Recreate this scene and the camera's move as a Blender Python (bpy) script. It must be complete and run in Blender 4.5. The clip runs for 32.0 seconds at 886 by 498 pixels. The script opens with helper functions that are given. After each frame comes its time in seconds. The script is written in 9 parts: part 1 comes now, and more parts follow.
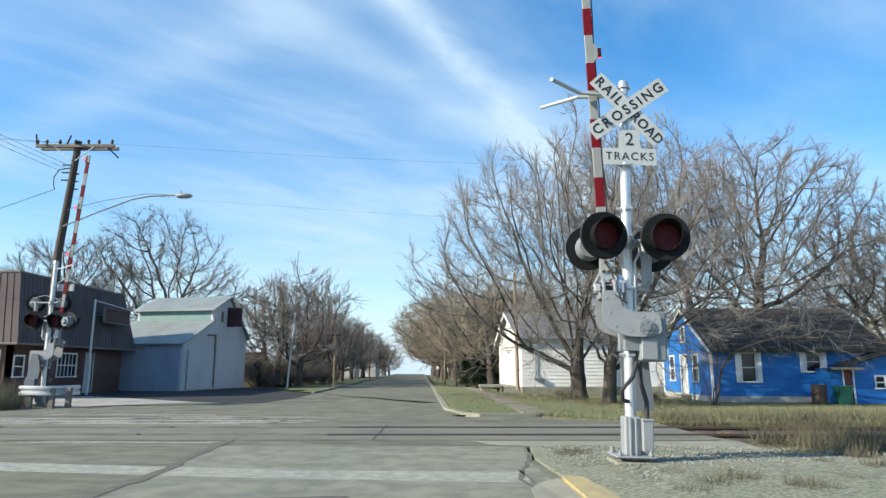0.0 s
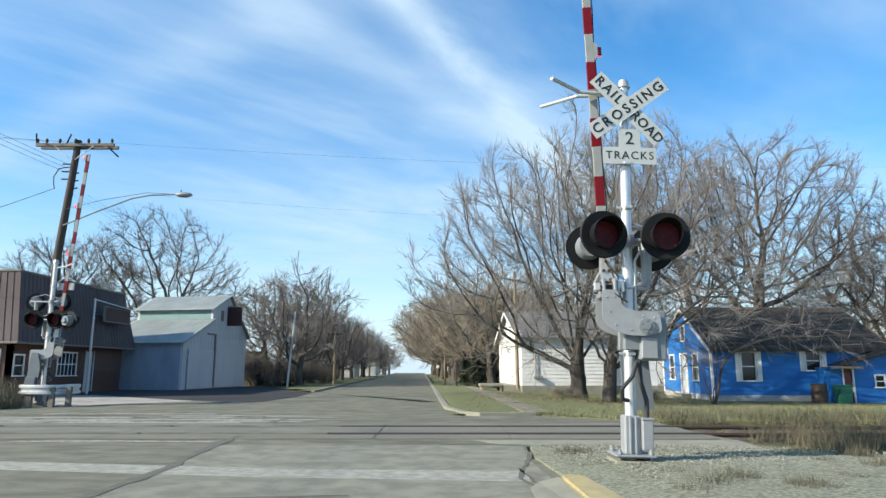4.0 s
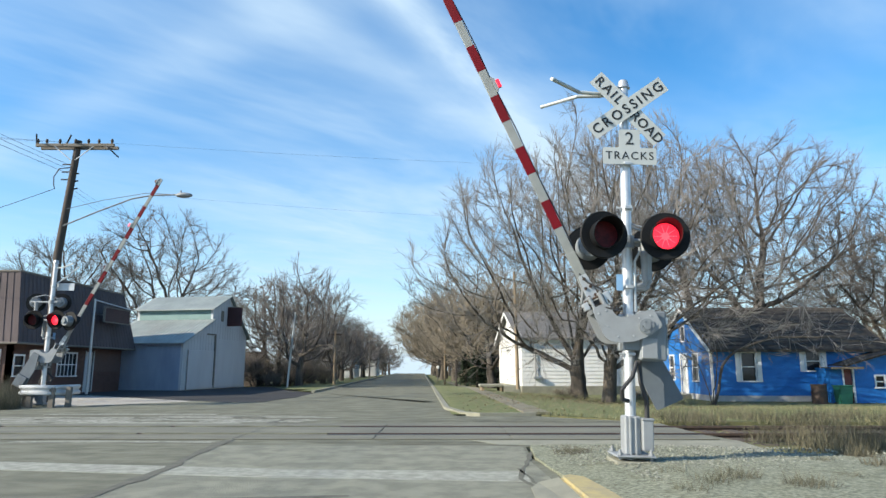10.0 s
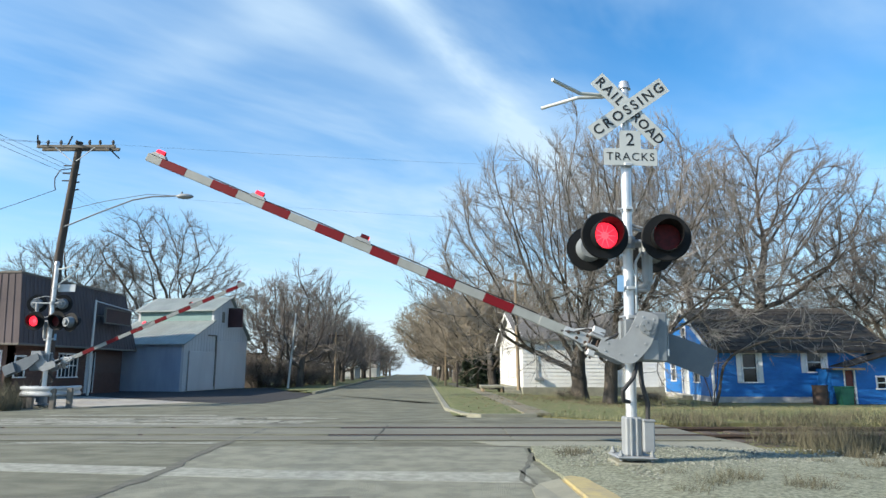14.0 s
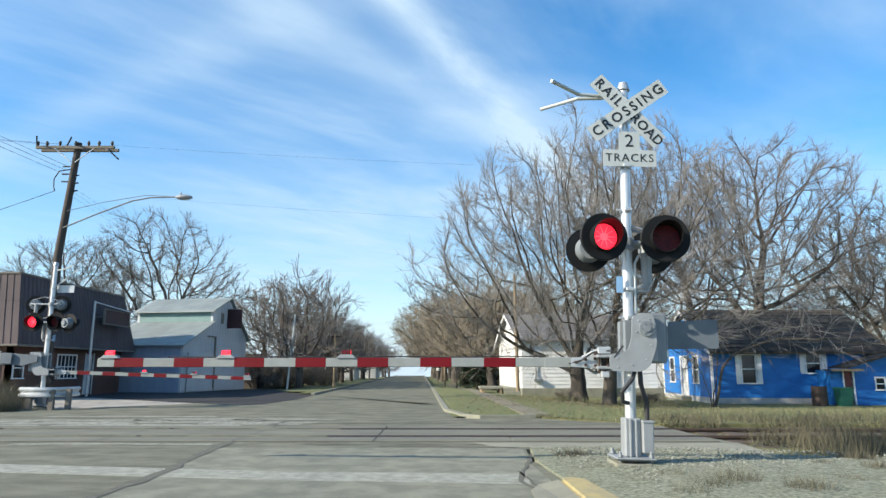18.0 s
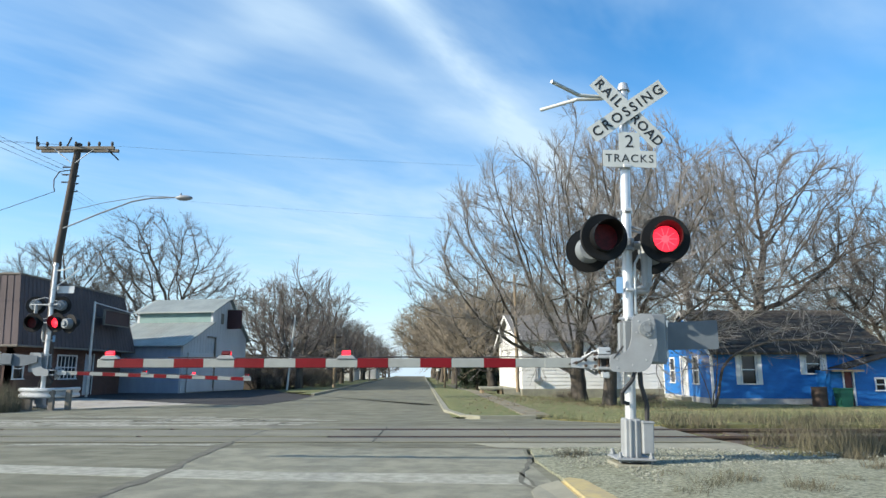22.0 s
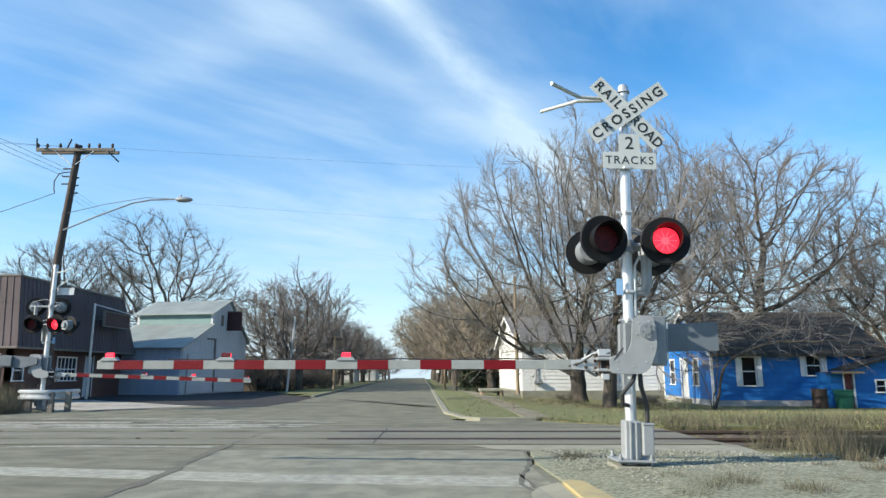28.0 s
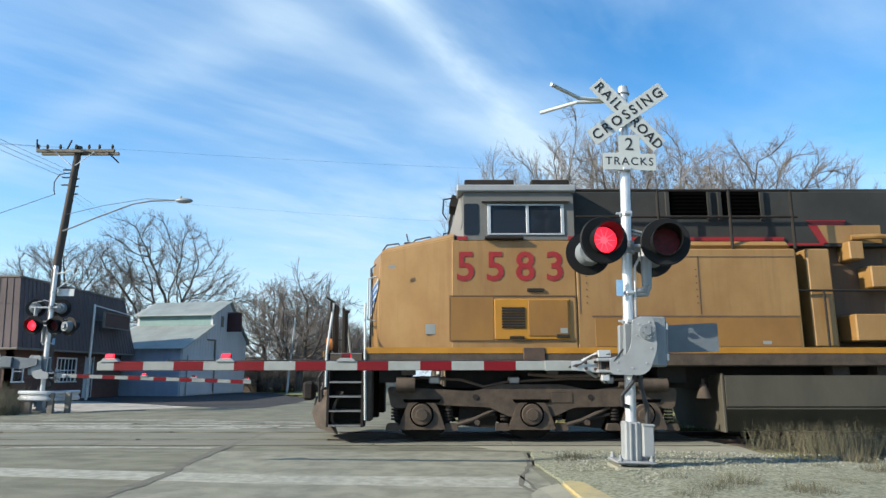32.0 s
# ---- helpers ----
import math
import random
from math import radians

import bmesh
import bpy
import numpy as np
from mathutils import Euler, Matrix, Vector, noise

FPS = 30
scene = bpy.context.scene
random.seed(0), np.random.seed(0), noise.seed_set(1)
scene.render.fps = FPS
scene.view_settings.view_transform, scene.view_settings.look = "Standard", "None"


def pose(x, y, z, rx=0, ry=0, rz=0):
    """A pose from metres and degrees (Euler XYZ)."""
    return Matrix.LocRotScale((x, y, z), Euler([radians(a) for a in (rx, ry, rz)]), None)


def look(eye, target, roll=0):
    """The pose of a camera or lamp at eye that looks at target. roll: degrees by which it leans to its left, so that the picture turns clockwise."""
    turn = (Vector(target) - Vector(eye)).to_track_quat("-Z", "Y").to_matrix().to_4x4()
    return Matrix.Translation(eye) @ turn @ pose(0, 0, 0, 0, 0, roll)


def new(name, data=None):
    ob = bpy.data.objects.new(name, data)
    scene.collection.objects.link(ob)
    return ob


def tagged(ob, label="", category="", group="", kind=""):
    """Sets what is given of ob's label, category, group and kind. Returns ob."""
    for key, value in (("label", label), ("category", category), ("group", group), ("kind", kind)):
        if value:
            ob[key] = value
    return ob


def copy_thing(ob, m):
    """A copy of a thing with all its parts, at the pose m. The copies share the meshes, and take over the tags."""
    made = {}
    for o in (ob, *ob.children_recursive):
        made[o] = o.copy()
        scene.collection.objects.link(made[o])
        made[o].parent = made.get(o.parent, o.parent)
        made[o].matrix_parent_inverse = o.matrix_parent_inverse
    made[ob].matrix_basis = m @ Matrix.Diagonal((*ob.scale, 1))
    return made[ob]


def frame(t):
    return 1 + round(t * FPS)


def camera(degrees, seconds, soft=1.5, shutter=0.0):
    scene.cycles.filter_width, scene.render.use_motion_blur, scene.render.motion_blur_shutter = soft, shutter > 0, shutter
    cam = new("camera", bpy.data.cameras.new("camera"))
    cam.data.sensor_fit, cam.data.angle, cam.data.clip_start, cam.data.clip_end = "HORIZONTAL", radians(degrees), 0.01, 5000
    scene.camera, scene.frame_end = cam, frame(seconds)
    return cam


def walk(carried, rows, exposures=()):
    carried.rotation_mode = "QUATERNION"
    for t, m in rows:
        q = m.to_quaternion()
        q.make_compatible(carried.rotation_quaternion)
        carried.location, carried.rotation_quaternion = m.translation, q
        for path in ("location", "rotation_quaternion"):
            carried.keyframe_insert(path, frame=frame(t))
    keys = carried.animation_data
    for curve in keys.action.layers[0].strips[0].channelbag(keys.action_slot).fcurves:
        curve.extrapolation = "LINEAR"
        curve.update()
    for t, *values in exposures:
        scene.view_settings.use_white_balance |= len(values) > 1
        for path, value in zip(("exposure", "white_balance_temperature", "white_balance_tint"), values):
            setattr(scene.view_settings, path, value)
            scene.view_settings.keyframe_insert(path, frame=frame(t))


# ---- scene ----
# ---- camera ----
FOV = 68.5
EYE_HEIGHT = 1.21
cam = camera(FOV, 32.0, soft=1.45)
# seconds, upward tilt, turn to the left in degrees
TILT = [(0.0, 10.418, 0), (0.5, 10.46, 0), (1.0, 10.42, 0), (1.5, 10.44, 0), (2.0, 10.39, 0), (3.0, 10.372, 0), (3.5, 10.352, 0),
        (5.5, 10.307, 0.01), (6.0, 10.305, 0.02), (6.5, 10.37, 0.04), (7.0, 10.38, 0.01), (8.0, 10.382, 0), (8.5, 10.403, 0), (9.0, 10.44, 0),
        (9.5, 10.36, 0), (10.5, 10.37, 0), (11.0, 10.325, 0.02), (11.5, 10.29, 0.05), (12.0, 10.307, 0.05), (12.5, 10.315, 0.03),
        (13.0, 10.338, 0.06), (13.5, 10.45, 0.08), (14.0, 10.457, 0.07), (14.5, 10.465, 0.06), (16.5, 10.458, 0.01), (17.0, 10.528, 0.05),
        (17.5, 10.595, 0), (18.0, 10.548, 0), (18.5, 10.552, 0), (19.0, 10.535, 0), (19.5, 10.595, 0), (20.0, 10.545, 0), (20.5, 10.535, 0),
        (21.0, 10.595, 0), (23.0, 10.603, 0), (23.5, 10.676, 0), (24.0, 10.757, 0), (24.5, 10.752, 0), (25.0, 10.722, 0), (25.5, 10.68, 0),
        (27.5, 10.752, 0), (29.0, 10.749, 0), (29.5, 10.815, 0), (30.0, 10.818, 0.01), (30.5, 10.76, 0), (31.0, 10.781, 0), (31.5, 10.82, 0), (32.0, 10.842, 0)]
walk(cam, [(t, pose(0, 0, EYE_HEIGHT, 90 + tilt, 0, turn)) for t, tilt, turn in TILT], exposures=[(0.0, 0.66, 6500, 7.5), (32.0, 0.66, 6500, 7.5)])

# ---- sun and sky ----
SUN_ELEVATION = 29.0
SUN_FROM = Vector((-0.93, -0.37, 0)).normalized()
sun_way = Vector((SUN_FROM.x * math.cos(radians(SUN_ELEVATION)), SUN_FROM.y * math.cos(radians(SUN_ELEVATION)), math.sin(radians(SUN_ELEVATION))))
sun_lamp = new("sun", bpy.data.lights.new("sun", "SUN"))
sun_lamp.data.energy, sun_lamp.data.angle, sun_lamp.data.color = 4.9, radians(0.53), (1.0, 0.90, 0.76)
sun_lamp.matrix_world = look((-60, -25, 40), Vector((-60, -25, 40)) - sun_way)


def sky_world():
    world = bpy.data.worlds.new("world")
    scene.world = world
    world.use_nodes = True
    nodes, links = world.node_tree.nodes, world.node_tree.links
    nodes.clear()

    def node(kind, **values):
        n = nodes.new(kind)
        for key, value in values.items():
            n.inputs[key].default_value = value
        return n

    def calc(op, a, b=None, c=None):
        n = nodes.new("ShaderNodeMath")
        n.operation = op
        for i, v in enumerate((a, b, c)):
            if v is None:
                continue
            if isinstance(v, (int, float)):
                n.inputs[i].default_value = v
            else:
                links.new(v, n.inputs[i])
        return n.outputs[0]

    sky = nodes.new("ShaderNodeTexSky")
    sky.sky_type, sky.sun_disc = "NISHITA", False
    sky.sun_elevation, sky.sun_rotation = radians(SUN_ELEVATION), math.atan2(SUN_FROM.x, SUN_FROM.y)
    sky.air_density, sky.dust_density, sky.ozone_density = 1.0, 0.6, 2.0
    hue = node("ShaderNodeHueSaturation", Saturation=1.46, Value=1.28)
    links.new(sky.outputs[0], hue.inputs["Color"])
    coord = nodes.new("ShaderNodeTexCoord")
    split = nodes.new("ShaderNodeSeparateXYZ")
    links.new(coord.outputs["Generated"], split.inputs[0])
    up = calc("MAXIMUM", split.outputs[2], 0.02)
    # the high cloud layer, one unit up: u to the right, v away
    u = calc("DIVIDE", split.outputs[0], up)
    v = calc("DIVIDE", split.outputs[1], up)

    def layer(angle, along, across, scale, detail, seed, low, high):
        c, s = math.cos(radians(angle)), math.sin(radians(angle))
        a = calc("ADD", calc("MULTIPLY", u, c * along), calc("MULTIPLY", v, s * along))
        b = calc("ADD", calc("MULTIPLY", u, -s * across), calc("MULTIPLY", v, c * across))
        xyz = nodes.new("ShaderNodeCombineXYZ")
        links.new(a, xyz.inputs[0])
        links.new(b, xyz.inputs[1])
        xyz.inputs[2].default_value = seed
        n = node("ShaderNodeTexNoise", Scale=scale, Detail=detail, Roughness=0.62, Distortion=0.35)
        links.new(xyz.outputs[0], n.inputs["Vector"])
        r = node("ShaderNodeMapRange")
        r.interpolation_type = "SMOOTHSTEP"
        r.inputs["From Min"].default_value, r.inputs["From Max"].default_value = low, high
        links.new(n.outputs[0], r.inputs["Value"])
        return r.outputs[0]

    def streak(u0, v0, u1, v1, width):
        """A long soft band of cirrus through two places of the layer."""
        length = math.hypot(u1 - u0, v1 - v0)
        nu, nv = -(v1 - v0) / length, (u1 - u0) / length
        d = calc("ADD", calc("ADD", calc("MULTIPLY", u, nu), calc("MULTIPLY", v, nv)), -(u0 * nu + v0 * nv))
        return calc("POWER", 2.718, calc("MULTIPLY", calc("MULTIPLY", d, d), -1 / (width * width)))

    wisps = layer(54, 0.5, 1.3, 1.1, 5, 3.1, 0.42, 0.80)
    veil = layer(35, 0.35, 0.6, 0.9, 5, 8.4, 0.36, 0.86)
    fine = layer(56, 0.7, 1.5, 1.2, 5, 1.7, 0.05, 0.7)
    def bank(u0, v0, wide, deep):
        """A soft low bank of cloud."""
        du, dv = calc("MULTIPLY", calc("SUBTRACT", u, u0), 1 / wide), calc("MULTIPLY", calc("SUBTRACT", v, v0), 1 / deep)
        return calc("POWER", 2.718, calc("MULTIPLY", calc("ADD", calc("MULTIPLY", du, du), calc("MULTIPLY", dv, dv)), -1.0))

    rays = calc("MULTIPLY", streak(-0.122, 1.639, 0.256, 2.439, 0.07), 0.56)
    for ends, wide, share in (((-0.02, 1.639, 0.36, 2.439), 0.20, 0.30), ((-0.489, 1.639, -0.06, 2.25), 0.10, 0.26), ((-0.405, 1.682, -1.14, 2.198), 0.13, 0.22)):
        rays = calc("ADD", rays, calc("MULTIPLY", streak(*ends, wide), share))
    rays = calc("ADD", rays, calc("MULTIPLY", bank(-0.75, 4.4, 0.9, 1.3), 0.46))
    bands = calc("MULTIPLY", rays, fine)
    # low milky air near the horizon
    thin = calc("POWER", calc("SUBTRACT", 1.0, calc("MINIMUM", calc("MAXIMUM", split.outputs[2], 0.0), 1.0)), 3.0)
    haze = calc("POWER", calc("SUBTRACT", 1.0, calc("MINIMUM", calc("MAXIMUM", split.outputs[2], 0.0), 1.0)), 7.2)
    cover = calc("ADD", calc("ADD", calc("MULTIPLY", wisps, 0.22), calc("MULTIPLY", veil, 0.55)), calc("ADD", bands, calc("ADD", calc("MULTIPLY", haze, 0.48), calc("MULTIPLY", thin, 0.34))))
    cover = calc("MINIMUM", cover, 0.92)
    mix = nodes.new("ShaderNodeMix")
    mix.data_type = "RGBA"
    links.new(cover, mix.inputs[0])
    links.new(hue.outputs[0], mix.inputs[6])
    mix.inputs[7].default_value = (3.85, 4.9, 5.95, 1)
    back = node("ShaderNodeBackground", Strength=0.118)
    links.new(mix.outputs[2], back.inputs["Color"])
    out = nodes.new("ShaderNodeOutputWorld")
    links.new(back.outputs[0], out.inputs["Surface"])


sky_world()


# ---- materials ----
def mat(name, color, rough=0.7, metal=0.0, color2=None, scale=3.0, amount=0.5, bump=0.0, bump_scale=None, stains=0.0, stain_color=(0.05, 0.045, 0.04),
        stretch=(1, 1, 1), random_tint=0.0, glow=0.0, glow_color=None, island=False, streaks=0.0):
    """A surface with grain and stains at two sizes."""
    m = bpy.data.materials.new(name)
    m.use_nodes = True
    nodes, links = m.node_tree.nodes, m.node_tree.links
    p = nodes["Principled BSDF"]
    p.inputs["Roughness"].default_value, p.inputs["Metallic"].default_value = rough, metal
    coord = nodes.new("ShaderNodeTexCoord")
    mapping = nodes.new("ShaderNodeMapping")
    mapping.inputs["Scale"].default_value = stretch
    links.new(coord.outputs["Object"], mapping.inputs["Vector"])
    color2 = color2 or tuple(c * 0.72 for c in color)

    def noise_at(s, detail=6):
        n = nodes.new("ShaderNodeTexNoise")
        n.inputs["Scale"].default_value, n.inputs["Detail"].default_value, n.inputs["Roughness"].default_value = s, detail, 0.62
        links.new(mapping.outputs[0], n.inputs["Vector"])
        return n.outputs[0]

    def mixed(fac, a, b):
        n = nodes.new("ShaderNodeMix")
        n.data_type = "RGBA"
        if isinstance(fac, float):
            n.inputs[0].default_value = fac
        else:
            links.new(fac, n.inputs[0])
        for i, v in ((6, a), (7, b)):
            if isinstance(v, tuple):
                n.inputs[i].default_value = (*v[:3], 1)
            else:
                links.new(v, n.inputs[i])
        return n.outputs[2]

    def ramp(value, low, high, out_high=1.0):
        n = nodes.new("ShaderNodeMapRange")
        n.interpolation_type = "SMOOTHSTEP"
        n.inputs["From Min"].default_value, n.inputs["From Max"].default_value, n.inputs["To Max"].default_value = low, high, out_high
        links.new(value, n.inputs["Value"])
        return n.outputs[0]

    grain = noise_at(scale)
    base = mixed(ramp(grain, 0.5 - 0.28 / max(amount, 0.05) * 0.5, 0.5 + 0.28 / max(amount, 0.05) * 0.5), color, color2)
    if stains:
        base = mixed(ramp(noise_at(scale * 0.17 + 0.05, 8), 0.52, 0.75, stains), base, tuple(stain_color))
    if streaks:
        # rain streaks: narrow across, long downwards
        run = nodes.new("ShaderNodeMapping")
        run.inputs["Scale"].default_value = (9.0, 9.0, 0.5)
        links.new(coord.outputs["Object"], run.inputs["Vector"])
        n = nodes.new("ShaderNodeTexNoise")
        n.inputs["Scale"].default_value, n.inputs["Detail"].default_value, n.inputs["Roughness"].default_value = 1.0, 5, 0.6
        links.new(run.outputs[0], n.inputs["Vector"])
        base = mixed(ramp(n.outputs[0], 0.5, 0.78, streaks), base, tuple(stain_color))
    if random_tint:
        info = nodes.new("ShaderNodeNewGeometry" if island else "ShaderNodeObjectInfo")
        value = info.outputs["Random Per Island" if island else "Random"]
        hsv = nodes.new("ShaderNodeHueSaturation")
        links.new(base, hsv.inputs["Color"])
        r = nodes.new("ShaderNodeMapRange")
        r.inputs["To Min"].default_value, r.inputs["To Max"].default_value = 1 - random_tint, 1 + random_tint
        links.new(value, r.inputs["Value"])
        links.new(r.outputs[0], hsv.inputs["Value"])
        base = hsv.outputs[0]
    links.new(base, p.inputs["Base Color"])
    if bump:
        b = nodes.new("ShaderNodeBump")
        b.inputs["Strength"].default_value, b.inputs["Distance"].default_value = min(1.0, bump), 0.02
        links.new(noise_at(bump_scale or scale * 6, 5), b.inputs["Height"])
        links.new(b.outputs[0], p.inputs["Normal"])
    if glow:
        p.inputs["Emission Color"].default_value = (*(glow_color or color), 1)
        p.inputs["Emission Strength"].default_value = glow
    return m


M = {}


def setup_materials():
    M.update(
        asphalt=mat("asphalt", (0.2, 0.2, 0.15), 0.92, color2=(0.128, 0.128, 0.097), scale=2.6, amount=0.9, bump=0.7, bump_scale=45, stains=0.75, stain_color=(0.10, 0.10, 0.079), stretch=(0.5, 1, 1)),
        old_asphalt=mat("old_asphalt", (0.19, 0.188, 0.144), 0.92, color2=(0.122, 0.12, 0.095), scale=1.6, bump=0.4, bump_scale=50, stains=0.5, stain_color=(0.11, 0.105, 0.1), stretch=(0.35, 1.4, 1)),
        pale_asphalt=mat("pale_asphalt", (0.24, 0.24, 0.181), 0.92, color2=(0.162, 0.162, 0.123), scale=2.6, amount=0.9, bump=0.7, bump_scale=45, stains=0.6, stain_color=(0.13, 0.13, 0.1)),
        tar=mat("tar", (0.095, 0.093, 0.073), 0.95, color2=(0.128, 0.126, 0.098), scale=5, amount=0.9, bump=0.4),
        worn_paint=mat("worn_paint", (0.335, 0.337, 0.28), 0.85, color2=(0.22, 0.221, 0.178), scale=7, amount=0.9, bump=0.2, bump_scale=50, stains=0.4, stain_color=(0.2, 0.19, 0.18)),
        pale_crust=mat("pale_crust", (0.36, 0.36, 0.305), 0.95, color2=(0.17, 0.168, 0.135), scale=8, amount=0.9, bump=0.4, bump_scale=30),
        concrete=mat("concrete", (0.29, 0.285, 0.215), 0.9, color2=(0.19, 0.187, 0.145), scale=2.2, bump=0.25, bump_scale=40, stains=0.4, stain_color=(0.16, 0.15, 0.13)),
        yellow_paint=mat("yellow_paint", (0.42, 0.34, 0.15), 0.85, color2=(0.3, 0.26, 0.16), scale=6, amount=0.8, bump=0.3, stains=0.5, stain_color=(0.3, 0.28, 0.24)),
        gravel=mat("gravel", (0.325, 0.335, 0.24), 0.95, color2=(0.13, 0.135, 0.088), scale=22, amount=0.95, bump=0.9, bump_scale=80, stains=0.8, stain_color=(0.12, 0.118, 0.062)),
        pale_gravel=mat("pale_gravel", (0.40, 0.375, 0.33), 0.95, color2=(0.28, 0.26, 0.22), scale=2.0, amount=0.8, bump=0.5, bump_scale=40, stains=0.45, stain_color=(0.2, 0.18, 0.14)),
        ballast=mat("ballast", (0.10, 0.082, 0.07), 0.95, color2=(0.05, 0.042, 0.036), scale=10, amount=0.9, bump=0.9, bump_scale=30),
        stone=mat("stone", (0.285, 0.29, 0.235), 0.9, scale=9, bump=0.4, random_tint=0.5, island=True),
        rust_steel=mat("rust_steel", (0.10, 0.065, 0.045), 0.75, 0.3, color2=(0.06, 0.045, 0.04), scale=8, bump=0.3),
        worn_steel=mat("worn_steel", (0.35, 0.33, 0.31), 0.4, 0.9, scale=5),
        tie_wood=mat("tie_wood", (0.085, 0.065, 0.05), 0.9, scale=6, bump=0.5, stretch=(3, 0.5, 1)),
        grass_soil=mat("grass_soil", (0.16, 0.145, 0.065), 0.95, color2=(0.085, 0.095, 0.03), scale=1.6, amount=0.8, bump=0.8, bump_scale=25, stains=0.5, stain_color=(0.22, 0.18, 0.10)),
        lawn=mat("lawn", (0.085, 0.12, 0.034), 0.95, color2=(0.17, 0.16, 0.072), scale=5, amount=0.95, bump=0.9, bump_scale=30, stains=0.7, stain_color=(0.19, 0.165, 0.08)),
        grass_blade=mat("grass_blade", (0.105, 0.145, 0.04), 0.8, color2=(0.19, 0.185, 0.08), scale=0.8, random_tint=0.4, island=True),
        dry_blade=mat("dry_blade", (0.25, 0.23, 0.125), 0.8, color2=(0.13, 0.145, 0.065), scale=0.7, random_tint=0.4, island=True),
        weed_blade=mat("weed_blade", (0.13, 0.115, 0.075), 0.85, color2=(0.065, 0.066, 0.038), scale=0.8, random_tint=0.4, island=True),
        dead_leaf=mat("dead_leaf", (0.21, 0.16, 0.1), 0.85, color2=(0.14, 0.1, 0.06), scale=3, random_tint=0.5, island=True),
        bark=mat("bark", (0.115, 0.1, 0.084), 0.95, color2=(0.06, 0.053, 0.045), scale=5, amount=0.9, bump=0.9, bump_scale=18, stretch=(1, 1, 0.25)),
        limb_bark=mat("limb_bark", (0.1, 0.09, 0.078), 0.95, color2=(0.052, 0.047, 0.041), scale=4, amount=0.9, bump=0.8, bump_scale=14, stretch=(1, 1, 0.3)),
        twig=mat("twig", (0.27, 0.255, 0.236), 0.95, color2=(0.18, 0.17, 0.158), scale=0.6),
        brown_twig=mat("brown_twig", (0.29, 0.25, 0.19), 0.95, color2=(0.17, 0.148, 0.115), scale=0.4),
        grey_twig=mat("grey_twig", (0.215, 0.196, 0.18), 0.95, color2=(0.115, 0.104, 0.095), scale=0.4),
        needle=mat("needle", (0.035, 0.055, 0.028), 0.9, color2=(0.02, 0.035, 0.02), scale=2, random_tint=0.4, island=True),
        aluminium=mat("aluminium", (0.70, 0.71, 0.72), 0.42, 0.55, color2=(0.55, 0.56, 0.57), scale=4, bump=0.08, bump_scale=40, stains=0.25, stain_color=(0.4, 0.39, 0.37)),
        silver_paint=mat("silver_paint", (0.30, 0.32, 0.33), 0.55, 0.15, color2=(0.245, 0.26, 0.27), scale=4, bump=0.1, stains=0.3, stain_color=(0.18, 0.18, 0.165)),
        grey_paint=mat("grey_paint", (0.21, 0.235, 0.25), 0.6, 0.1, color2=(0.16, 0.18, 0.195), scale=3, bump=0.1, stains=0.25, stain_color=(0.13, 0.135, 0.135)),
        slate_paint=mat("slate_paint", (0.135, 0.16, 0.18), 0.6, 0.1, color2=(0.105, 0.125, 0.145), scale=3, bump=0.1, stains=0.3, stain_color=(0.09, 0.1, 0.11)),
        black_enamel=mat("black_enamel", (0.010, 0.011, 0.012), 0.6, scale=5, bump=0.05),
        dark_lens=mat("dark_lens", (0.11, 0.008, 0.012), 0.45, color2=(0.05, 0.005, 0.008), scale=20),
        lit_lens=mat("lit_lens", (0.9, 0.02, 0.03), 0.3, color2=(0.6, 0.01, 0.02), scale=30, glow=1.25, glow_color=(1.0, 0.02, 0.045)),
        lit_core=mat("lit_core", (1.0, 0.2, 0.2), 0.3, scale=20, glow=1.45, glow_color=(1.0, 0.045, 0.07)),
        sign_white=mat("sign_white", (0.47, 0.5, 0.49), 0.5, color2=(0.4, 0.43, 0.42), scale=3, stains=0.25, stain_color=(0.4, 0.4, 0.35)),
        sign_black=mat("sign_black", (0.02, 0.022, 0.022), 0.5, scale=8),
        reflective_red=mat("reflective_red", (0.15, 0.003, 0.009), 0.6, color2=(0.115, 0.003, 0.007), scale=4, stains=0.3, stain_color=(0.14, 0.02, 0.02)),
        reflective_white=mat("reflective_white", (0.265, 0.285, 0.275), 0.55, color2=(0.21, 0.225, 0.215), scale=4, stains=0.3, stain_color=(0.2, 0.195, 0.165)),
        cable_black=mat("cable_black", (0.03, 0.03, 0.032), 0.6, scale=8),
        pole_wood=mat("pole_wood", (0.085, 0.068, 0.056), 0.9, color2=(0.05, 0.042, 0.036), scale=4, bump=0.6, stretch=(2, 2, 0.2)),
        pale_pole=mat("pale_pole", (0.33, 0.25, 0.16), 0.9, color2=(0.2, 0.155, 0.1), scale=4, bump=0.5, stretch=(2, 2, 0.2)),
        blue_tag=mat("blue_tag", (0.25, 0.45, 0.7), 0.5, scale=5),
        blue_siding=mat("blue_siding", (0.012, 0.165, 0.50), 0.6, color2=(0.009, 0.115, 0.37), scale=2.5, bump=0.1, stains=0.35, stain_color=(0.05, 0.17, 0.45), stretch=(1, 1, 2)),
        white_trim=mat("white_trim", (0.78, 0.78, 0.76), 0.6, color2=(0.66, 0.66, 0.64), scale=3, stains=0.3, stain_color=(0.5, 0.49, 0.46)),
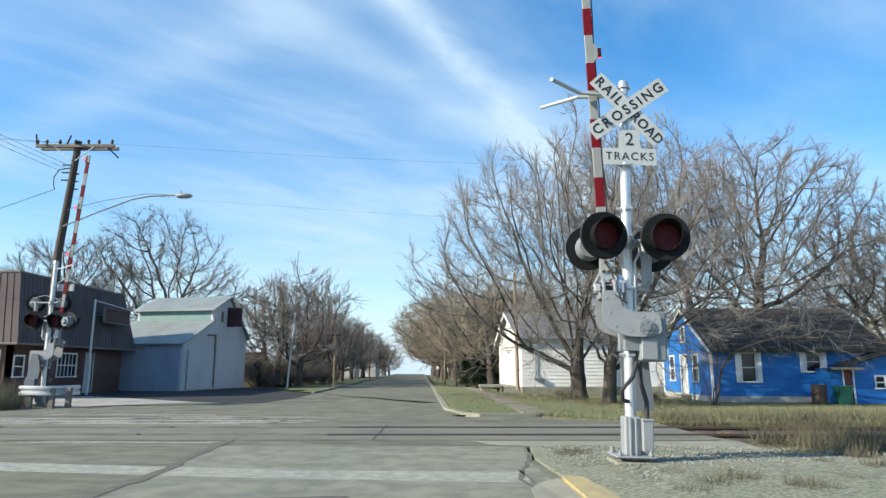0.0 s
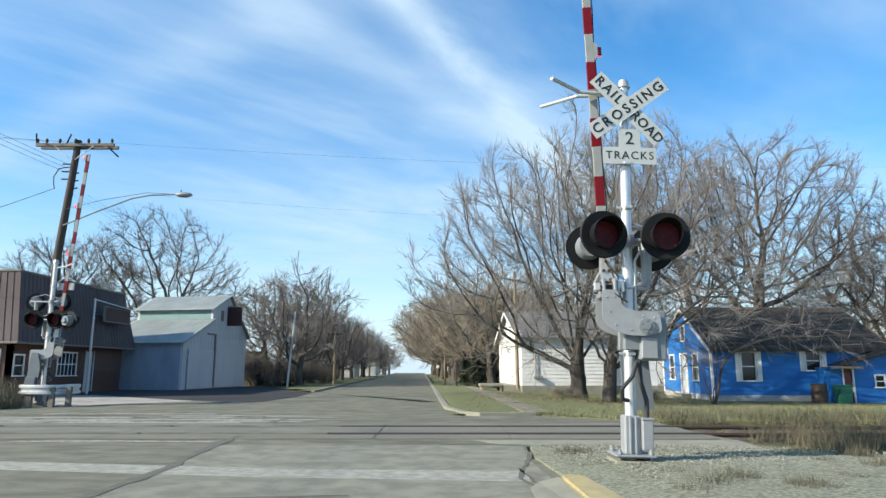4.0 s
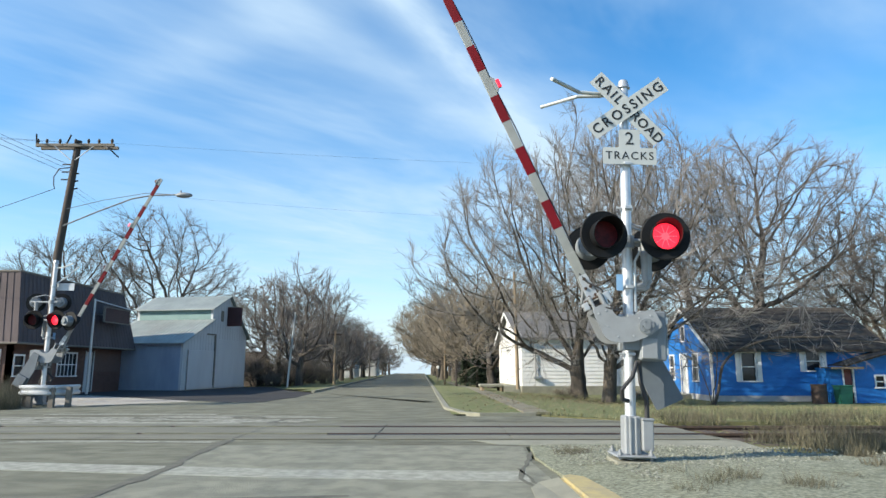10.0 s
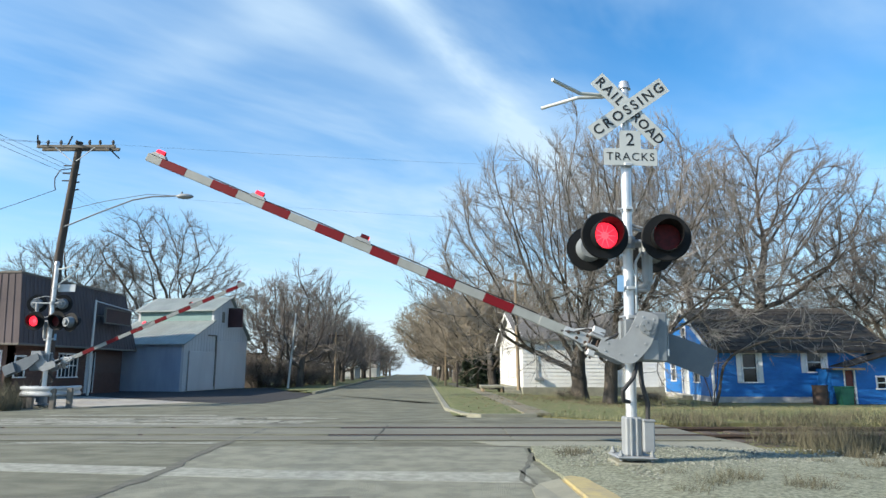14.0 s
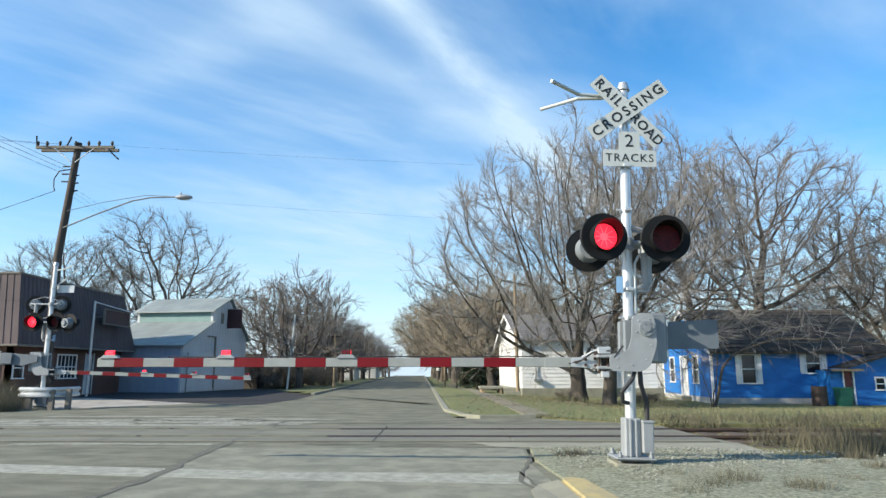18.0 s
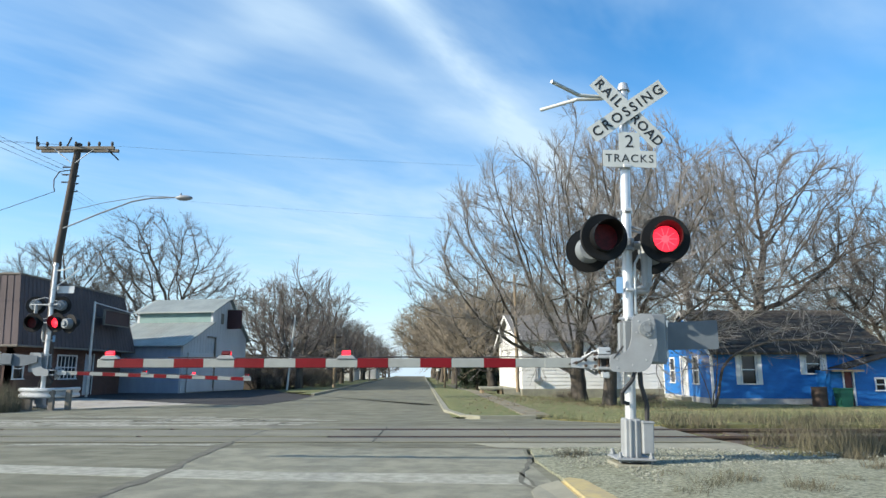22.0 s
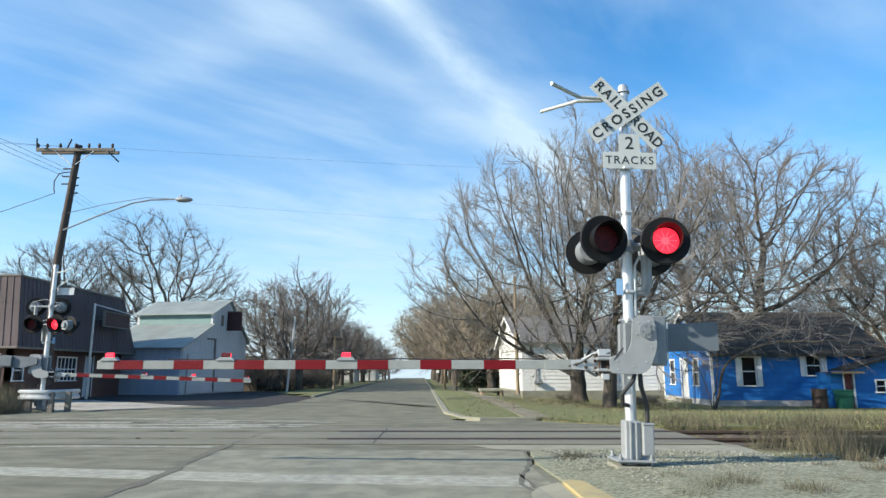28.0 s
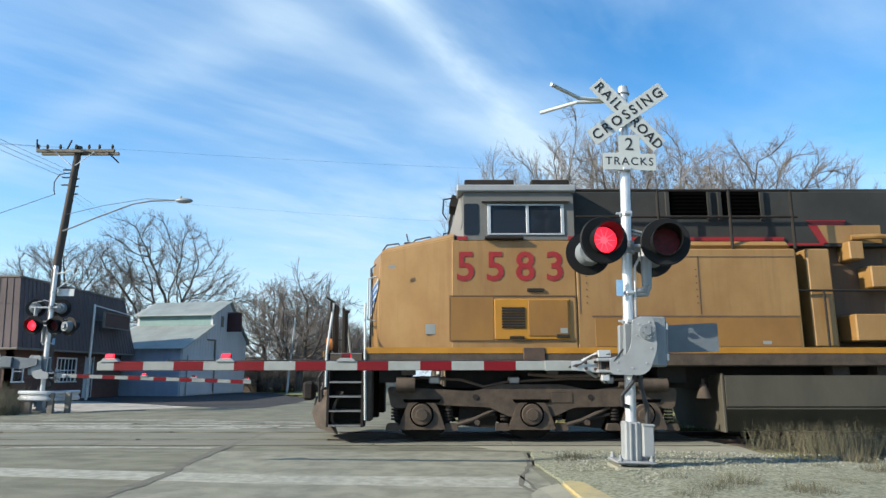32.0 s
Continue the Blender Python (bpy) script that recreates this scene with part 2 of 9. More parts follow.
        white_siding=mat("white_siding", (0.74, 0.74, 0.71), 0.6, color2=(0.62, 0.62, 0.59), scale=1.5, stains=0.35, stain_color=(0.5, 0.48, 0.43)),
        shingle=mat("shingle", (0.07, 0.061, 0.05), 0.95, color2=(0.034, 0.03, 0.026), scale=3, amount=0.9, bump=0.6, bump_scale=25, stains=0.4, stain_color=(0.12, 0.11, 0.09), random_tint=0.2),
        foundation=mat("foundation", (0.42, 0.42, 0.41), 0.9, color2=(0.3, 0.3, 0.29), scale=3, bump=0.4, stains=0.5, stain_color=(0.2, 0.25, 0.33)),
        window_glass=mat("window_glass", (0.02, 0.022, 0.026), 0.06, scale=1, amount=0.2),
        red_door=mat("red_door", (0.18, 0.05, 0.045), 0.6, scale=3),
        green_plastic=mat("green_plastic", (0.02, 0.13, 0.085), 0.5, scale=3, bump=0.1),
        brick=mat("brick", (0.15, 0.078, 0.06), 0.9, color2=(0.1, 0.055, 0.044), scale=3, bump=0.4, random_tint=0.25),
        mortar=mat("mortar", (0.13, 0.08, 0.064), 0.95, color2=(0.09, 0.058, 0.047), scale=8, bump=0.5),
        metal_roof=mat("metal_roof", (0.125, 0.1, 0.1), 0.75, 0.05, color2=(0.085, 0.07, 0.07), scale=1.2, stains=0.35, stain_color=(0.10, 0.085, 0.078), stretch=(1, 1, 0.4)),
        barn_roof=mat("barn_roof", (0.34, 0.375, 0.355), 0.6, 0.15, color2=(0.25, 0.28, 0.265), scale=1.0, stains=0.5, stain_color=(0.36, 0.33, 0.28)),
        barn_wall=mat("barn_wall", (0.52, 0.54, 0.55), 0.6, color2=(0.44, 0.455, 0.47), scale=1.0, stains=0.3, stain_color=(0.5, 0.5, 0.49), stretch=(1, 1, 0.3)),
        # the barn's wall in the store's shadow, its blue shade painted in
        shaded_blue=mat("shaded_blue", (0.31, 0.37, 0.47), 0.7, color2=(0.24, 0.29, 0.38), scale=1.5, stretch=(1, 1, 0.3)),
        # lot asphalt with the store's shadow put into its dark colour
        shaded_lot=mat("shaded_lot", (0.036, 0.037, 0.04), 0.95, color2=(0.055, 0.054, 0.053), scale=0.8, bump=0.3, bump_scale=40, stains=0.3, stain_color=(0.075, 0.07, 0.065)),
        tank_grey=mat("tank_grey", (0.082, 0.073, 0.053), 0.7, color2=(0.051, 0.046, 0.034), scale=1.5, bump=0.2, stains=0.5, stain_color=(0.035, 0.032, 0.026), stretch=(1, 1, 0.4)),
        pale_shingle=mat("pale_shingle", (0.17, 0.165, 0.16), 0.95, color2=(0.11, 0.107, 0.104), scale=3, bump=0.5, bump_scale=25),
        path_concrete=mat("path_concrete", (0.22, 0.2, 0.15), 0.95, color2=(0.14, 0.13, 0.085), scale=3, amount=0.9, bump=0.4, stains=0.6, stain_color=(0.13, 0.13, 0.055)),
        teal=mat("teal", (0.19, 0.30, 0.285), 0.6, color2=(0.15, 0.25, 0.24), scale=2),
        sign_brown=mat("sign_brown", (0.055, 0.015, 0.016), 0.6, color2=(0.038, 0.011, 0.012), scale=2),
        grey_wood=mat("grey_wood", (0.2, 0.18, 0.15), 0.9, scale=4, bump=0.4),
        galvanised=mat("galvanised", (0.55, 0.57, 0.58), 0.45, 0.5, color2=(0.42, 0.44, 0.45), scale=3, stains=0.4, stain_color=(0.33, 0.29, 0.25)),
        ochre=mat("ochre", (0.30, 0.18, 0.066), 0.38, color2=(0.235, 0.127, 0.039), scale=1.3, amount=0.6, bump=0.05, bump_scale=3.0, stains=0.6, stain_color=(0.17, 0.082, 0.03), stretch=(1.1, 1.1, 0.75), streaks=0.4),
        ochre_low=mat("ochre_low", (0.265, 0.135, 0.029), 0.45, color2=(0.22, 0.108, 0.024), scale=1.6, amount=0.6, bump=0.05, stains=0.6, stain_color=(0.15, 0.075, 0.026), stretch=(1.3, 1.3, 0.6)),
        cab_grey=mat("cab_grey", (0.145, 0.143, 0.13), 0.5, color2=(0.105, 0.104, 0.095), scale=1.4, bump=0.05, stains=0.4, stain_color=(0.06, 0.057, 0.05)),
        # brown grime, and on the long hood side also yellow darkened as in shade
        hood_brown=mat("hood_brown", (0.13, 0.082, 0.05), 0.8, color2=(0.075, 0.05, 0.036), scale=1.6, bump=0.1, stains=0.6, stain_color=(0.045, 0.035, 0.028), stretch=(1.5, 1.5, 0.4)),
        # lightless black that stands in for shade in openings and gaps
        shade_black=mat("shade_black", (0.003, 0.003, 0.003), 0.95, scale=4),
        loco_grey=mat("loco_grey", (0.046, 0.047, 0.045), 0.7, color2=(0.028, 0.029, 0.028), scale=1.2, bump=0.05, stains=0.4, stain_color=(0.04, 0.038, 0.036)),
        loco_red=mat("loco_red", (0.27, 0.012, 0.014), 0.55, scale=3, stains=0.3, stain_color=(0.3, 0.08, 0.04)),
        yellow_stripe=mat("yellow_stripe", (0.42, 0.195, 0.014), 0.55, scale=2, stains=0.5, stain_color=(0.25, 0.12, 0.03)),
        loco_dirt=mat("loco_dirt", (0.088, 0.065, 0.046), 0.85, color2=(0.038, 0.029, 0.022), scale=4, bump=0.4, stains=0.5, stain_color=(0.025, 0.021, 0.018)),
        loco_black=mat("loco_black", (0.016, 0.015, 0.014), 0.75, color2=(0.03, 0.025, 0.021), scale=3, bump=0.3),
        loco_glass=mat("loco_glass", (0.018, 0.024, 0.034), 0.07, scale=1, amount=0.2),
        logo_blue=mat("logo_blue", (0.05, 0.16, 0.45), 0.5, scale=4),
        lamp_amber=mat("lamp_amber", (0.7, 0.25, 0.06), 0.4, scale=6),
    )


setup_materials()
for dull in ("shade_black", "loco_black", "loco_grey", "reflective_red", "bark", "limb_bark", "twig", "grey_twig", "brown_twig", "black_enamel", "dark_lens", "loco_glass", "shaded_lot", "asphalt", "shingle", "metal_roof"):
    M[dull].node_tree.nodes["Principled BSDF"].inputs["Specular IOR Level"].default_value = 0.0 if dull == "shade_black" else 0.2


# ---- building blocks ----
def box(bm, x0, x1, y0, y1, z0, z1, bevel=0.0, m=None):
    made = bmesh.ops.create_cube(bm, size=1.0)["verts"]
    for v in made:
        v.co = Vector(((x0 + x1) / 2 + v.co.x * (x1 - x0), (y0 + y1) / 2 + v.co.y * (y1 - y0), (z0 + z1) / 2 + v.co.z * (z1 - z0)))
        if m is not None:
            v.co = m @ v.co
    if bevel:
        edges = list({e for v in made for e in v.link_edges})
        bmesh.ops.bevel(bm, geom=edges, offset=bevel, segments=1, affect="EDGES", profile=0.7)
    return bm


def rod(bm, a, b, r0, r1=None, seg=12, caps=True):
    """A tapered round bar from a to b."""
    a, b = Vector(a), Vector(b)
    r1 = r0 if r1 is None else r1
    way = b - a
    turn = way.to_track_quat("Z", "Y").to_matrix().to_4x4()
    bmesh.ops.create_cone(bm, cap_ends=caps, segments=seg, radius1=r0, radius2=r1, depth=way.length, matrix=Matrix.Translation((a + b) / 2) @ turn)
    return bm


def pipe(bm, points, r, seg=8):
    """A bent tube through points, its joints rounded by balls of the same thickness."""
    points = [Vector(p) for p in points]
    for a, b in zip(points, points[1:]):
        rod(bm, a, b, r, r, seg)
    for p in points[1:-1]:
        bmesh.ops.create_uvsphere(bm, u_segments=seg, v_segments=max(4, seg // 2), radius=r * 1.0, matrix=Matrix.Translation(p))
    return bm


def slab(bm, outline, z0, z1):
    """A flat plate with that outline in x and y."""
    low = [bm.verts.new((x, y, z0)) for x, y in outline]
    high = [bm.verts.new((x, y, z1)) for x, y in outline]
    bm.faces.new(low[::-1])
    bm.faces.new(high)
    for i in range(len(outline)):
        j = (i + 1) % len(outline)
        bm.faces.new((low[i], low[j], high[j], high[i]))
    bmesh.ops.recalc_face_normals(bm, faces=bm.faces)
    return bm


def plate(bm, outline, y0, y1, m=None):
    """A plate with that outline in x and z, from y0 to y1."""
    near = [bm.verts.new((x, y0, z)) for x, z in outline]
    far = [bm.verts.new((x, y1, z)) for x, z in outline]
    faces = [bm.faces.new(near), bm.faces.new(far[::-1])]
    for i in range(len(outline)):
        j = (i + 1) % len(outline)
        faces.append(bm.faces.new((near[j], near[i], far[i], far[j])))
    if m is not None:
        for v in near + far:
            v.co = m @ v.co
    bmesh.ops.recalc_face_normals(bm, faces=bm.faces)
    return bm


def round_outline(outline, r, steps=4):
    """The outline with its corners rounded."""
    out = []
    n = len(outline)
    for i in range(n):
        p, a, b = Vector(outline[i]), Vector(outline[i - 1]), Vector(outline[(i + 1) % n])
        k = min(r, (a - p).length * 0.45, (b - p).length * 0.45)
        p0, p1 = p + (a - p).normalized() * k, p + (b - p).normalized() * k
        for s in range(steps + 1):
            f = s / steps
            q = p0.lerp(p, f).lerp(p.lerp(p1, f), f)
            out.append((q.x, q.y))
    return out


def finish(name, bm, material, smooth=None):
    data = bpy.data.meshes.new(name)
    bm.to_mesh(data)
    bm.free()
    data.materials.append(material)
    if smooth:
        data.polygons.foreach_set("use_smooth", [True] * len(data.polygons))
        data.set_sharp_from_angle(angle=radians(smooth))
    return new(name, data)


def part(name, bm, material, parent, label="", smooth=None):
    ob = finish(name, bm, material, smooth)
    ob.parent = parent
    if label:
        tagged(ob, label)
    return ob


def parts(name, bm, material, parent, label="", smooth=None):
    """Each loose piece of the mesh as a part of its own."""
    left = set(bm.verts)
    while left:
        island, todo = set(), [next(v for v in bm.verts if v in left)]
        while todo:
            v = todo.pop()
            if v in island:
                continue
            island.add(v)
            todo += [e.other_vert(v) for e in v.link_edges]
        left -= island
        one = bmesh.new()
        copy = {v: one.verts.new(v.co) for v in bm.verts if v in island}
        for f in bm.faces:
            if f.verts[0] in island:
                one.faces.new([copy[v] for v in f.verts])
        part(name, one, material, parent, label, smooth)
    bm.free()


def thing(name, label, category, m=None, group="", kind=""):
    ob = new(name)
    ob.empty_display_size = 0.2
    if m is not None:
        ob.matrix_basis = m
    return tagged(ob, label, category, group, kind)


def lettering(name, words, size, depth, material, parent, m, label="", spacing=1.0, bold=0.0):
    """Raised letters, centred, that face -y before m."""
    curve = bpy.data.curves.new(name, "FONT")
    curve.body, curve.size, curve.extrude, curve.align_x, curve.align_y, curve.space_character = words, size, depth, "CENTER", "CENTER", spacing
    curve.offset = bold
    curve.resolution_u = 3
    temp = new(name, curve)
    data = bpy.data.meshes.new_from_object(temp.evaluated_get(bpy.context.evaluated_depsgraph_get()))
    bpy.data.objects.remove(temp)
    data.materials.clear()
    data.materials.append(material)
    data.transform(m @ pose(0, 0, 0, 90))
    ob = new(name, data)
    ob.parent = parent
    return tagged(ob, label) if label else ob


def smooth01(a, b, v):
    f = min(1.0, max(0.0, (v - a) / (b - a)))
    return f * f * (3 - 2 * f)


def ground_z(x, y):
    """The lie of the land: level at the railway, a little lower by the houses, falling away past the crest."""
    z = -0.3 * smooth01(3.0, 8.0, x + 0.25 * max(0, y - 30)) * smooth01(18.5, 25.0, y)
    z -= 0.25 * smooth01(5.0, 7.5, x) * smooth01(2.0, -4.0, y - 8.0)
    far = math.hypot(x, y)
    if far > 150:
        z -= (far - 150) * 0.0098
    return z


# ---- ground, road and railway ----
def even(a, b, n):
    return [a + (b - a) * i / n for i in range(n + 1)]


def sheet(name, xs, ys, material, lift, height=ground_z, inside=None):
    """A sheet over the land through the grid of xs and ys."""
    rows = [(x, y, height(x, y) + lift) for y in ys for x in xs]
    w = len(xs)
    faces = [(j * w + i, j * w + i + 1, (j + 1) * w + i + 1, (j + 1) * w + i) for j in range(len(ys) - 1) for i in range(w - 1)
             if inside is None or inside((xs[i] + xs[i + 1]) / 2, (ys[j] + ys[j + 1]) / 2)]
    data = bpy.data.meshes.new(name)
    data.from_pydata(rows, [], faces)
    data.polygons.foreach_set("use_smooth", [True] * len(faces))
    data.materials.append(material)
    return new(name, data)


def strip(name, left, right, ys, material, z0, z1, steps=1):
    """A road-like strip between two edges x = f(y), with thickness."""
    bm = bmesh.new()
    cols = []
    for y in ys:
        a, b = left(y), right(y)
        g = min(0.0, ground_z(0, y)) if y > 150 else 0.0
        cols.append([bm.verts.new((x, y, z + g)) for x, z in ((a, z0), (a, z1), (b, z1), (b, z0))])
    for p, q in zip(cols, cols[1:]):
        for i in range(3):
            bm.faces.new((p[i], p[i + 1], q[i + 1], q[i]))
    bm.faces.new(cols[0])
    bm.faces.new(cols[-1][::-1])
    bmesh.ops.recalc_face_normals(bm, faces=bm.faces)
    return finish(name, bm, material)


def road_right(y):
    return 0.12 - 0.0336 * (y - 17.2)


def road_left(y):
    return -6.1 - 0.0336 * (y - 25.0)


TRACK_Y = 13.1
RAIL_TOP = 0.035


def ground_and_road():
    far = [160, 200, 260, 340, 450, 600, 900, 1400, 2200, 3200]
    xs = [-v for v in far[::-1]] + even(-140, -30, 22) + even(-29, 30, 59) + even(35, 140, 21) + far
    ys = [-600, -300, -120, -60] + even(-40, 80, 80) + even(85, 155, 14) + [170, 200, 240, 300, 380, 500, 700, 1000, 1500, 2200, 3200]
    tagged(sheet("ground", xs, ys, M["grass_soil"], -0.06), "dry autumn grass and soil around the crossing", "ground", kind="structure")
    # the approach and crossing, wide, with its apron
    outline = [(1.32, -30), (1.32, 7.9), (1.45, 8.15), (1.2, 9.2), (1.3, 10.6), (2.6, 10.75), (4.0, 10.3), (4.85, 9.7), (5.0, 11.3), (4.75, 13.2), (4.3, 15.6), (3.0, 16.5),
               (2.4, 17.15), (0.75, 17.0), (0.35, 17.3), (road_right(24), 24), (road_left(33), 33), (-7.2, 30), (-9.5, 24.2), (-12.0, 21.5), (-16, 19.6), (-45, 19.0), (-45, -30)]
    bm = bmesh.new()
    slab(bm, outline, -0.2, 0.0)
    tagged(finish("road", bm, M["asphalt"]), "worn grey asphalt road over the railway crossing", "road", kind="structure")
    ys2 = even(24, 150, 30) + [170, 200, 250]
    ob = strip("road", lambda y: road_left(max(y, 33)) if y >= 33 else road_left(33) + (33 - y) * 0.62, road_right, [24.0] + even(33, 150, 26) + [170, 200, 250], M["asphalt"], -0.2, 0.0)
    tagged(ob, "long straight asphalt street running to a crest", "road", kind="structure")
    bm = bmesh.new()
    slab(bm, [(-45, 19.0), (-16, 19.6), (-12.0, 21.5), (-9.5, 24.2), (-7.2, 30), (-6.37, 33), (-8.5, 36.5), (-11, 43), (-30, 46), (-45, 46)], -0.2, -0.004)
    tagged(finish("parking_lot", bm, M["pale_gravel"]), "pale gravel parking lot beside the store", "lot", kind="structure")
    # dark sheet over the lot: the shadow before the barn is painted here
    bm = bmesh.new()
    slab(bm, [(-19.2, 30.3), (-15.85, 30.0), (-13.2, 27.9), (-10.4, 25.7), (-7.9, 23.9), (-6.5, 24.0), (-6.15, 28), (-6.37, 33.2), (-8.5, 36.5), (-11, 43), (-19.2, 43)], -0.1, 0.006)
    tagged(finish("parking_lot", bm, M["shaded_lot"]), "asphalt lot in front of the barn, cast shade in its dark colour", "lot", kind="structure")
    # gravel round the mast, a little raised behind its kerb
    bm = bmesh.new()
    ring = [(1.55, -8), (1.55, 5.2), (1.48, 6.4), (1.36, 7.55), (1.3, 8.2), (1.25, 9.2), (1.36, 10.55), (2.6, 10.68), (3.95, 10.22), (4.8, 9.62), (6.2, 9.3), (7.6, 8.0), (7.4, 2), (7.4, -8)]
    top = [bm.verts.new((x, y, 0.03)) for x, y in ring]
    mid = bm.verts.new((2.6, 8.2, 0.09))
    for i in range(len(ring)):
        bm.faces.new((top[i], top[(i + 1) % len(ring)], mid))
    base = [bm.verts.new((x, y, -0.2)) for x, y in ring]
    for i in range(len(ring)):
        j = (i + 1) % len(ring)
        bm.faces.new((top[i], base[i], base[j], top[j]))
    bmesh.ops.recalc_face_normals(bm, faces=bm.faces)
    tagged(finish("gravel_verge", bm, M["gravel"]), "gravel verge with sparse weeds around the signal mast", "verge", kind="structure")
    # the yellow kerb end
    bm = bmesh.new()
    slab(bm, round_outline([(1.24, 7.25), (1.36, 7.36), (1.52, 7.2), (1.60, 6.3), (1.66, 5.0), (1.75, -8.0), (1.42, -8.0), (1.27, 5.6)], 0.05), -0.1, 0.085)
    bmesh.ops.bevel(bm, geom=[e for e in bm.edges if all(v.co.z > 0.08 for v in e.verts)], offset=0.03, segments=2, affect="EDGES")
    tagged(finish("kerb", bm, M["yellow_paint"], 40), "concrete kerb end with worn yellow paint", "kerb", kind="structure")
    bm = bmesh.new()
    lip = [(0.86, -8.0), (0.86, 6.2), (0.9, 6.95), (1.02, 7.28), (1.24, 7.31), (1.26, 5.6), (1.41, -8.0)]
    low = [bm.verts.new((x, y, -0.1)) for x, y in lip]
    high = [bm.verts.new((x, y, 0.012 if i < 4 else 0.058)) for i, (x, y) in enumerate(lip)]
    mid = bm.verts.new((1.16, 5.6, 0.045))
    for i in range(len(lip)):
        j = (i + 1) % len(lip)
        bm.faces.new((low[i], low[j], high[j], high[i]))
        bm.faces.new((high[i], high[j], mid))
    bm.faces.new(low[::-1])
    bmesh.ops.recalc_face_normals(bm, faces=bm.faces)
    tagged(finish("kerb", bm, M["concrete"]), "sloping grey concrete kerb face beside the yellow paint", "kerb", kind="structure")
    # far kerbs, parkway and pavement
    bm = bmesh.new()
    kerb_in = [(2.4, 17.25), (0.95, 17.12), (0.45, 17.6)] + [(road_right(y), y) for y in even(20, 150, 20)]
    kerb_out = [(2.4, 17.4), (1.0, 17.28), (0.62, 17.75)] + [(road_right(y) + 0.16, y) for y in even(20, 150, 20)]
    for (a, b), (c, d) in zip(zip(kerb_in, kerb_in[1:]), zip(kerb_out, kerb_out[1:])):
        slab(bm, [a, c, d, b], -0.1, 0.075)
    tagged(finish("kerb", bm, M["concrete"]), "concrete kerb along the street", "kerb", kind="structure")
    bm = bmesh.new()
    for y0, y1 in zip(even(33, 150, 20), even(33, 150, 20)[1:]):
        slab(bm, [(road_left(y0) - 0.16, y0), (road_left(y0), y0), (road_left(y1), y1), (road_left(y1) - 0.16, y1)], -0.1, 0.10)
    tagged(finish("kerb", bm, M["concrete"]), "concrete kerb along the street's far side", "kerb", kind="structure")
    def lawn_sheet(label, edge, way, reach, ys, keep):
        rows = []
        steps = [0.0, 0.12, 0.3] + [0.3 + reach * (i / 60) ** 1.2 for i in range(1, 61)]
        for y in ys:
            for s in steps:
                x = edge(y) + way * s
                rows.append((x, y, ground_z(x, y) + 0.02 + 0.05 * smooth01(17, 20, y) * smooth01(0, 0.2, s)))
        w = len(steps)
        faces = []
        for j in range(len(ys) - 1):
            for i in range(w - 1):
                q = (j * w + i, j * w + i + 1, (j + 1) * w + i + 1, (j + 1) * w + i)
                if keep(sum(rows[k][0] for k in q) / 4, sum(rows[k][1] for k in q) / 4):
                    faces.append(q if way > 0 else q[::-1])
        data = bpy.data.meshes.new("lawn")
        data.from_pydata(rows, [], faces)
        data.polygons.foreach_set("use_smooth", [True] * len(faces))
        data.materials.append(M["lawn"])
        tagged(new("lawn", data), label, "lawn", kind="structure")

    lawn_sheet("patchy green and straw lawn beside the street", lambda y: road_right(y) + 0.12, 1, 34, even(17.45, 150, 120), lambda x, y: True)
    lawn_sheet("rough grass strip beyond the crossing", lambda y: 2.6 + (17.5 - y) * 1.0, 1, 30, even(15.2, 17.47, 6), lambda x, y: True)
    lawn_sheet("patchy lawn under the street trees", lambda y: road_left(y) - 0.12, -1, 60, even(33.5, 150, 90), lambda x, y: not (x < -8.6 - 0.1 * (y - 34) and y < 46) and not (x < -7.2 and y < 36.5))
    # a pavement along the lawn
    walkway = new("pavement")
    tagged(walkway, "narrow concrete pavement of worn slabs beside the lawn", "pavement", kind="structure")
    bm = bmesh.new()
    slab(bm, [(-0.34, -0.73), (0.34, -0.73), (0.34, 0.73), (-0.34, 0.73)], -0.08, 0.0)
    flag = bpy.data.meshes.new("paving_slab")
    bm.to_mesh(flag)
    bm.free()
    flag.materials.append(M["path_concrete"])
    for i in range(36):
        y = 18.2 + i * 1.5
        ob = new("paving_slab", flag)
        ob.parent = walkway
        x = road_right(y) + 2.35
        ob.matrix_basis = pose(x, y, ground_z(x, y) + 0.078 + 0.008 * math.sin(i * 2.3), 0, 0, 1.9)
    bm = bmesh.new()
    slab(bm, [(0.9, 10.8), (1.32, 10.78), (2.6, 10.9), (4.0, 10.45), (4.86, 9.85), (4.97, 11.4), (0.5, 11.45)], 0.0, 0.005)
    tagged(finish("apron", bm, M["concrete"]), "pale worn concrete apron before the rails", "apron", kind="structure")
    bm = bmesh.new()
    slab(bm, [(-3.45, -8.0), (1.25, -8.0), (1.25, 5.4), (1.2, 6.6), (1.2, 7.6), (1.15, 9.0), (1.25, 10.6), (0.3, 10.72), (-1.3, 10.66), (-2.6, 10.75), (-3.6, 10.7), (-3.5, 9.3), (-3.37, 8.37), (-3.38, 6.57), (-3.45, 4.6)], -0.05, 0.0018)
    tagged(finish("road_lane", bm, M["pale_asphalt"]), "pale worn asphalt lane up to the crossing", "road", kind="structure")
    # stop line, seams and patches
    bm = bmesh.new()
    slab(bm, [(-9.5, 9.45), (-5.7, 8.87), (-1.9, 8.25), (0.98, 8.07), (0.95, 7.36), (-1.85, 7.62), (-5.4, 8.2), (-9.4, 8.8)], 0.0, 0.004)
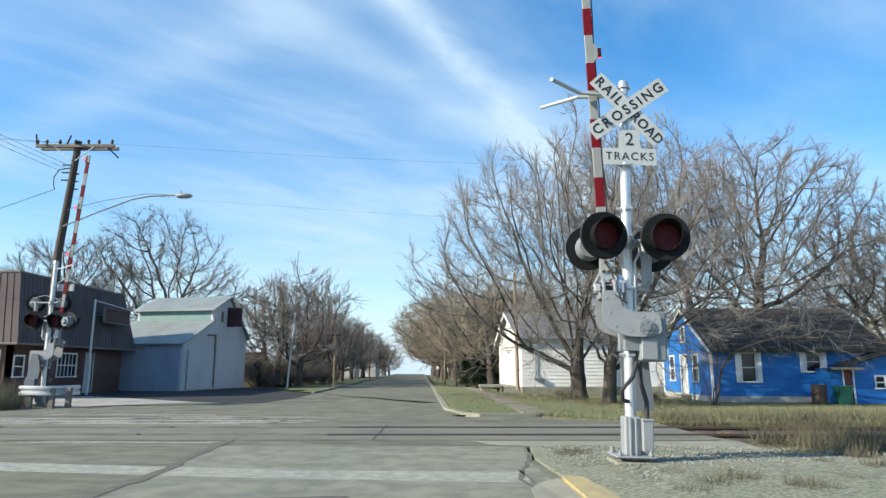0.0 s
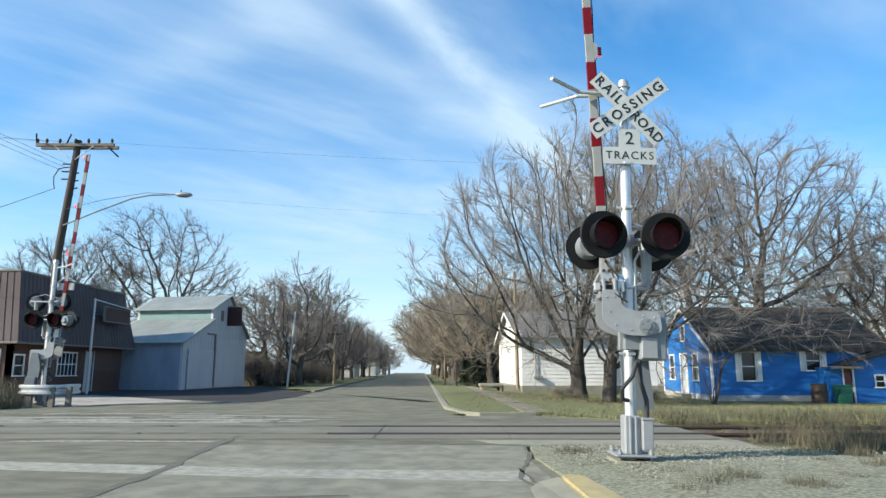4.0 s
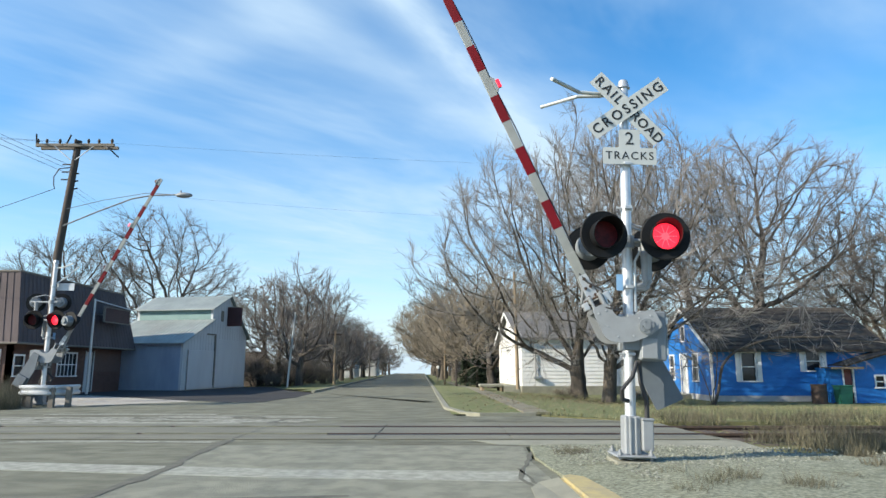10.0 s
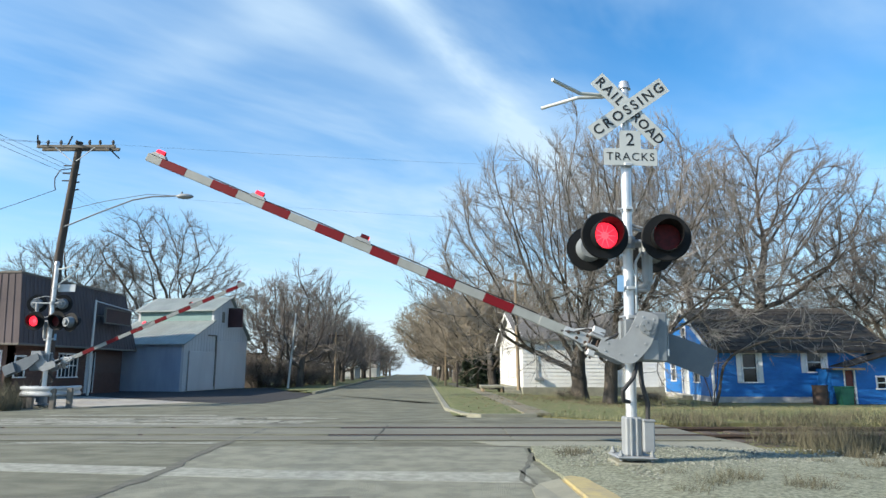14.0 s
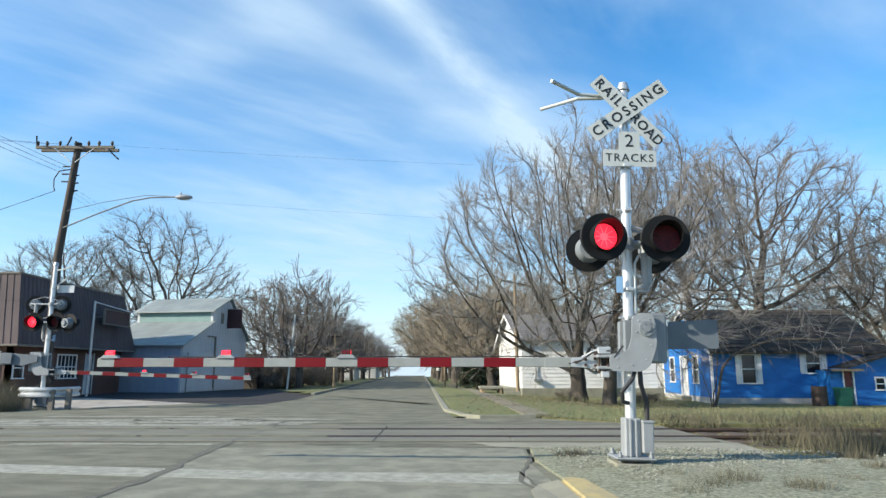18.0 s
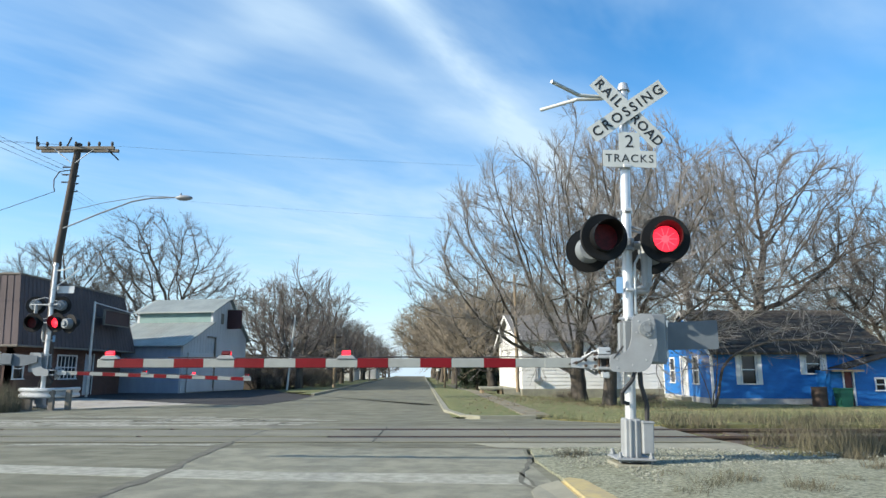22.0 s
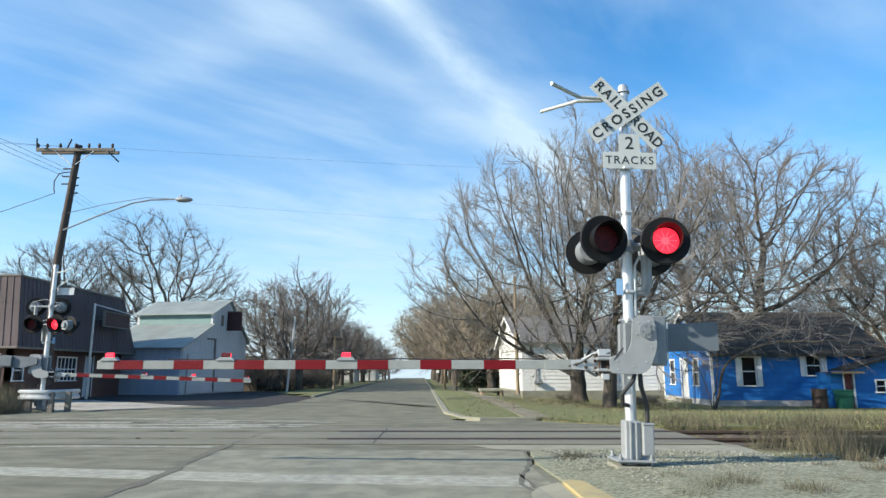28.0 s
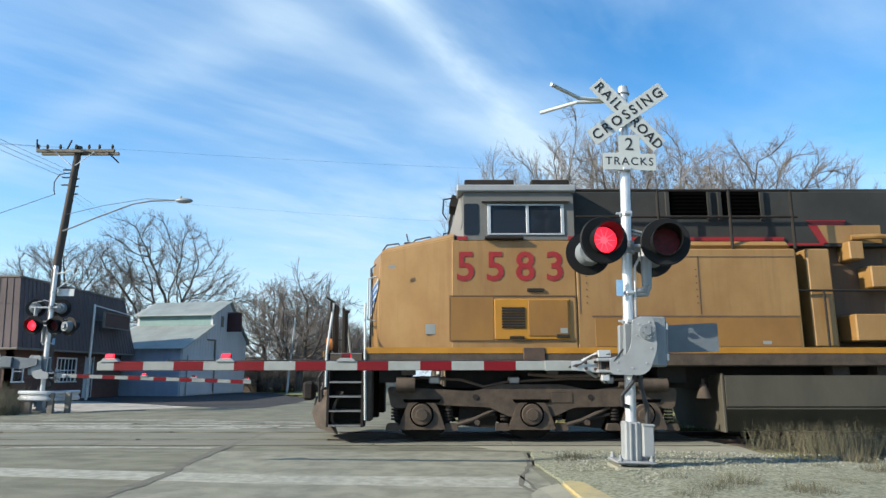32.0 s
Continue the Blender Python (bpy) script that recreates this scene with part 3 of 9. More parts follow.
    tagged(finish("stop_line", bm, M["worn_paint"]), "worn white stop line across the asphalt", "road marking", kind="structure")
    rng = random.Random(5)

    def seam(points, width, material, name, label, z=0.0045):
        bm = bmesh.new()
        left, right = [], []
        fine = []
        for (x0, y0), (x1, y1) in zip(points, points[1:]):
            n = max(2, int(math.hypot(x1 - x0, y1 - y0) / 0.25))
            fine += [(x0 + (x1 - x0) * i / n + rng.uniform(-0.03, 0.03), y0 + (y1 - y0) * i / n + rng.uniform(-0.02, 0.02)) for i in range(n)]
        fine.append(points[-1])
        for i, (x, y) in enumerate(fine):
            a, b = fine[max(0, i - 1)], fine[min(len(fine) - 1, i + 1)]
            nx, ny = -(b[1] - a[1]), b[0] - a[0]
            k = width * rng.uniform(0.55, 1.2) / 2 / max(1e-6, math.hypot(nx, ny))
            left.append(bm.verts.new((x + nx * k, y + ny * k, z)))
            right.append(bm.verts.new((x - nx * k, y - ny * k, z)))
        for i in range(len(fine) - 1):
            bm.faces.new((left[i], right[i], right[i + 1], left[i + 1]))
        bmesh.ops.recalc_face_normals(bm, faces=bm.faces)
        tagged(finish(name, bm, material), label, "road wear", kind="structure")

    ribbon = [(-3.45, -8.0), (-3.45, 4.6), (-3.38, 6.57), (-3.37, 8.37), (-3.5, 9.3), (-3.64, 11.3), (-3.86, 15.1), (-3.7, 16.3)]
    bm = bmesh.new()
    pairs = []
    for (x0, y0), (x1, y1) in zip(ribbon, ribbon[1:]):
        for i in range(6):
            x, y = x0 + (x1 - x0) * i / 6, y0 + (y1 - y0) * i / 6
            k = 0.075 + rng.uniform(-0.03, 0.03)
            pairs.append((bm.verts.new((x - k, y, 0.007)), bm.verts.new((x + k + rng.uniform(-0.02, 0.02), y, 0.007))))
    for p, q in zip(pairs, pairs[1:]):
        bm.faces.new((p[0], p[1], q[1], q[0]))
    tagged(finish("tar_seam", bm, M["tar"]), "dark tar-sealed seam in the asphalt", "road wear", kind="structure")
    # this near dark line paints the shadow of a pole out of view
    seam([(-6.5, 6.2), (-4.6, 6.3), (-2.5, 6.36), (-0.9, 6.55)], 0.075, M["tar"], "crack", "dark line across the asphalt, from cracks and a painted pole shadow", 0.0065)
    seam([(1.3, 9.9), (1.0, 8.3), (0.85, 7.5), (1.15, 6.3)], 0.06, M["tar"], "crack", "dark crack at the road's edge", 0.0065)
    seam([(0.9, 8.3), (1.0, 7.3), (1.3, 6.0)], 0.05, M["tar"], "crack", "dark crack at the road's edge", 0.0065)
    seam([(-1.0, 10.9), (1.2, 10.75)], 0.07, M["tar"], "crack", "dark line across the asphalt, from cracks and a painted pole shadow")
    seam([(-2.4, 11.2), (1.0, 11.12), (4.8, 11.1)], 0.06, M["tar"], "crack", "dark joint beside the crossing panels")
    seam([(-3.0, 15.5), (4.2, 15.4)], 0.08, M["tar"], "crack", "dark joint beside the crossing panels")
    seam([(-0.5, 14.7), (4.3, 14.6)], 0.12, M["tar"], "crack", "dark joint beside the crossing panels")
    seam([(-13, 17.2), (-8.4, 17.25)], 0.12, M["tar"], "crack", "dark joint in the old asphalt")
    for x, y, w, d in ((-7.5, 14.4, 5.5, 0.35), (-6.2, 15.8, 6.5, 0.3), (-9.2, 16.4, 5.0, 0.28), (-5.2, 17.0, 4.0, 0.22), (-10.3, 14.9, 2.8, 0.25), (-3.9, 16.6, 2.6, 0.18), (-5.0, 13.95, 2.2, 0.2), (-8.2, 17.7, 4.5, 0.25), (-6.6, 14.85, 4.2, 0.42), (-8.8, 15.4, 3.4, 0.34), (-4.4, 15.3, 2.4, 0.3), (-11.2, 15.9, 3.0, 0.3), (-6.0, 16.5, 3.2, 0.3), (-7.2, 12.35, 2.6, 0.22), (-5.5, 11.2, 3.4, 0.16), (-9.4, 11.5, 3.2, 0.2)):
        seam([(x - w / 2, y), (x, y + 0.06), (x + w / 2, y - 0.04)], d * 1.45, M["pale_crust"], "pale_patch", "pale worn patch on the crossing surface", 0.0055)
    # black rubber flangeways along the rails
    for side in (-1, 1):
        for off, wide in ((-0.115, 0.11), (0.115, 0.11)):
            bm = bmesh.new()
            y = TRACK_Y + side * 0.7525 + off
            box(bm, -2.1, 4.72, y - wide / 2, y + wide / 2, 0.0, 0.024, 0.004)
            tagged(finish("flangeway", bm, M["cable_black"]), "black rubber flangeway strip beside the rail", "flangeway", kind="structure")
    # crossing panels between and beside the rails
    for y0, y1 in ((TRACK_Y - 1.55, TRACK_Y - 0.793), (TRACK_Y - 0.69, TRACK_Y + 0.69), (TRACK_Y + 0.793, TRACK_Y + 1.55)):
        panel_row = new("crossing_panel_row")
        tagged(panel_row, "row of worn grey crossing panels beside the rails", "crossing panel", kind="structure")
        for i in range(9):
            x0 = -15.6 + i * 2.4
            bm = bmesh.new()
            box(bm, x0 + 0.005, min(4.75, x0 + 2.395) if i < 8 else 4.75, y0, y1, 0.0, 0.02, 0.008)
            part("panel", bm, M["old_asphalt"], panel_row)
    # the low bank under the edge of the rough grass
    bm = bmesh.new()
    slab(bm, [(4.95, 15.1), (36, 15.1), (36, 15.5), (4.6, 15.5)], -0.3, 0.015)
    slab(bm, [(2.55, 17.35), (4.86, 15.04), (5.1, 15.4), (2.8, 17.6)], -0.2, 0.012)
    tagged(finish("bank", bm, M["grass_soil"]), "low grassy bank beside the track", "bank", kind="structure")
    # worn asphalt packed over the rails on the far lane
    for side in (-1, 1):
        for x0, x1 in ((-14.2, -9.1), (-9.0, -5.6), (-5.5, -2.1)):
            bm = bmesh.new()
            y = TRACK_Y + side * 0.742
            box(bm, x0, x1, y - 0.075, y + 0.075, 0.0, max(RAIL_TOP, 0.02) + 0.005, 0.004)
            tagged(finish("filler_strip", bm, M["asphalt"]), "worn asphalt packed along the rail", "filler", kind="structure")


def railway():
    prof = [(-0.07, 0), (0.07, 0), (0.07, 0.02), (0.012, 0.04), (0.012, 0.11), (0.036, 0.125), (0.036, 0.165), (-0.036, 0.165), (-0.036, 0.125), (-0.012, 0.11), (-0.012, 0.04), (-0.07, 0.02)]
    for side in (-1, 1):
        bm = bmesh.new()
        y = TRACK_Y + side * 0.7525
        a = [bm.verts.new((-60, y + u, RAIL_TOP - 0.165 + v)) for u, v in prof]
        b = [bm.verts.new((160, y + u, RAIL_TOP - 0.165 + v)) for u, v in prof]
        for i in range(len(prof)):
            j = (i + 1) % len(prof)
            bm.faces.new((a[i], a[j], b[j], b[i]))
        bm.faces.new(a)
        bm.faces.new(b[::-1])
        bmesh.ops.recalc_face_normals(bm, faces=bm.faces)
        tagged(finish("rail", bm, M["rust_steel"]), "rusty steel rail of the single track", "rail", "rails of the track", "structure")
    bm = bmesh.new()
    for x0, x1 in ((4.9, 160), (-60, -14.6)):
        n = 60
        for i in range(n):
            xa, xb = x0 + (x1 - x0) * i / n, x0 + (x1 - x0) * (i + 1) / n
            z = [(-2.3, -0.22), (-1.6, -0.075), (1.6, -0.075), (2.3, -0.22)]
            va = [bm.verts.new((xa, TRACK_Y + u, w)) for u, w in z]
            vb = [bm.verts.new((xb, TRACK_Y + u, w)) for u, w in z]
            for k in range(3):
                bm.faces.new((va[k], vb[k], vb[k + 1], va[k + 1]))
    tagged(finish("ballast_bed", bm, M["ballast"]), "dark oily ballast bed of the railway", "ballast", kind="structure")
    bm = bmesh.new()
    box(bm, -0.12, 0.12, -1.3, 1.3, -0.2, -0.045, 0.012)
    first = finish("railway_tie", bm, M["tie_wood"])
    first.location = (5.3, TRACK_Y, 0)
    tagged(first, "dark weathered wooden railway tie", "railway tie", "ties of the track", "structure")
    for i in range(1, 60):
        copy_thing(first, pose(5.3 + i * 0.56, TRACK_Y, 0.008 * math.sin(i * 1.7), 0, 0, 1.5 * math.sin(i * 2.9)))


ground_and_road()
railway()


# ---- the crossing signals ----
ARM_PARTS = {}
LENSES = []


def hood_mesh(bm, r, depth, seg=20):
    """A visor: a tube longer above than below, open in front."""
    rings = []
    for rr in (r, r - 0.006):
        for s in (0, 1):
            ring = []
            for i in range(seg):
                a = 2 * math.pi * i / seg
                reach = depth * (0.30 + 0.70 * (0.5 + 0.5 * math.sin(a)) ** 0.8)
                ring.append(bm.verts.new((rr * math.cos(a), -0.01 if s == 0 else -reach, rr * math.sin(a))))
            rings.append(ring)
    for a, b in ((0, 1), (1, 3), (3, 2)):
        for i in range(seg):
            j = (i + 1) % seg
            bm.faces.new((rings[a][i], rings[a][j], rings[b][j], rings[b][i]))
    bmesh.ops.recalc_face_normals(bm, faces=bm.faces)
    return bm


def signal_lamp(parent, m, phase, lit=True):
    """A round black background with hood, housing and a lens that turns its glowing or its dark face out."""
    bm = bmesh.new()
    seg, outer, inner = 32, 0.305, 0.172
    rings = []
    for y, r in ((-0.008, inner), (-0.022, outer - 0.012), (-0.012, outer), (0.008, outer), (0.008, inner)):
        rings.append([bm.verts.new((r * math.cos(2 * math.pi * i / seg), y, r * math.sin(2 * math.pi * i / seg))) for i in range(seg)])
    for k in range(len(rings)):
        a, b = rings[k], rings[(k + 1) % len(rings)]
        for i in range(seg):
            j = (i + 1) % seg
            bm.faces.new((a[i], a[j], b[j], b[i]))
    bmesh.ops.recalc_face_normals(bm, faces=bm.faces)
    lamp = part("lamp", bm, M["black_enamel"], parent, "round black lamp background with a deep visor", 35)
    lamp.matrix_basis = m
    bm = bmesh.new()
    hood_mesh(bm, 0.186, 0.30)
    part("hood", bm, M["black_enamel"], lamp, smooth=40)
    bm = bmesh.new()
    rod(bm, (0, 0.004, 0), (0, 0.19, 0), 0.182, 0.15, 24)
    bm.faces.ensure_lookup_table()
    front = min(bm.faces, key=lambda f: f.calc_center_median().y)
    bmesh.ops.delete(bm, geom=[front], context="FACES_ONLY")
    bmesh.ops.solidify(bm, geom=bm.faces[:], thickness=0.004)
    rod(bm, (0, 0.19, 0), (0, 0.24, 0), 0.09, 0.07, 16)
    part("housing", bm, M["grey_paint"], lamp, "round lamp housing", 40)
    bm = bmesh.new()
    rod(bm, (0, 0.001, 0), (0, 0.016, 0), 0.1705, 0.1705, 28)
    lens = part("lens", bm, M["dark_lens"], lamp, "round red signal lens")
    # the glowing face is the front half of the disc
    bm = bmesh.new()
    rod(bm, (0, -0.014, 0), (0, 0.0, 0), 0.158, 0.1705, 28)
    rod(bm, (0, -0.0175, 0), (0, -0.0142, 0), 0.03, 0.05, 16)
    for i in range(10):
        a = 2 * math.pi * i / 10
        c, s = math.cos(a), math.sin(a)
        rod(bm, (c * 0.05, -0.015, s * 0.05), (c * 0.145, -0.0155, s * 0.145), 0.006, 0.003, 5)
    bm.faces.ensure_lookup_table()
    data = bpy.data.meshes.new("glow")
    bm.to_mesh(data)
    bm.free()
    data.materials.append(M["lit_lens"])
    data.materials.append(M["lit_core"])
    for p in data.polygons:
        p.material_index = 1 if p.center.y < -0.0143 else 0
    # both halves are one lens
    lens.data.materials.append(M["lit_lens"])
    lens.data.materials.append(M["lit_core"])
    both = bmesh.new()
    both.from_mesh(lens.data)
    n0 = len(both.faces)
    both.from_mesh(data)
    both.faces.ensure_lookup_table()
    for f in both.faces[n0:]:
        f.material_index += 1
    both.to_mesh(lens.data)
    both.free()
    LENSES.append((lens, phase if lit else None))
    return lamp


def gate_arm(parent, hub, length, thick, reds, first, phase_lamps, lean):
    """The striped boom with its side plates and counterweight, hinged at hub; it points to -x when down."""
    bm = bmesh.new()
    outline = [(-0.17, 0.17), (0.08, 0.19), (0.12, 0.0), (0.11, -0.22), (0.02, -0.46), (-0.08, -0.53), (-0.47, -0.52), (-0.47, -0.32), (-0.25, -0.28), (-0.19, -0.13)]
    plate(bm, round_outline(outline, 0.06, 3), -0.27, -0.235)
    arm = part("gate_arm", bm, M["silver_paint"], parent, "cast metal gate arm with counterweight and striped boom", 30)
    arm.matrix_basis = Matrix.Translation(hub) @ lean
    bm = bmesh.new()
    plate(bm, round_outline(outline, 0.06, 3), 0.235, 0.27)
    part("side_plate", bm, M["silver_paint"], arm, "cast side plate", 30)
    bm = bmesh.new()
    for y in (-0.285,):
        rod(bm, (0, y - 0.012, 0), (0, y + 0.012, 0), 0.095, seg=20)
        rod(bm, (0, y - 0.03, 0), (0, y + 0.03, 0), 0.045, seg=12)
        for i in range(6):
            a = i * math.pi / 3
            rod(bm, (0.068 * math.cos(a), y - 0.022, 0.068 * math.sin(a)), (0.068 * math.cos(a), y + 0.022, 0.068 * math.sin(a)), 0.012, seg=6)
    part("hub", bm, M["grey_paint"], arm, "round bolted hub")
    bm = bmesh.new()
    plate(bm, round_outline([(-0.1, 0.10), (1.05, 0.15), (1.05, -0.23), (0.35, -0.24), (-0.1, -0.10)], 0.03, 2), 0.30, 0.34)
    box(bm, 0.66, 1.03, 0.338, 0.43, -0.2, 0.12, 0.01)
    part("counterweight", bm, M["slate_paint"], arm, "long grey counterweight plate")
    # the clamp that holds the boom
    z = -0.41
    bm = bmesh.new()
    box(bm, -0.62, -0.40, -0.24, 0.24, z - 0.09, z - 0.05, 0.01)
    part("clamp_plate", bm, M["silver_paint"], arm, "lower clamp plate")
    bm = bmesh.new()
    box(bm, -0.62, -0.40, -0.24, 0.24, z + 0.05, z + 0.09, 0.01)
    part("clamp_plate", bm, M["silver_paint"], arm, "upper clamp plate")
    for x in (-0.48, -0.58):
        for y in (-0.14, 0.14):
            bm = bmesh.new()
            rod(bm, (x, y, z - 0.14), (x, y, z + 0.15), 0.014, seg=8)
            rod(bm, (x, y, z + 0.09), (x, y, z + 0.115), 0.028, seg=6)
            part("clamp_bolt", bm, M["rust_steel"], arm, "rusty clamp bolt")
    bm = bmesh.new()
    pipe(bm, [(-0.42, -0.2, z + 0.05), (-0.6, -0.1, z + 0.15), (-0.78, -0.03, z + 0.06)], 0.018)
    part("clamp_strap", bm, M["silver_paint"], arm, "bent strap")
    bm = bmesh.new()
    pipe(bm, [(-0.42, 0.2, z - 0.05), (-0.6, 0.06, z - 0.14), (-0.75, 0.03, z - 0.05)], 0.018)
    part("clamp_strap", bm, M["silver_paint"], arm, "bent strap")
    for y in (-0.075, 0.055):
        bm = bmesh.new()
        plate(bm, round_outline([(-0.92, z - 0.055), (-0.5, z - 0.085), (-0.42, z - 0.085), (-0.42, z + 0.085), (-0.5, z + 0.085), (-0.92, z + 0.055)], 0.02, 2), y, y + 0.02)
        part("splice_plate", bm, M["galvanised"], arm, "bolted splice plate at the boom's root", 30)
    for x, dz in ((-0.86, 0.0), (-0.74, 0.035), (-0.74, -0.035), (-0.62, 0.045), (-0.62, -0.045), (-0.5, 0.05), (-0.5, -0.05)):
        bm = bmesh.new()
        rod(bm, (x, -0.105, z + dz), (x, 0.1, z + dz), 0.011, seg=8)
        rod(bm, (x, -0.1, z + dz), (x, -0.077, z + dz), 0.022, seg=6)
        part("splice_bolt", bm, M["rust_steel"], arm, "dark bolt through the splice")
    bm = bmesh.new()
    box(bm, -0.60, -0.44, -0.20, -0.12, z + 0.10, z + 0.19, 0.01)
    box(bm, -0.57, -0.47, -0.22, -0.10, z - 0.19, z - 0.11, 0.01)
    parts("clamp_block", bm, M["galvanised"], arm, "grey clamp block", 30)
    bm = bmesh.new()
    pipe(bm, [(-0.45, -0.2, z + 0.14), (-0.66, -0.16, z + 0.12), (-0.8, -0.1, z + 0.02), (-0.95, -0.05, z - 0.02)], 0.011, 6)
    pipe(bm, [(-0.3, -0.28, z + 0.2), (-0.42, -0.26, z + 0.05), (-0.55, -0.2, z - 0.15), (-0.5, -0.16, z - 0.22)], 0.012, 6)
    parts("lead", bm, M["cable_black"], arm, "loose black lead at the clamp")
    for x, dz in ((-0.1, 0.1), (0.03, 0.12), (0.04, -0.2), (-0.03, -0.38), (-0.2, -0.44), (-0.38, -0.47), (-0.38, -0.37), (-0.13, -0.04)):
        bm = bmesh.new()
        rod(bm, (x, -0.28, dz), (x, -0.268, dz), 0.010, seg=6)
        part("plate_bolt", bm, M["galvanised"], arm, "bolt head on the side plate")
    bm = bmesh.new()
    box(bm, -0.55, -0.36, -0.11, 0.11, z - 0.05, z + 0.05)
    part("shear_block", bm, M["cable_black"], arm, "dark shear block between the clamps")
    bm = bmesh.new()
    box(bm, -1.25, -0.56, -0.03, 0.03, z - thick * 0.55, z + thick * 0.55, 0.006)
    part("boom_root", bm, M["reflective_white"], arm, "bare aluminium boom root")
    # the boom: white with red bands that stand a hair proud, tapering a little
    bm = bmesh.new()
    box(bm, -length, -1.2, -0.022, 0.022, z - thick / 2, z + thick / 2, 0.006)
    part("boom", bm, M["reflective_white"], arm, "long white reflective boom")
    for i in range(reds):
        x = first + i * 0.826
        bm = bmesh.new()
        box(bm, -(x + 0.205), -(x - 0.205), -0.0245, 0.0245, z - thick / 2 - 0.002, z + thick / 2 + 0.002, 0.004)
        part("red_band", bm, M["reflective_red"], arm, "red reflective band")
    bm = bmesh.new()
    pts = [(-1.3, 0.0, z + thick / 2 + 0.012)] + [(-1.3 - i * 0.45, 0.0, z + thick / 2 + 0.012 + 0.008 * math.sin(i * 1.9)) for i in range(1, int((length - 1.5) / 0.45))]
    pipe(bm, pts, 0.009, 5)
    parts("cable", bm, M["cable_black"], arm, "thin black cable along the boom")
    for x, phase in phase_lamps:
        bm = bmesh.new()
        plate(bm, [(-x - 0.13, z + thick / 2), (-x + 0.13, z + thick / 2), (-x + 0.08, z + thick / 2 + 0.045), (-x - 0.08, z + thick / 2 + 0.045)], -0.04, 0.04)
        holder = part("arm_lamp", bm, M["silver_paint"], arm, "small red lamp on the boom")
        bm = bmesh.new()
        n, r = 12, 0.042
        for half, index in ((0, 1), (1, 0)):
            for k in range(n // 2):
                a0, a1 = math.pi * half + math.pi * k / (n // 2), math.pi * half + math.pi * (k + 1) / (n // 2)
                quad = [(-0.055, -r * math.sin(a0), r * math.cos(a0)), (0.055, -r * math.sin(a0), r * math.cos(a0)), (0.055, -r * math.sin(a1), r * math.cos(a1)), (-0.055, -r * math.sin(a1), r * math.cos(a1))]
                f = bm.faces.new([bm.verts.new(q) for q in quad])
                f.material_index = index
                for ex in (-0.055, 0.055):
                    e = bm.faces.new([bm.verts.new(q) for q in ((ex, 0, 0), (ex, -r * math.sin(a0), r * math.cos(a0)), (ex, -r * math.sin(a1), r * math.cos(a1)))])
                    e.material_index = index
        bmesh.ops.remove_doubles(bm, verts=bm.verts, dist=0.0005)
        bmesh.ops.recalc_face_normals(bm, faces=bm.faces)
        lens = part("arm_lens", bm, M["dark_lens"], arm, "red lamp lens")
        lens.data.materials.append(M["lit_lens"])
        lens.matrix_basis = pose(-x, 0, z + thick / 2 + 0.062)
        LENSES.append((lens, phase))
    return arm


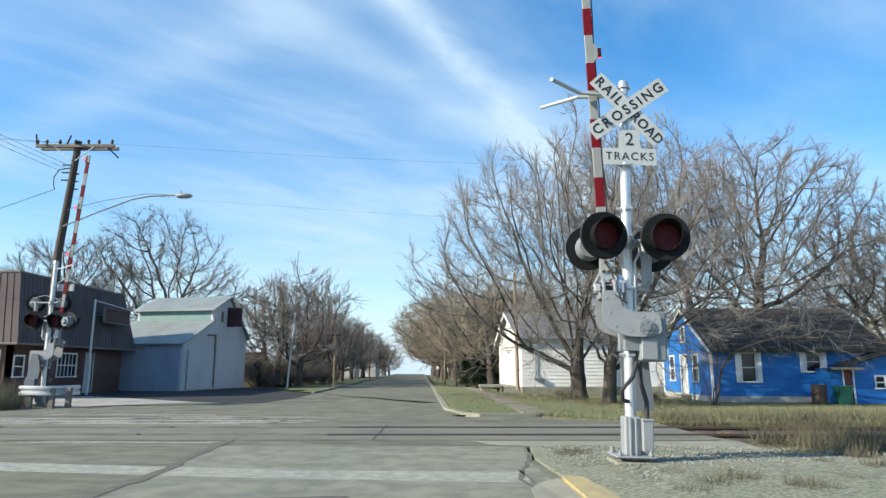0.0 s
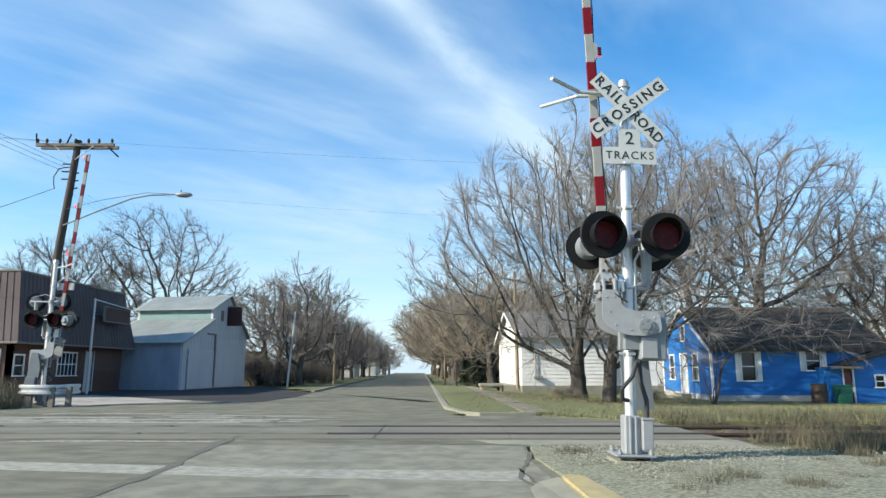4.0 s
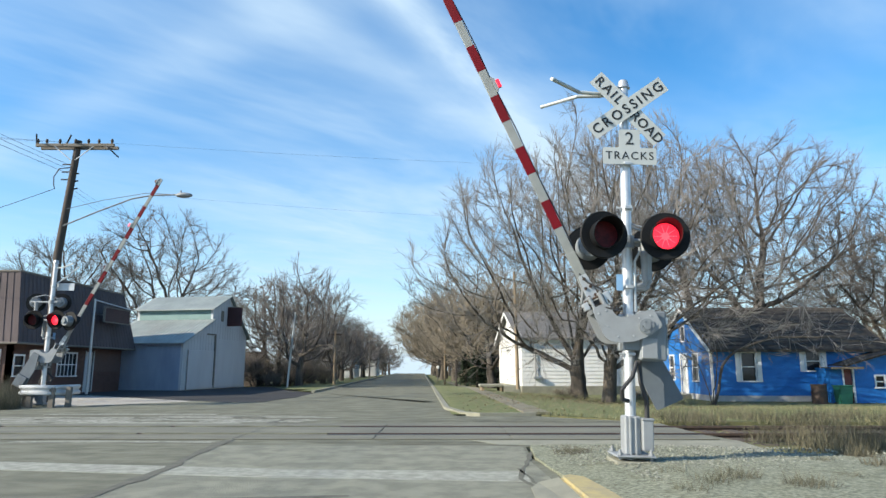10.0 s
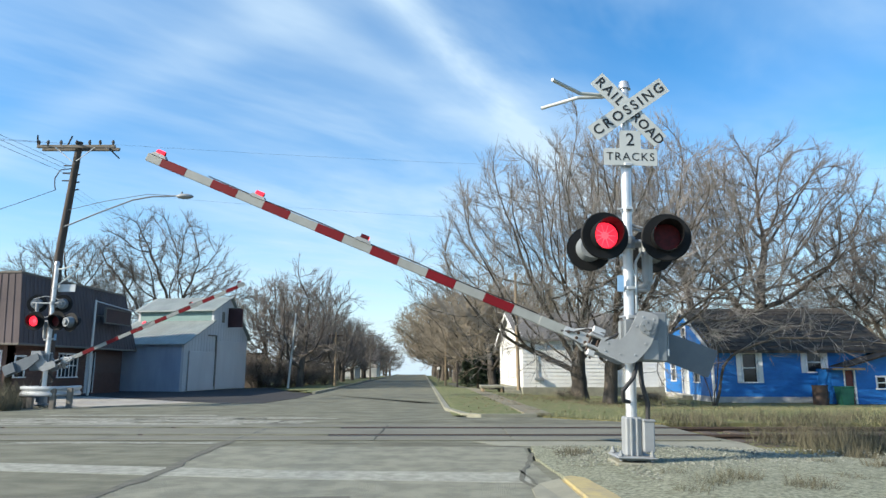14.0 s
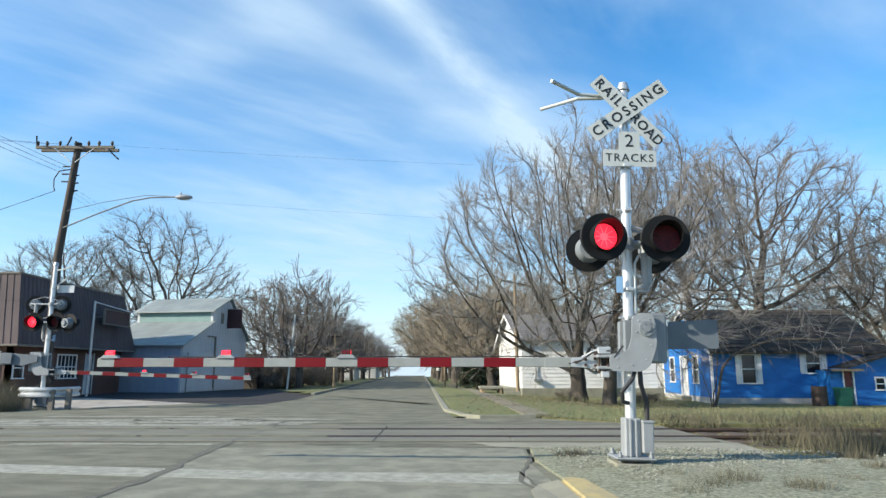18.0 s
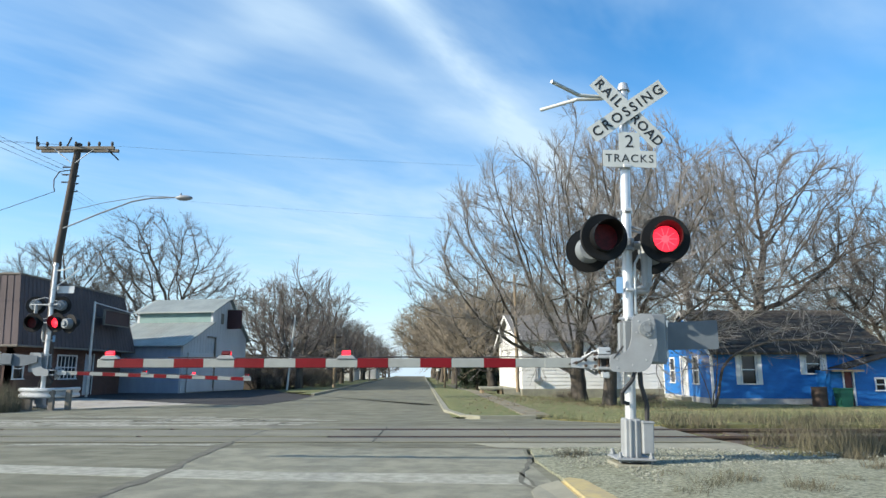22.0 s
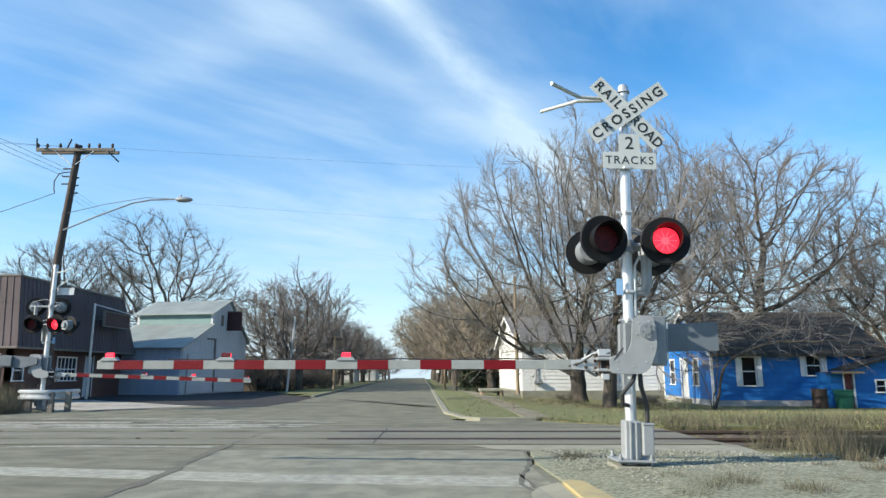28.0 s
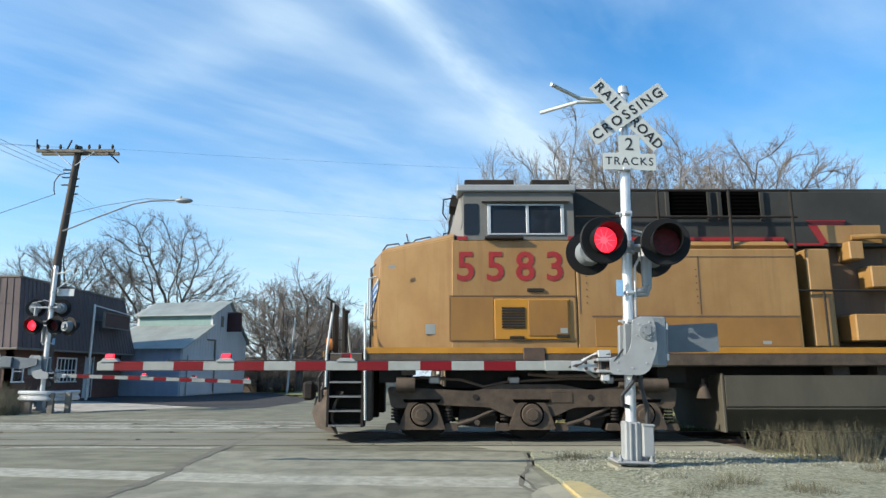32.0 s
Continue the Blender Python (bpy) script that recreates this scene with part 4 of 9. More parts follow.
def crossing_signal(name, label, m, front_lamps, back_lamps, signs, arm_length, arm_lamps, hub, arm_thick, reds, first, arm_yaw, mast_top):
    unit = thing(name, label, "crossing signal", m, "crossing signals")
    bm = bmesh.new()
    rod(bm, (0, 0, 0.0), (0, 0, mast_top), 0.068, 0.064, 20)
    part("mast", bm, M["aluminium"], unit, "tall round aluminium mast", 40)
    bm = bmesh.new()
    rod(bm, (0, 0, mast_top - 0.02), (0, 0, mast_top + 0.09), 0.09, 0.06, 16)
    part("mast_cap", bm, M["galvanised"], unit, "rounded mast cap", 40)
    # the cast base with ribs, flange and bolts
    bm = bmesh.new()
    box(bm, -0.16, 0.16, -0.16, 0.16, 0.03, 0.075, 0.01)
    box(bm, -0.105, 0.105, -0.105, 0.105, 0.07, 0.54, 0.02)
    for sx in (-1, 1):
        box(bm, sx * 0.035 - 0.012, sx * 0.035 + 0.012, -0.125, 0.125, 0.07, 0.53, 0.004)
        for sy in (-1, 1):
            rod(bm, (sx * 0.19, sy * 0.19, 0.03), (sx * 0.19, sy * 0.19, 0.15), 0.018, seg=8)
            rod(bm, (sx * 0.19, sy * 0.19, 0.085), (sx * 0.19, sy * 0.19, 0.11), 0.034, seg=6)
    box(bm, -0.24, 0.24, -0.24, 0.24, 0.055, 0.08, 0.01)
    part("base", bm, M["silver_paint"], unit, "cast base with ribs and anchor bolts")
    bm = bmesh.new()
    box(bm, -0.25, 0.25, -0.25, 0.25, -0.25, 0.012, 0.015)
    part("footing", bm, M["concrete"], unit, "concrete footing")
    bm = bmesh.new()
    box(bm, 0.10, 0.235, -0.17, -0.01, 0.13, 0.50, 0.012)
    box(bm, 0.095, 0.245, -0.18, 0.0, 0.49, 0.52, 0.008)
    part("junction_box", bm, M["silver_paint"], unit, "small grey junction box")
    bm = bmesh.new()
    pipe(bm, [(0.18, -0.08, 0.5), (0.18, -0.09, 0.72), (0.11, -0.1, 0.95), (0.10, -0.08, 1.22)], 0.03)
    pipe(bm, [(0.06, -0.12, 1.2), (-0.02, -0.2, 1.02), (-0.16, -0.22, 0.86), (-0.14, -0.16, 0.74), (-0.05, -0.09, 0.72)], 0.026)
    parts("conduit", bm, M["cable_black"], unit, "bent black conduit", 50)
    bm = bmesh.new()
    pipe(bm, [(0.085, -0.03, hub[2] + 0.2), (0.088, -0.03, 2.2), (0.09, -0.04, 2.5), (0.15, -0.06, 2.62)], 0.016, 8)
    part("conduit", bm, M["galvanised"], unit, "thin grey conduit up the mast", 50)
    bm = bmesh.new()
    box(bm, 0.43, 0.445, -0.16, 0.16, hub[2] - 0.36, hub[2] + 0.14, 0.006)
    part("case_door", bm, M["silver_paint"], unit, "side door of the mechanism case")
    for dz in (-0.3, 0.08):
        bm = bmesh.new()
        rod(bm, (0.43, -0.175, hub[2] + dz - 0.04), (0.43, -0.175, hub[2] + dz + 0.04), 0.018, seg=8)
        part("case_hinge", bm, M["galvanised"], unit)
    # the mechanism case with its cover
    bm = bmesh.new()
    box(bm, 0.085, 0.42, -0.20, 0.20, hub[2] - 0.42, hub[2] + 0.20, 0.02)
    box(bm, -0.10, 0.10, -0.17, -0.085, hub[2] - 0.3, hub[2] + 0.1, 0.01)
    box(bm, -0.10, 0.10, 0.085, 0.17, hub[2] - 0.3, hub[2] + 0.1, 0.01)
    part("mechanism_case", bm, M["grey_paint"], unit, "grey gate mechanism case", 30)
    bm = bmesh.new()
    box(bm, 0.10, 0.30, -0.222, -0.195, hub[2] - 0.40, hub[2] - 0.14, 0.01)
    part("case_cover", bm, M["silver_paint"], unit, "light case cover")
    for z in (hub[2] - 0.34, hub[2] + 0.14, 2.15, 3.2, 3.8):
        bm = bmesh.new()
        rod(bm, (0, 0, z - 0.025), (0, 0, z + 0.025), 0.082, seg=16)
        box(bm, -0.05, 0.05, -0.13, -0.09, z - 0.02, z + 0.02, 0.005)
        rod(bm, (-0.14, -0.05, z), (-0.07, -0.05, z), 0.014, seg=6)
        part("bracket", bm, M["galvanised"], unit, "clamp band on the mast")
    bm = bmesh.new()
    plate(bm, round_outline([(-0.17, 2.10), (-0.085, 2.10), (-0.085, 2.31), (-0.17, 2.31)], 0.015), -0.10, -0.094)
    part("tag", bm, M["blue_tag"], unit, "small pale blue tag")
    for z, lamps, way in ((front_lamps[0][2] if front_lamps else 0, front_lamps, -1), (back_lamps[0][2] if back_lamps else 0, back_lamps, 1)):
        if not lamps:
            continue
        bm = bmesh.new()
        xs = [x for x, y, zz, p, t in lamps]
        y = lamps[0][1] + (-way) * 0.30
        y *= 0.35
        rod(bm, (min(xs) - 0.02, y, z), (max(xs) + 0.02, y, z), 0.032)
        rod(bm, (0, 0, z - 0.06), (0, 0, z + 0.06), 0.1)
        for x in xs:
            rod(bm, (x, y, z), (x, lamps[0][1] + (-way) * 0.16, z), 0.06, 0.07)
        drop = max(xs) - 0.16
        rod(bm, (drop, y, z - 0.52), (drop, y, z), 0.05, 0.06)
        pipe(bm, [(drop, y, z - 0.5), (drop - 0.02, y * 0.6, z - 0.58), (0, 0, z - 0.6)], 0.035)
        pipe(bm, [(xs[0], y, z + 0.12), ((xs[0] + xs[-1]) / 2, y, z + 0.24), (xs[-1], y, z + 0.14)], 0.014, 6)
        part("crossarm", bm, M["silver_paint"], unit, "pipe crossarm with lamp junction boxes", 40)
        for x, yy, zz, phase, turn in lamps:
            signal_lamp(unit, pose(x, yy, zz, 0, 0, (0 if way < 0 else 180) + turn), phase)
    if signs:
        y = -0.11
        crossbuck = None
        for angle, words, dy, gap in ((-46.0, "RAIL ROAD", 0.0, 1.0), (36.5, "CROSSING", -0.02, 1.0)):
            bm = bmesh.new()
            plate(bm, [(-0.61, -0.114), (0.61, -0.114), (0.61, 0.114), (-0.61, 0.114)], -0.003, 0.003)
            blade = part("crossbuck_blade", bm, M["sign_white"], unit, "white crossbuck blade with black letters")
            blade.matrix_basis = pose(0.02, y + dy, 4.57, 0, -angle, 0)
            if words == "CROSSING":
                lettering("letters", words, 0.19, 0.002, M["sign_black"], blade, pose(0, -0.005, -0.004), "black letters", 1.36, 0.003)
            else:
                lettering("letters", "RAIL", 0.185, 0.002, M["sign_black"], blade, pose(-0.35, -0.005, -0.004), "black letters", 1.32, 0.003)
                lettering("letters", "ROAD", 0.185, 0.002, M["sign_black"], blade, pose(0.365, -0.005, -0.004), "black letters", 1.06, 0.003)
        bm = bmesh.new()
        o = [(-0.355, -0.115), (0.355, -0.115), (0.355, 0.115), (0.14, 0.115), (0.14, 0.37), (-0.14, 0.37), (-0.14, 0.115), (-0.355, 0.115)]
        plate(bm, round_outline(o, 0.025, 3), -0.003, 0.003)
        sign = part("track_count_sign", bm, M["sign_white"], unit, "white sign telling the number of tracks")
        sign.matrix_basis = pose(0.035, y, 3.90)
        lettering("letters", "2", 0.25, 0.002, M["sign_black"], sign, pose(0, -0.005, 0.235), "black figure")
        lettering("letters", "TRACKS", 0.155, 0.002, M["sign_black"], sign, pose(0, -0.005, 0.0), "black letters", 1.18)
    else:
        # seen from behind: a bracket and the bare back of a sign
        bm = bmesh.new()
        pipe(bm, [(0, 0, 4.42), (-0.35, 0.1, 4.45), (-0.72, 0.25, 4.55)], 0.025)
        pipe(bm, [(0, 0, 3.85), (-0.3, -0.05, 4.1), (-0.66, -0.2, 4.5)], 0.025)
        part("boom_fork", bm, M["sign_white"], unit, "white forked pipe bracket", 50)
        bm = bmesh.new()
        plate(bm, [(-0.62, 3.70), (-0.05, 3.70), (-0.05, 3.94), (-0.62, 3.94)], -0.115, -0.108)
        part("sign_back", bm, M["galvanised"], unit, "bare metal back of a sign")
    # the fork that steadies the raised boom
    if signs:
        bm = bmesh.new()
        z = 4.80
        rod(bm, (0.0, 0, z), (-0.30, 0, z), 0.03)
        for s in (-1, 1):
            pipe(bm, [(-0.28, s * 0.03, z), (-0.62, s * 0.07, z), (-1.06, s * 0.47, z)], 0.026)
        part("boom_fork", bm, M["sign_white"], unit, "white forked pipe bracket", 50)
    arm = gate_arm(unit, hub, arm_length, arm_thick, reds, first, arm_lamps, Matrix.Identity(4))
    ARM_PARTS[name] = (arm, hub, arm_yaw)
    return unit


# lamps: place, phase (which half of the flash), turn
near_signal = crossing_signal("crossing_signal", "aluminium crossing signal mast with crossbuck, red lamps and striped gate", pose(2.335, 8.4, 0.085, 0, 1.65, 0),
                              [(-0.385, -0.35, 2.77, "L", 4), (0.39, -0.35, 2.77, "R", -9)], [(-0.43, 0.35, 2.73, "R", 0), (0.43, 0.35, 2.73, "L", 0)], True,
                              7.22, [(7.05, "on"), (5.45, "L"), (3.83, "R")], (0.17, 0.0, 1.64), 0.116, 7, 6.78 - 6 * 0.826, -4.0, 4.92)
far_signal = crossing_signal("crossing_signal_far", "crossing signal mast beyond the tracks, seen from behind", pose(-12.82, 21.3, 0.03, 0, 0, 180),
                             [(-0.20, -0.20, 3.30, "R", 12), (0.64, -0.20, 3.30, "L", 16)], [(0.32, 0.35, 2.70, "L", 6), (-0.42, 0.35, 2.70, "R", -4), (-0.84, 0.35, 2.66, "R", 160)], False,
                             6.85, [(6.7, "on"), (5.0, "L"), (3.4, "R")], (0.17, 0.0, 1.55), 0.11, 7, 6.4 - 6 * 0.826, 0.0, 4.6)
far_signal.name = "crossing_signal"


# ---- the locomotive ----
def locomotive():
    """A long six-axle diesel; x = 0 at the nose, which points to -x; y = 0 on the track's centre line."""
    loco = thing("locomotive", "weathered yellow and grey diesel freight locomotive on the track", "locomotive", pose(-1.345, TRACK_Y, 0))

    def p(name, bm, material, label="", parent=loco, smooth=None):
        return part(name, bm, M[material], parent, label, smooth)

    def pp(name, bm, material, label="", parent=loco, smooth=None):
        return parts(name, bm, M[material], parent, label, smooth)

    # running board and side sill
    bm = bmesh.new()
    box(bm, -0.75, 21.0, -1.5, 1.5, 1.34, 1.57, 0.02)
    p("side_sill", bm, "loco_dirt", "dirty brown side sill")
    for s in (-1, 1):
        bm = bmesh.new()
        box(bm, -0.03, 20.9, s * 1.503 - 0.006, s * 1.503 + 0.006, 1.56, 1.665)
        p("sill_stripe", bm, "yellow_stripe", "yellow stripe along the sill")
    bm = bmesh.new()
    box(bm, -0.78, -0.76, -1.45, 1.45, 1.50, 1.60)
    p("front_stripe", bm, "yellow_stripe", "yellow front sill edge")
    # nose with a flat middle, angled cheeks and a chamfered sloping top
    bm = bmesh.new()
    plan = [(-0.05, -0.47), (0.164, -1.2), (1.56, -1.497), (1.56, 1.497), (0.164, 1.2), (-0.05, 0.47)]
    rings = []
    for inset, lift, low in ((1.0, 0.0, True), (1.0, 0.0, False), (0.91, 0.10, False)):
        rings.append([bm.verts.new((x + (0.09 if x < 1 and inset < 1 else 0.0) + (0.03 if not low and x < 1 else 0.0), y * inset, 1.575 if low else 3.40 + 0.165 * x + lift)) for x, y in plan])
    bm.faces.new(rings[0][::-1])
    bm.faces.new(rings[2])
    for lo, hi in zip(rings, rings[1:]):
        for i in range(6):
            bm.faces.new((lo[i], lo[(i + 1) % 6], hi[(i + 1) % 6], hi[i]))
    bmesh.ops.recalc_face_normals(bm, faces=bm.faces)
    bmesh.ops.bevel(bm, geom=[e for e in bm.edges], offset=0.02, segments=2, affect="EDGES")
    p("nose", bm, "ochre", "yellow low nose with angled cheeks and a sloping top", smooth=25)
    middle = pose(-0.05, 0, 0, 0, 0, -90)
    cheeks = ((pose(-0.05, -0.47, 0, 0, 0, -73.66), 1), (pose(0.164, 1.2, 0, 0, 0, -106.34), -1))
    bm = bmesh.new()
    plate(bm, round_outline([(-0.40, 1.66), (0.40, 1.66), (0.40, 3.18), (-0.40, 3.18)], 0.06), -0.03, 0.0, middle)
    door = p("nose_door", bm, "ochre", "yellow nose door")
    bm = bmesh.new()
    for x in (-0.45, 0.45):
        plate(bm, [(x - 0.018, 1.65), (x + 0.018, 1.65), (x + 0.018, 3.2), (x - 0.018, 3.2)], -0.016, 0.0, middle)
        plate(bm, [(x - 0.045, 3.05), (x + 0.045, 3.05), (x + 0.045, 3.24), (x - 0.045, 3.24)], -0.03, 0.0, middle)
    pp("door_hinge", bm, "hood_brown", "grimy door hinge")
    # the winged emblem on the nose, plain shapes only
    bm = bmesh.new()
    plate(bm, [(-0.2, 2.80), (-0.2, 2.60), (0.0, 2.32), (0.2, 2.60), (0.2, 2.80)], -0.036, 0.0, middle)
    p("emblem_shield", bm, "sign_white", "white edge of a shield")
    bm = bmesh.new()
    plate(bm, [(-0.17, 2.78), (-0.17, 2.61), (0.0, 2.37), (0.17, 2.61), (0.17, 2.78)], -0.042, 0.0, middle)
    p("emblem_shield", bm, "logo_blue", "blue shield of an emblem")
    for place, way in cheeks:
        def wing(points):
            q = [(x if way > 0 else 0.761 - x, z) for x, z in points]
            return q if way > 0 else q[::-1]
        bm = bmesh.new()
        plate(bm, wing([(0.02, 2.28), (0.16, 2.36), (0.70, 2.76), (0.72, 2.95), (0.02, 2.80)]), -0.008, 0.0, place)
        p("emblem_wing", bm, "sign_white", "white wing of an emblem")
        for k in range(4):
            bm = bmesh.new()
            z = 2.335 + 0.118 * k
            tip = (0.30, 0.48, 0.64, 0.70)[k]
            rise = tip * 0.22
            plate(bm, wing([(0.03, z), (tip, z + rise), (tip, z + rise + 0.05), (0.03, z + 0.075)]), -0.014, 0.0, place)
            p("wing_bar", bm, "logo_blue", "blue wing bar of an emblem")
    # cab: lower part yellow, upper part grey
    bm = bmesh.new()
    box(bm, 1.50, 3.74, -1.50, 1.50, 1.575, 3.60, 0.02)
    p("cab_lower", bm, "ochre", "yellow lower cab side")
    bm = bmesh.new()
    pr = [(1.72, 3.60), (3.74, 3.60), (3.74, 4.50), (3.62, 4.60), (1.82, 4.60), (1.72, 4.54)]
    plate(bm, pr, -1.50, 1.50)
    bmesh.ops.bevel(bm, geom=[e for e in bm.edges if abs(e.verts[0].co.y - e.verts[1].co.y) < 0.01 and min(v.co.z for v in e.verts) > 4.4], offset=0.05, segments=2, affect="EDGES")
    p("cab_upper", bm, "cab_grey", "grey upper cab", smooth=30)
    bm = bmesh.new()
    front = [bm.verts.new(q) for q in ((1.42, -1.12, 3.60), (1.42, 1.12, 3.60), (1.66, 1.12, 4.53), (1.66, -1.12, 4.53))]
    rear = [bm.verts.new(q) for q in ((1.735, -1.498, 3.60), (1.735, 1.498, 3.60), (1.735, 1.498, 4.53), (1.735, -1.498, 4.53))]
    bm.faces.new(front)
    bm.faces.new(rear[::-1])
    for i in range(4):
        bm.faces.new((front[i], front[(i + 1) % 4], rear[(i + 1) % 4], rear[i]))
    bmesh.ops.recalc_face_normals(bm, faces=bm.faces)
    p("cab_front", bm, "cab_grey", "grey slanted cab front with angled corners")
    bm = bmesh.new()
    box(bm, 1.60, 3.78, -1.57, 1.57, 4.50, 4.63, 0.02)
    p("cab_roof", bm, "silver_paint", "pale grey cab roof with deep edge")
    for x0, x1 in ((1.74, 2.66), (2.98, 3.68)):
        bm = bmesh.new()
        box(bm, x0, x1, -1.50, 1.50, 4.62, 4.745, 0.02)
        p("roof_unit", bm, "loco_black", "flat dark unit on the cab roof")
    bm = bmesh.new()
    rod(bm, (2.2, 0.2, 4.73), (2.2, 0.2, 4.95), 0.012)
    rod(bm, (3.2, -0.4, 4.73), (3.2, -0.4, 4.86), 0.03)
    pp("antenna", bm, "loco_black")
    for s in (-1, 1):
        bm = bmesh.new()
        box(bm, 1.60, 1.78, s * 1.505 - 0.006, s * 1.505 + 0.006, 3.60, 3.665)
        box(bm, 3.62, 3.735, s * 1.505 - 0.006, s * 1.505 + 0.006, 3.60, 3.665)
        pp("red_line", bm, "loco_red", "short red line")
        bm = bmesh.new()
        box(bm, 3.60, 7.75, s * 1.12 - 0.02, s * 1.12 + 0.02, 3.66, 3.73)
        p("red_line", bm, "loco_red", "red line along the hood")
        y = s * 1.505
        for x0, x1, z0, z1, name in ((1.73, 2.00, 3.69, 4.28, "quarter_window"), (2.22, 2.86, 3.72, 4.24, "cab_window"), (2.92, 3.50, 3.72, 4.24, "cab_window")):
            bm = bmesh.new()
            plate(bm, round_outline([(x0, z0), (x1, z0), (x1, z1), (x0, z1)], 0.05 if name == "quarter_window" else 0.02), y - 0.004, y + 0.004)
            w = p(name, bm, "loco_glass", "dark cab window")
        bm = bmesh.new()
        for x0, x1, z0, z1 in ((2.16, 3.56, 4.24, 4.27), (2.16, 3.56, 3.69, 3.72), (2.16, 2.22, 3.72, 4.24), (2.865, 2.915, 3.72, 4.24), (3.50, 3.56, 3.72, 4.24)):
            box(bm, x0, x1, y - 0.02 if s < 0 else y - 0.004, y + 0.004 if s < 0 else y + 0.02, z0, z1, 0.005)
        p("window_frame", bm, "galvanised", "pale metal sliding window frame")
        bm = bmesh.new()
        box(bm, 2.05, 3.66, min(y, y + s * 0.10), max(y, y + s * 0.10), 4.30, 4.325, 0.006)
        p("sunshade", bm, "cab_grey", "narrow sunshade over the window")
        bm = bmesh.new()
        box(bm, 2.10, 2.80, min(y, y + s * 0.10), max(y, y + s * 0.10), 3.60, 3.65, 0.01)
        p("armrest", bm, "loco_black", "dark armrest under the window")
        bm = bmesh.new()
        pipe(bm, [(1.55, s * 1.45, 4.40), (1.36, s * 1.50, 4.36), (1.34, s * 1.50, 4.1), (1.42, s * 1.45, 3.98)], 0.014, 6)
        p("grab_iron", bm, "loco_black", "bent grab iron beside the windscreen")
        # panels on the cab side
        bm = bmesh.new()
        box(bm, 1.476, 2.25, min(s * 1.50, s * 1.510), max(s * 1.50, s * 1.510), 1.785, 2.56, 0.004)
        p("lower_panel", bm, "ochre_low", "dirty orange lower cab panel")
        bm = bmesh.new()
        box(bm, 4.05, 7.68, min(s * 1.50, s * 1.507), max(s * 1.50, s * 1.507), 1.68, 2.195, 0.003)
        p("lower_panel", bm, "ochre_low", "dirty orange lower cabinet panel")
        bm = bmesh.new()
        for a in ((1.46, 3.72, 2.565, 2.585), (1.46, 3.72, 1.765, 1.78), (1.46, 1.475, 1.78, 2.565), (3.705, 3.72, 1.78, 2.565)):
            box(bm, a[0], a[1], min(s * 1.50, s * 1.512), max(s * 1.50, s * 1.512), a[2], a[3])
        pp("panel_joint", bm, "hood_brown", "grimy panel joint")
        bm = bmesh.new()
        box(bm, 2.26, 3.60, min(s * 1.5, s * 1.53), max(s * 1.5, s * 1.53), 1.80, 2.52, 0.012)
        hatch = p("hatch", bm, "yellow_stripe", "yellow side hatch")
        bm = bmesh.new()
        box(bm, 2.86, 3.57, min(s * 1.53, s * 1.545), max(s * 1.53, s * 1.545), 1.86, 2.50, 0.008)
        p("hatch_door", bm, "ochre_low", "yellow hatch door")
        bm = bmesh.new()
        for k in range(8):
            box(bm, 2.39, 2.80, min(s * 1.53, s * 1.546), max(s * 1.53, s * 1.546), 2.0 + k * 0.048, 2.035 + k * 0.048)
        p("vent", bm, "loco_black", "dark square vent")
        bm = bmesh.new()
        box(bm, 2.52, 2.78, min(s * 1.53, s * 1.56), max(s * 1.53, s * 1.56), 1.81, 1.86, 0.005)
        box(bm, 3.35, 3.58, min(s * 1.53, s * 1.56), max(s * 1.53, s * 1.56), 1.83, 1.89, 0.005)
        box(bm, 2.85, 3.15, min(s * 1.50, s * 1.54), max(s * 1.50, s * 1.54), 2.65, 2.71, 0.008)
        pp("latch", bm, "loco_black", "dark latch")
        bm = bmesh.new()
        box(bm, 3.42, 3.55, min(s * 1.545, s * 1.55), max(s * 1.545, s * 1.55), 1.91, 2.0)
        box(bm, 1.03, 1.21, min(s * 1.40, s * 1.425), max(s * 1.40, s * 1.425), 1.90, 2.08)
        box(bm, 0.36, 0.48, min(s * 1.475, s * 1.49), max(s * 1.475, s * 1.49), 3.08, 3.14)
        box(bm, 7.0, 7.15, min(s * 1.5, s * 1.508), max(s * 1.5, s * 1.508), 1.72, 1.78)
        pp("placard", bm, "reflective_white", "small pale placard")
        bm = bmesh.new()
        box(bm, 2.76, 3.14, min(s * 1.50, s * 1.53), max(s * 1.50, s * 1.53), 1.40, 1.66, 0.01)
        p("step_plate", bm, "rust_steel", "brown plate under the hatch")
    lettering("road_number", "5583", 0.74, 0.004, M["loco_red"], loco, pose(2.56, -1.507, 3.085), "large red road number", 1.45, 0.012)
    lettering("road_number", "5583", 0.74, 0.004, M["loco_red"], loco, pose(2.56, 1.507, 3.085, 0, 0, 180), "large red road number", 1.45, 0.012)
    # windscreen and number boards
    lean = pose(1.40, 0, 3.60, 0, 0, -90) @ pose(0, 0, 0, -13.7, 0, 0)
    for s in (-1, 1):
        bm = bmesh.new()
        plate(bm, round_outline([(s * 0.08, 0.12), (s * 1.04, 0.12), (s * 1.04, 0.70), (s * 0.08, 0.66)] if s > 0 else [(s * 1.04, 0.12), (s * 0.08, 0.12), (s * 0.08, 0.66), (s * 1.04, 0.70)], 0.04), -0.012, 0.0, lean)
        p("windscreen", bm, "loco_glass", "slanted windscreen pane")
        bm = bmesh.new()
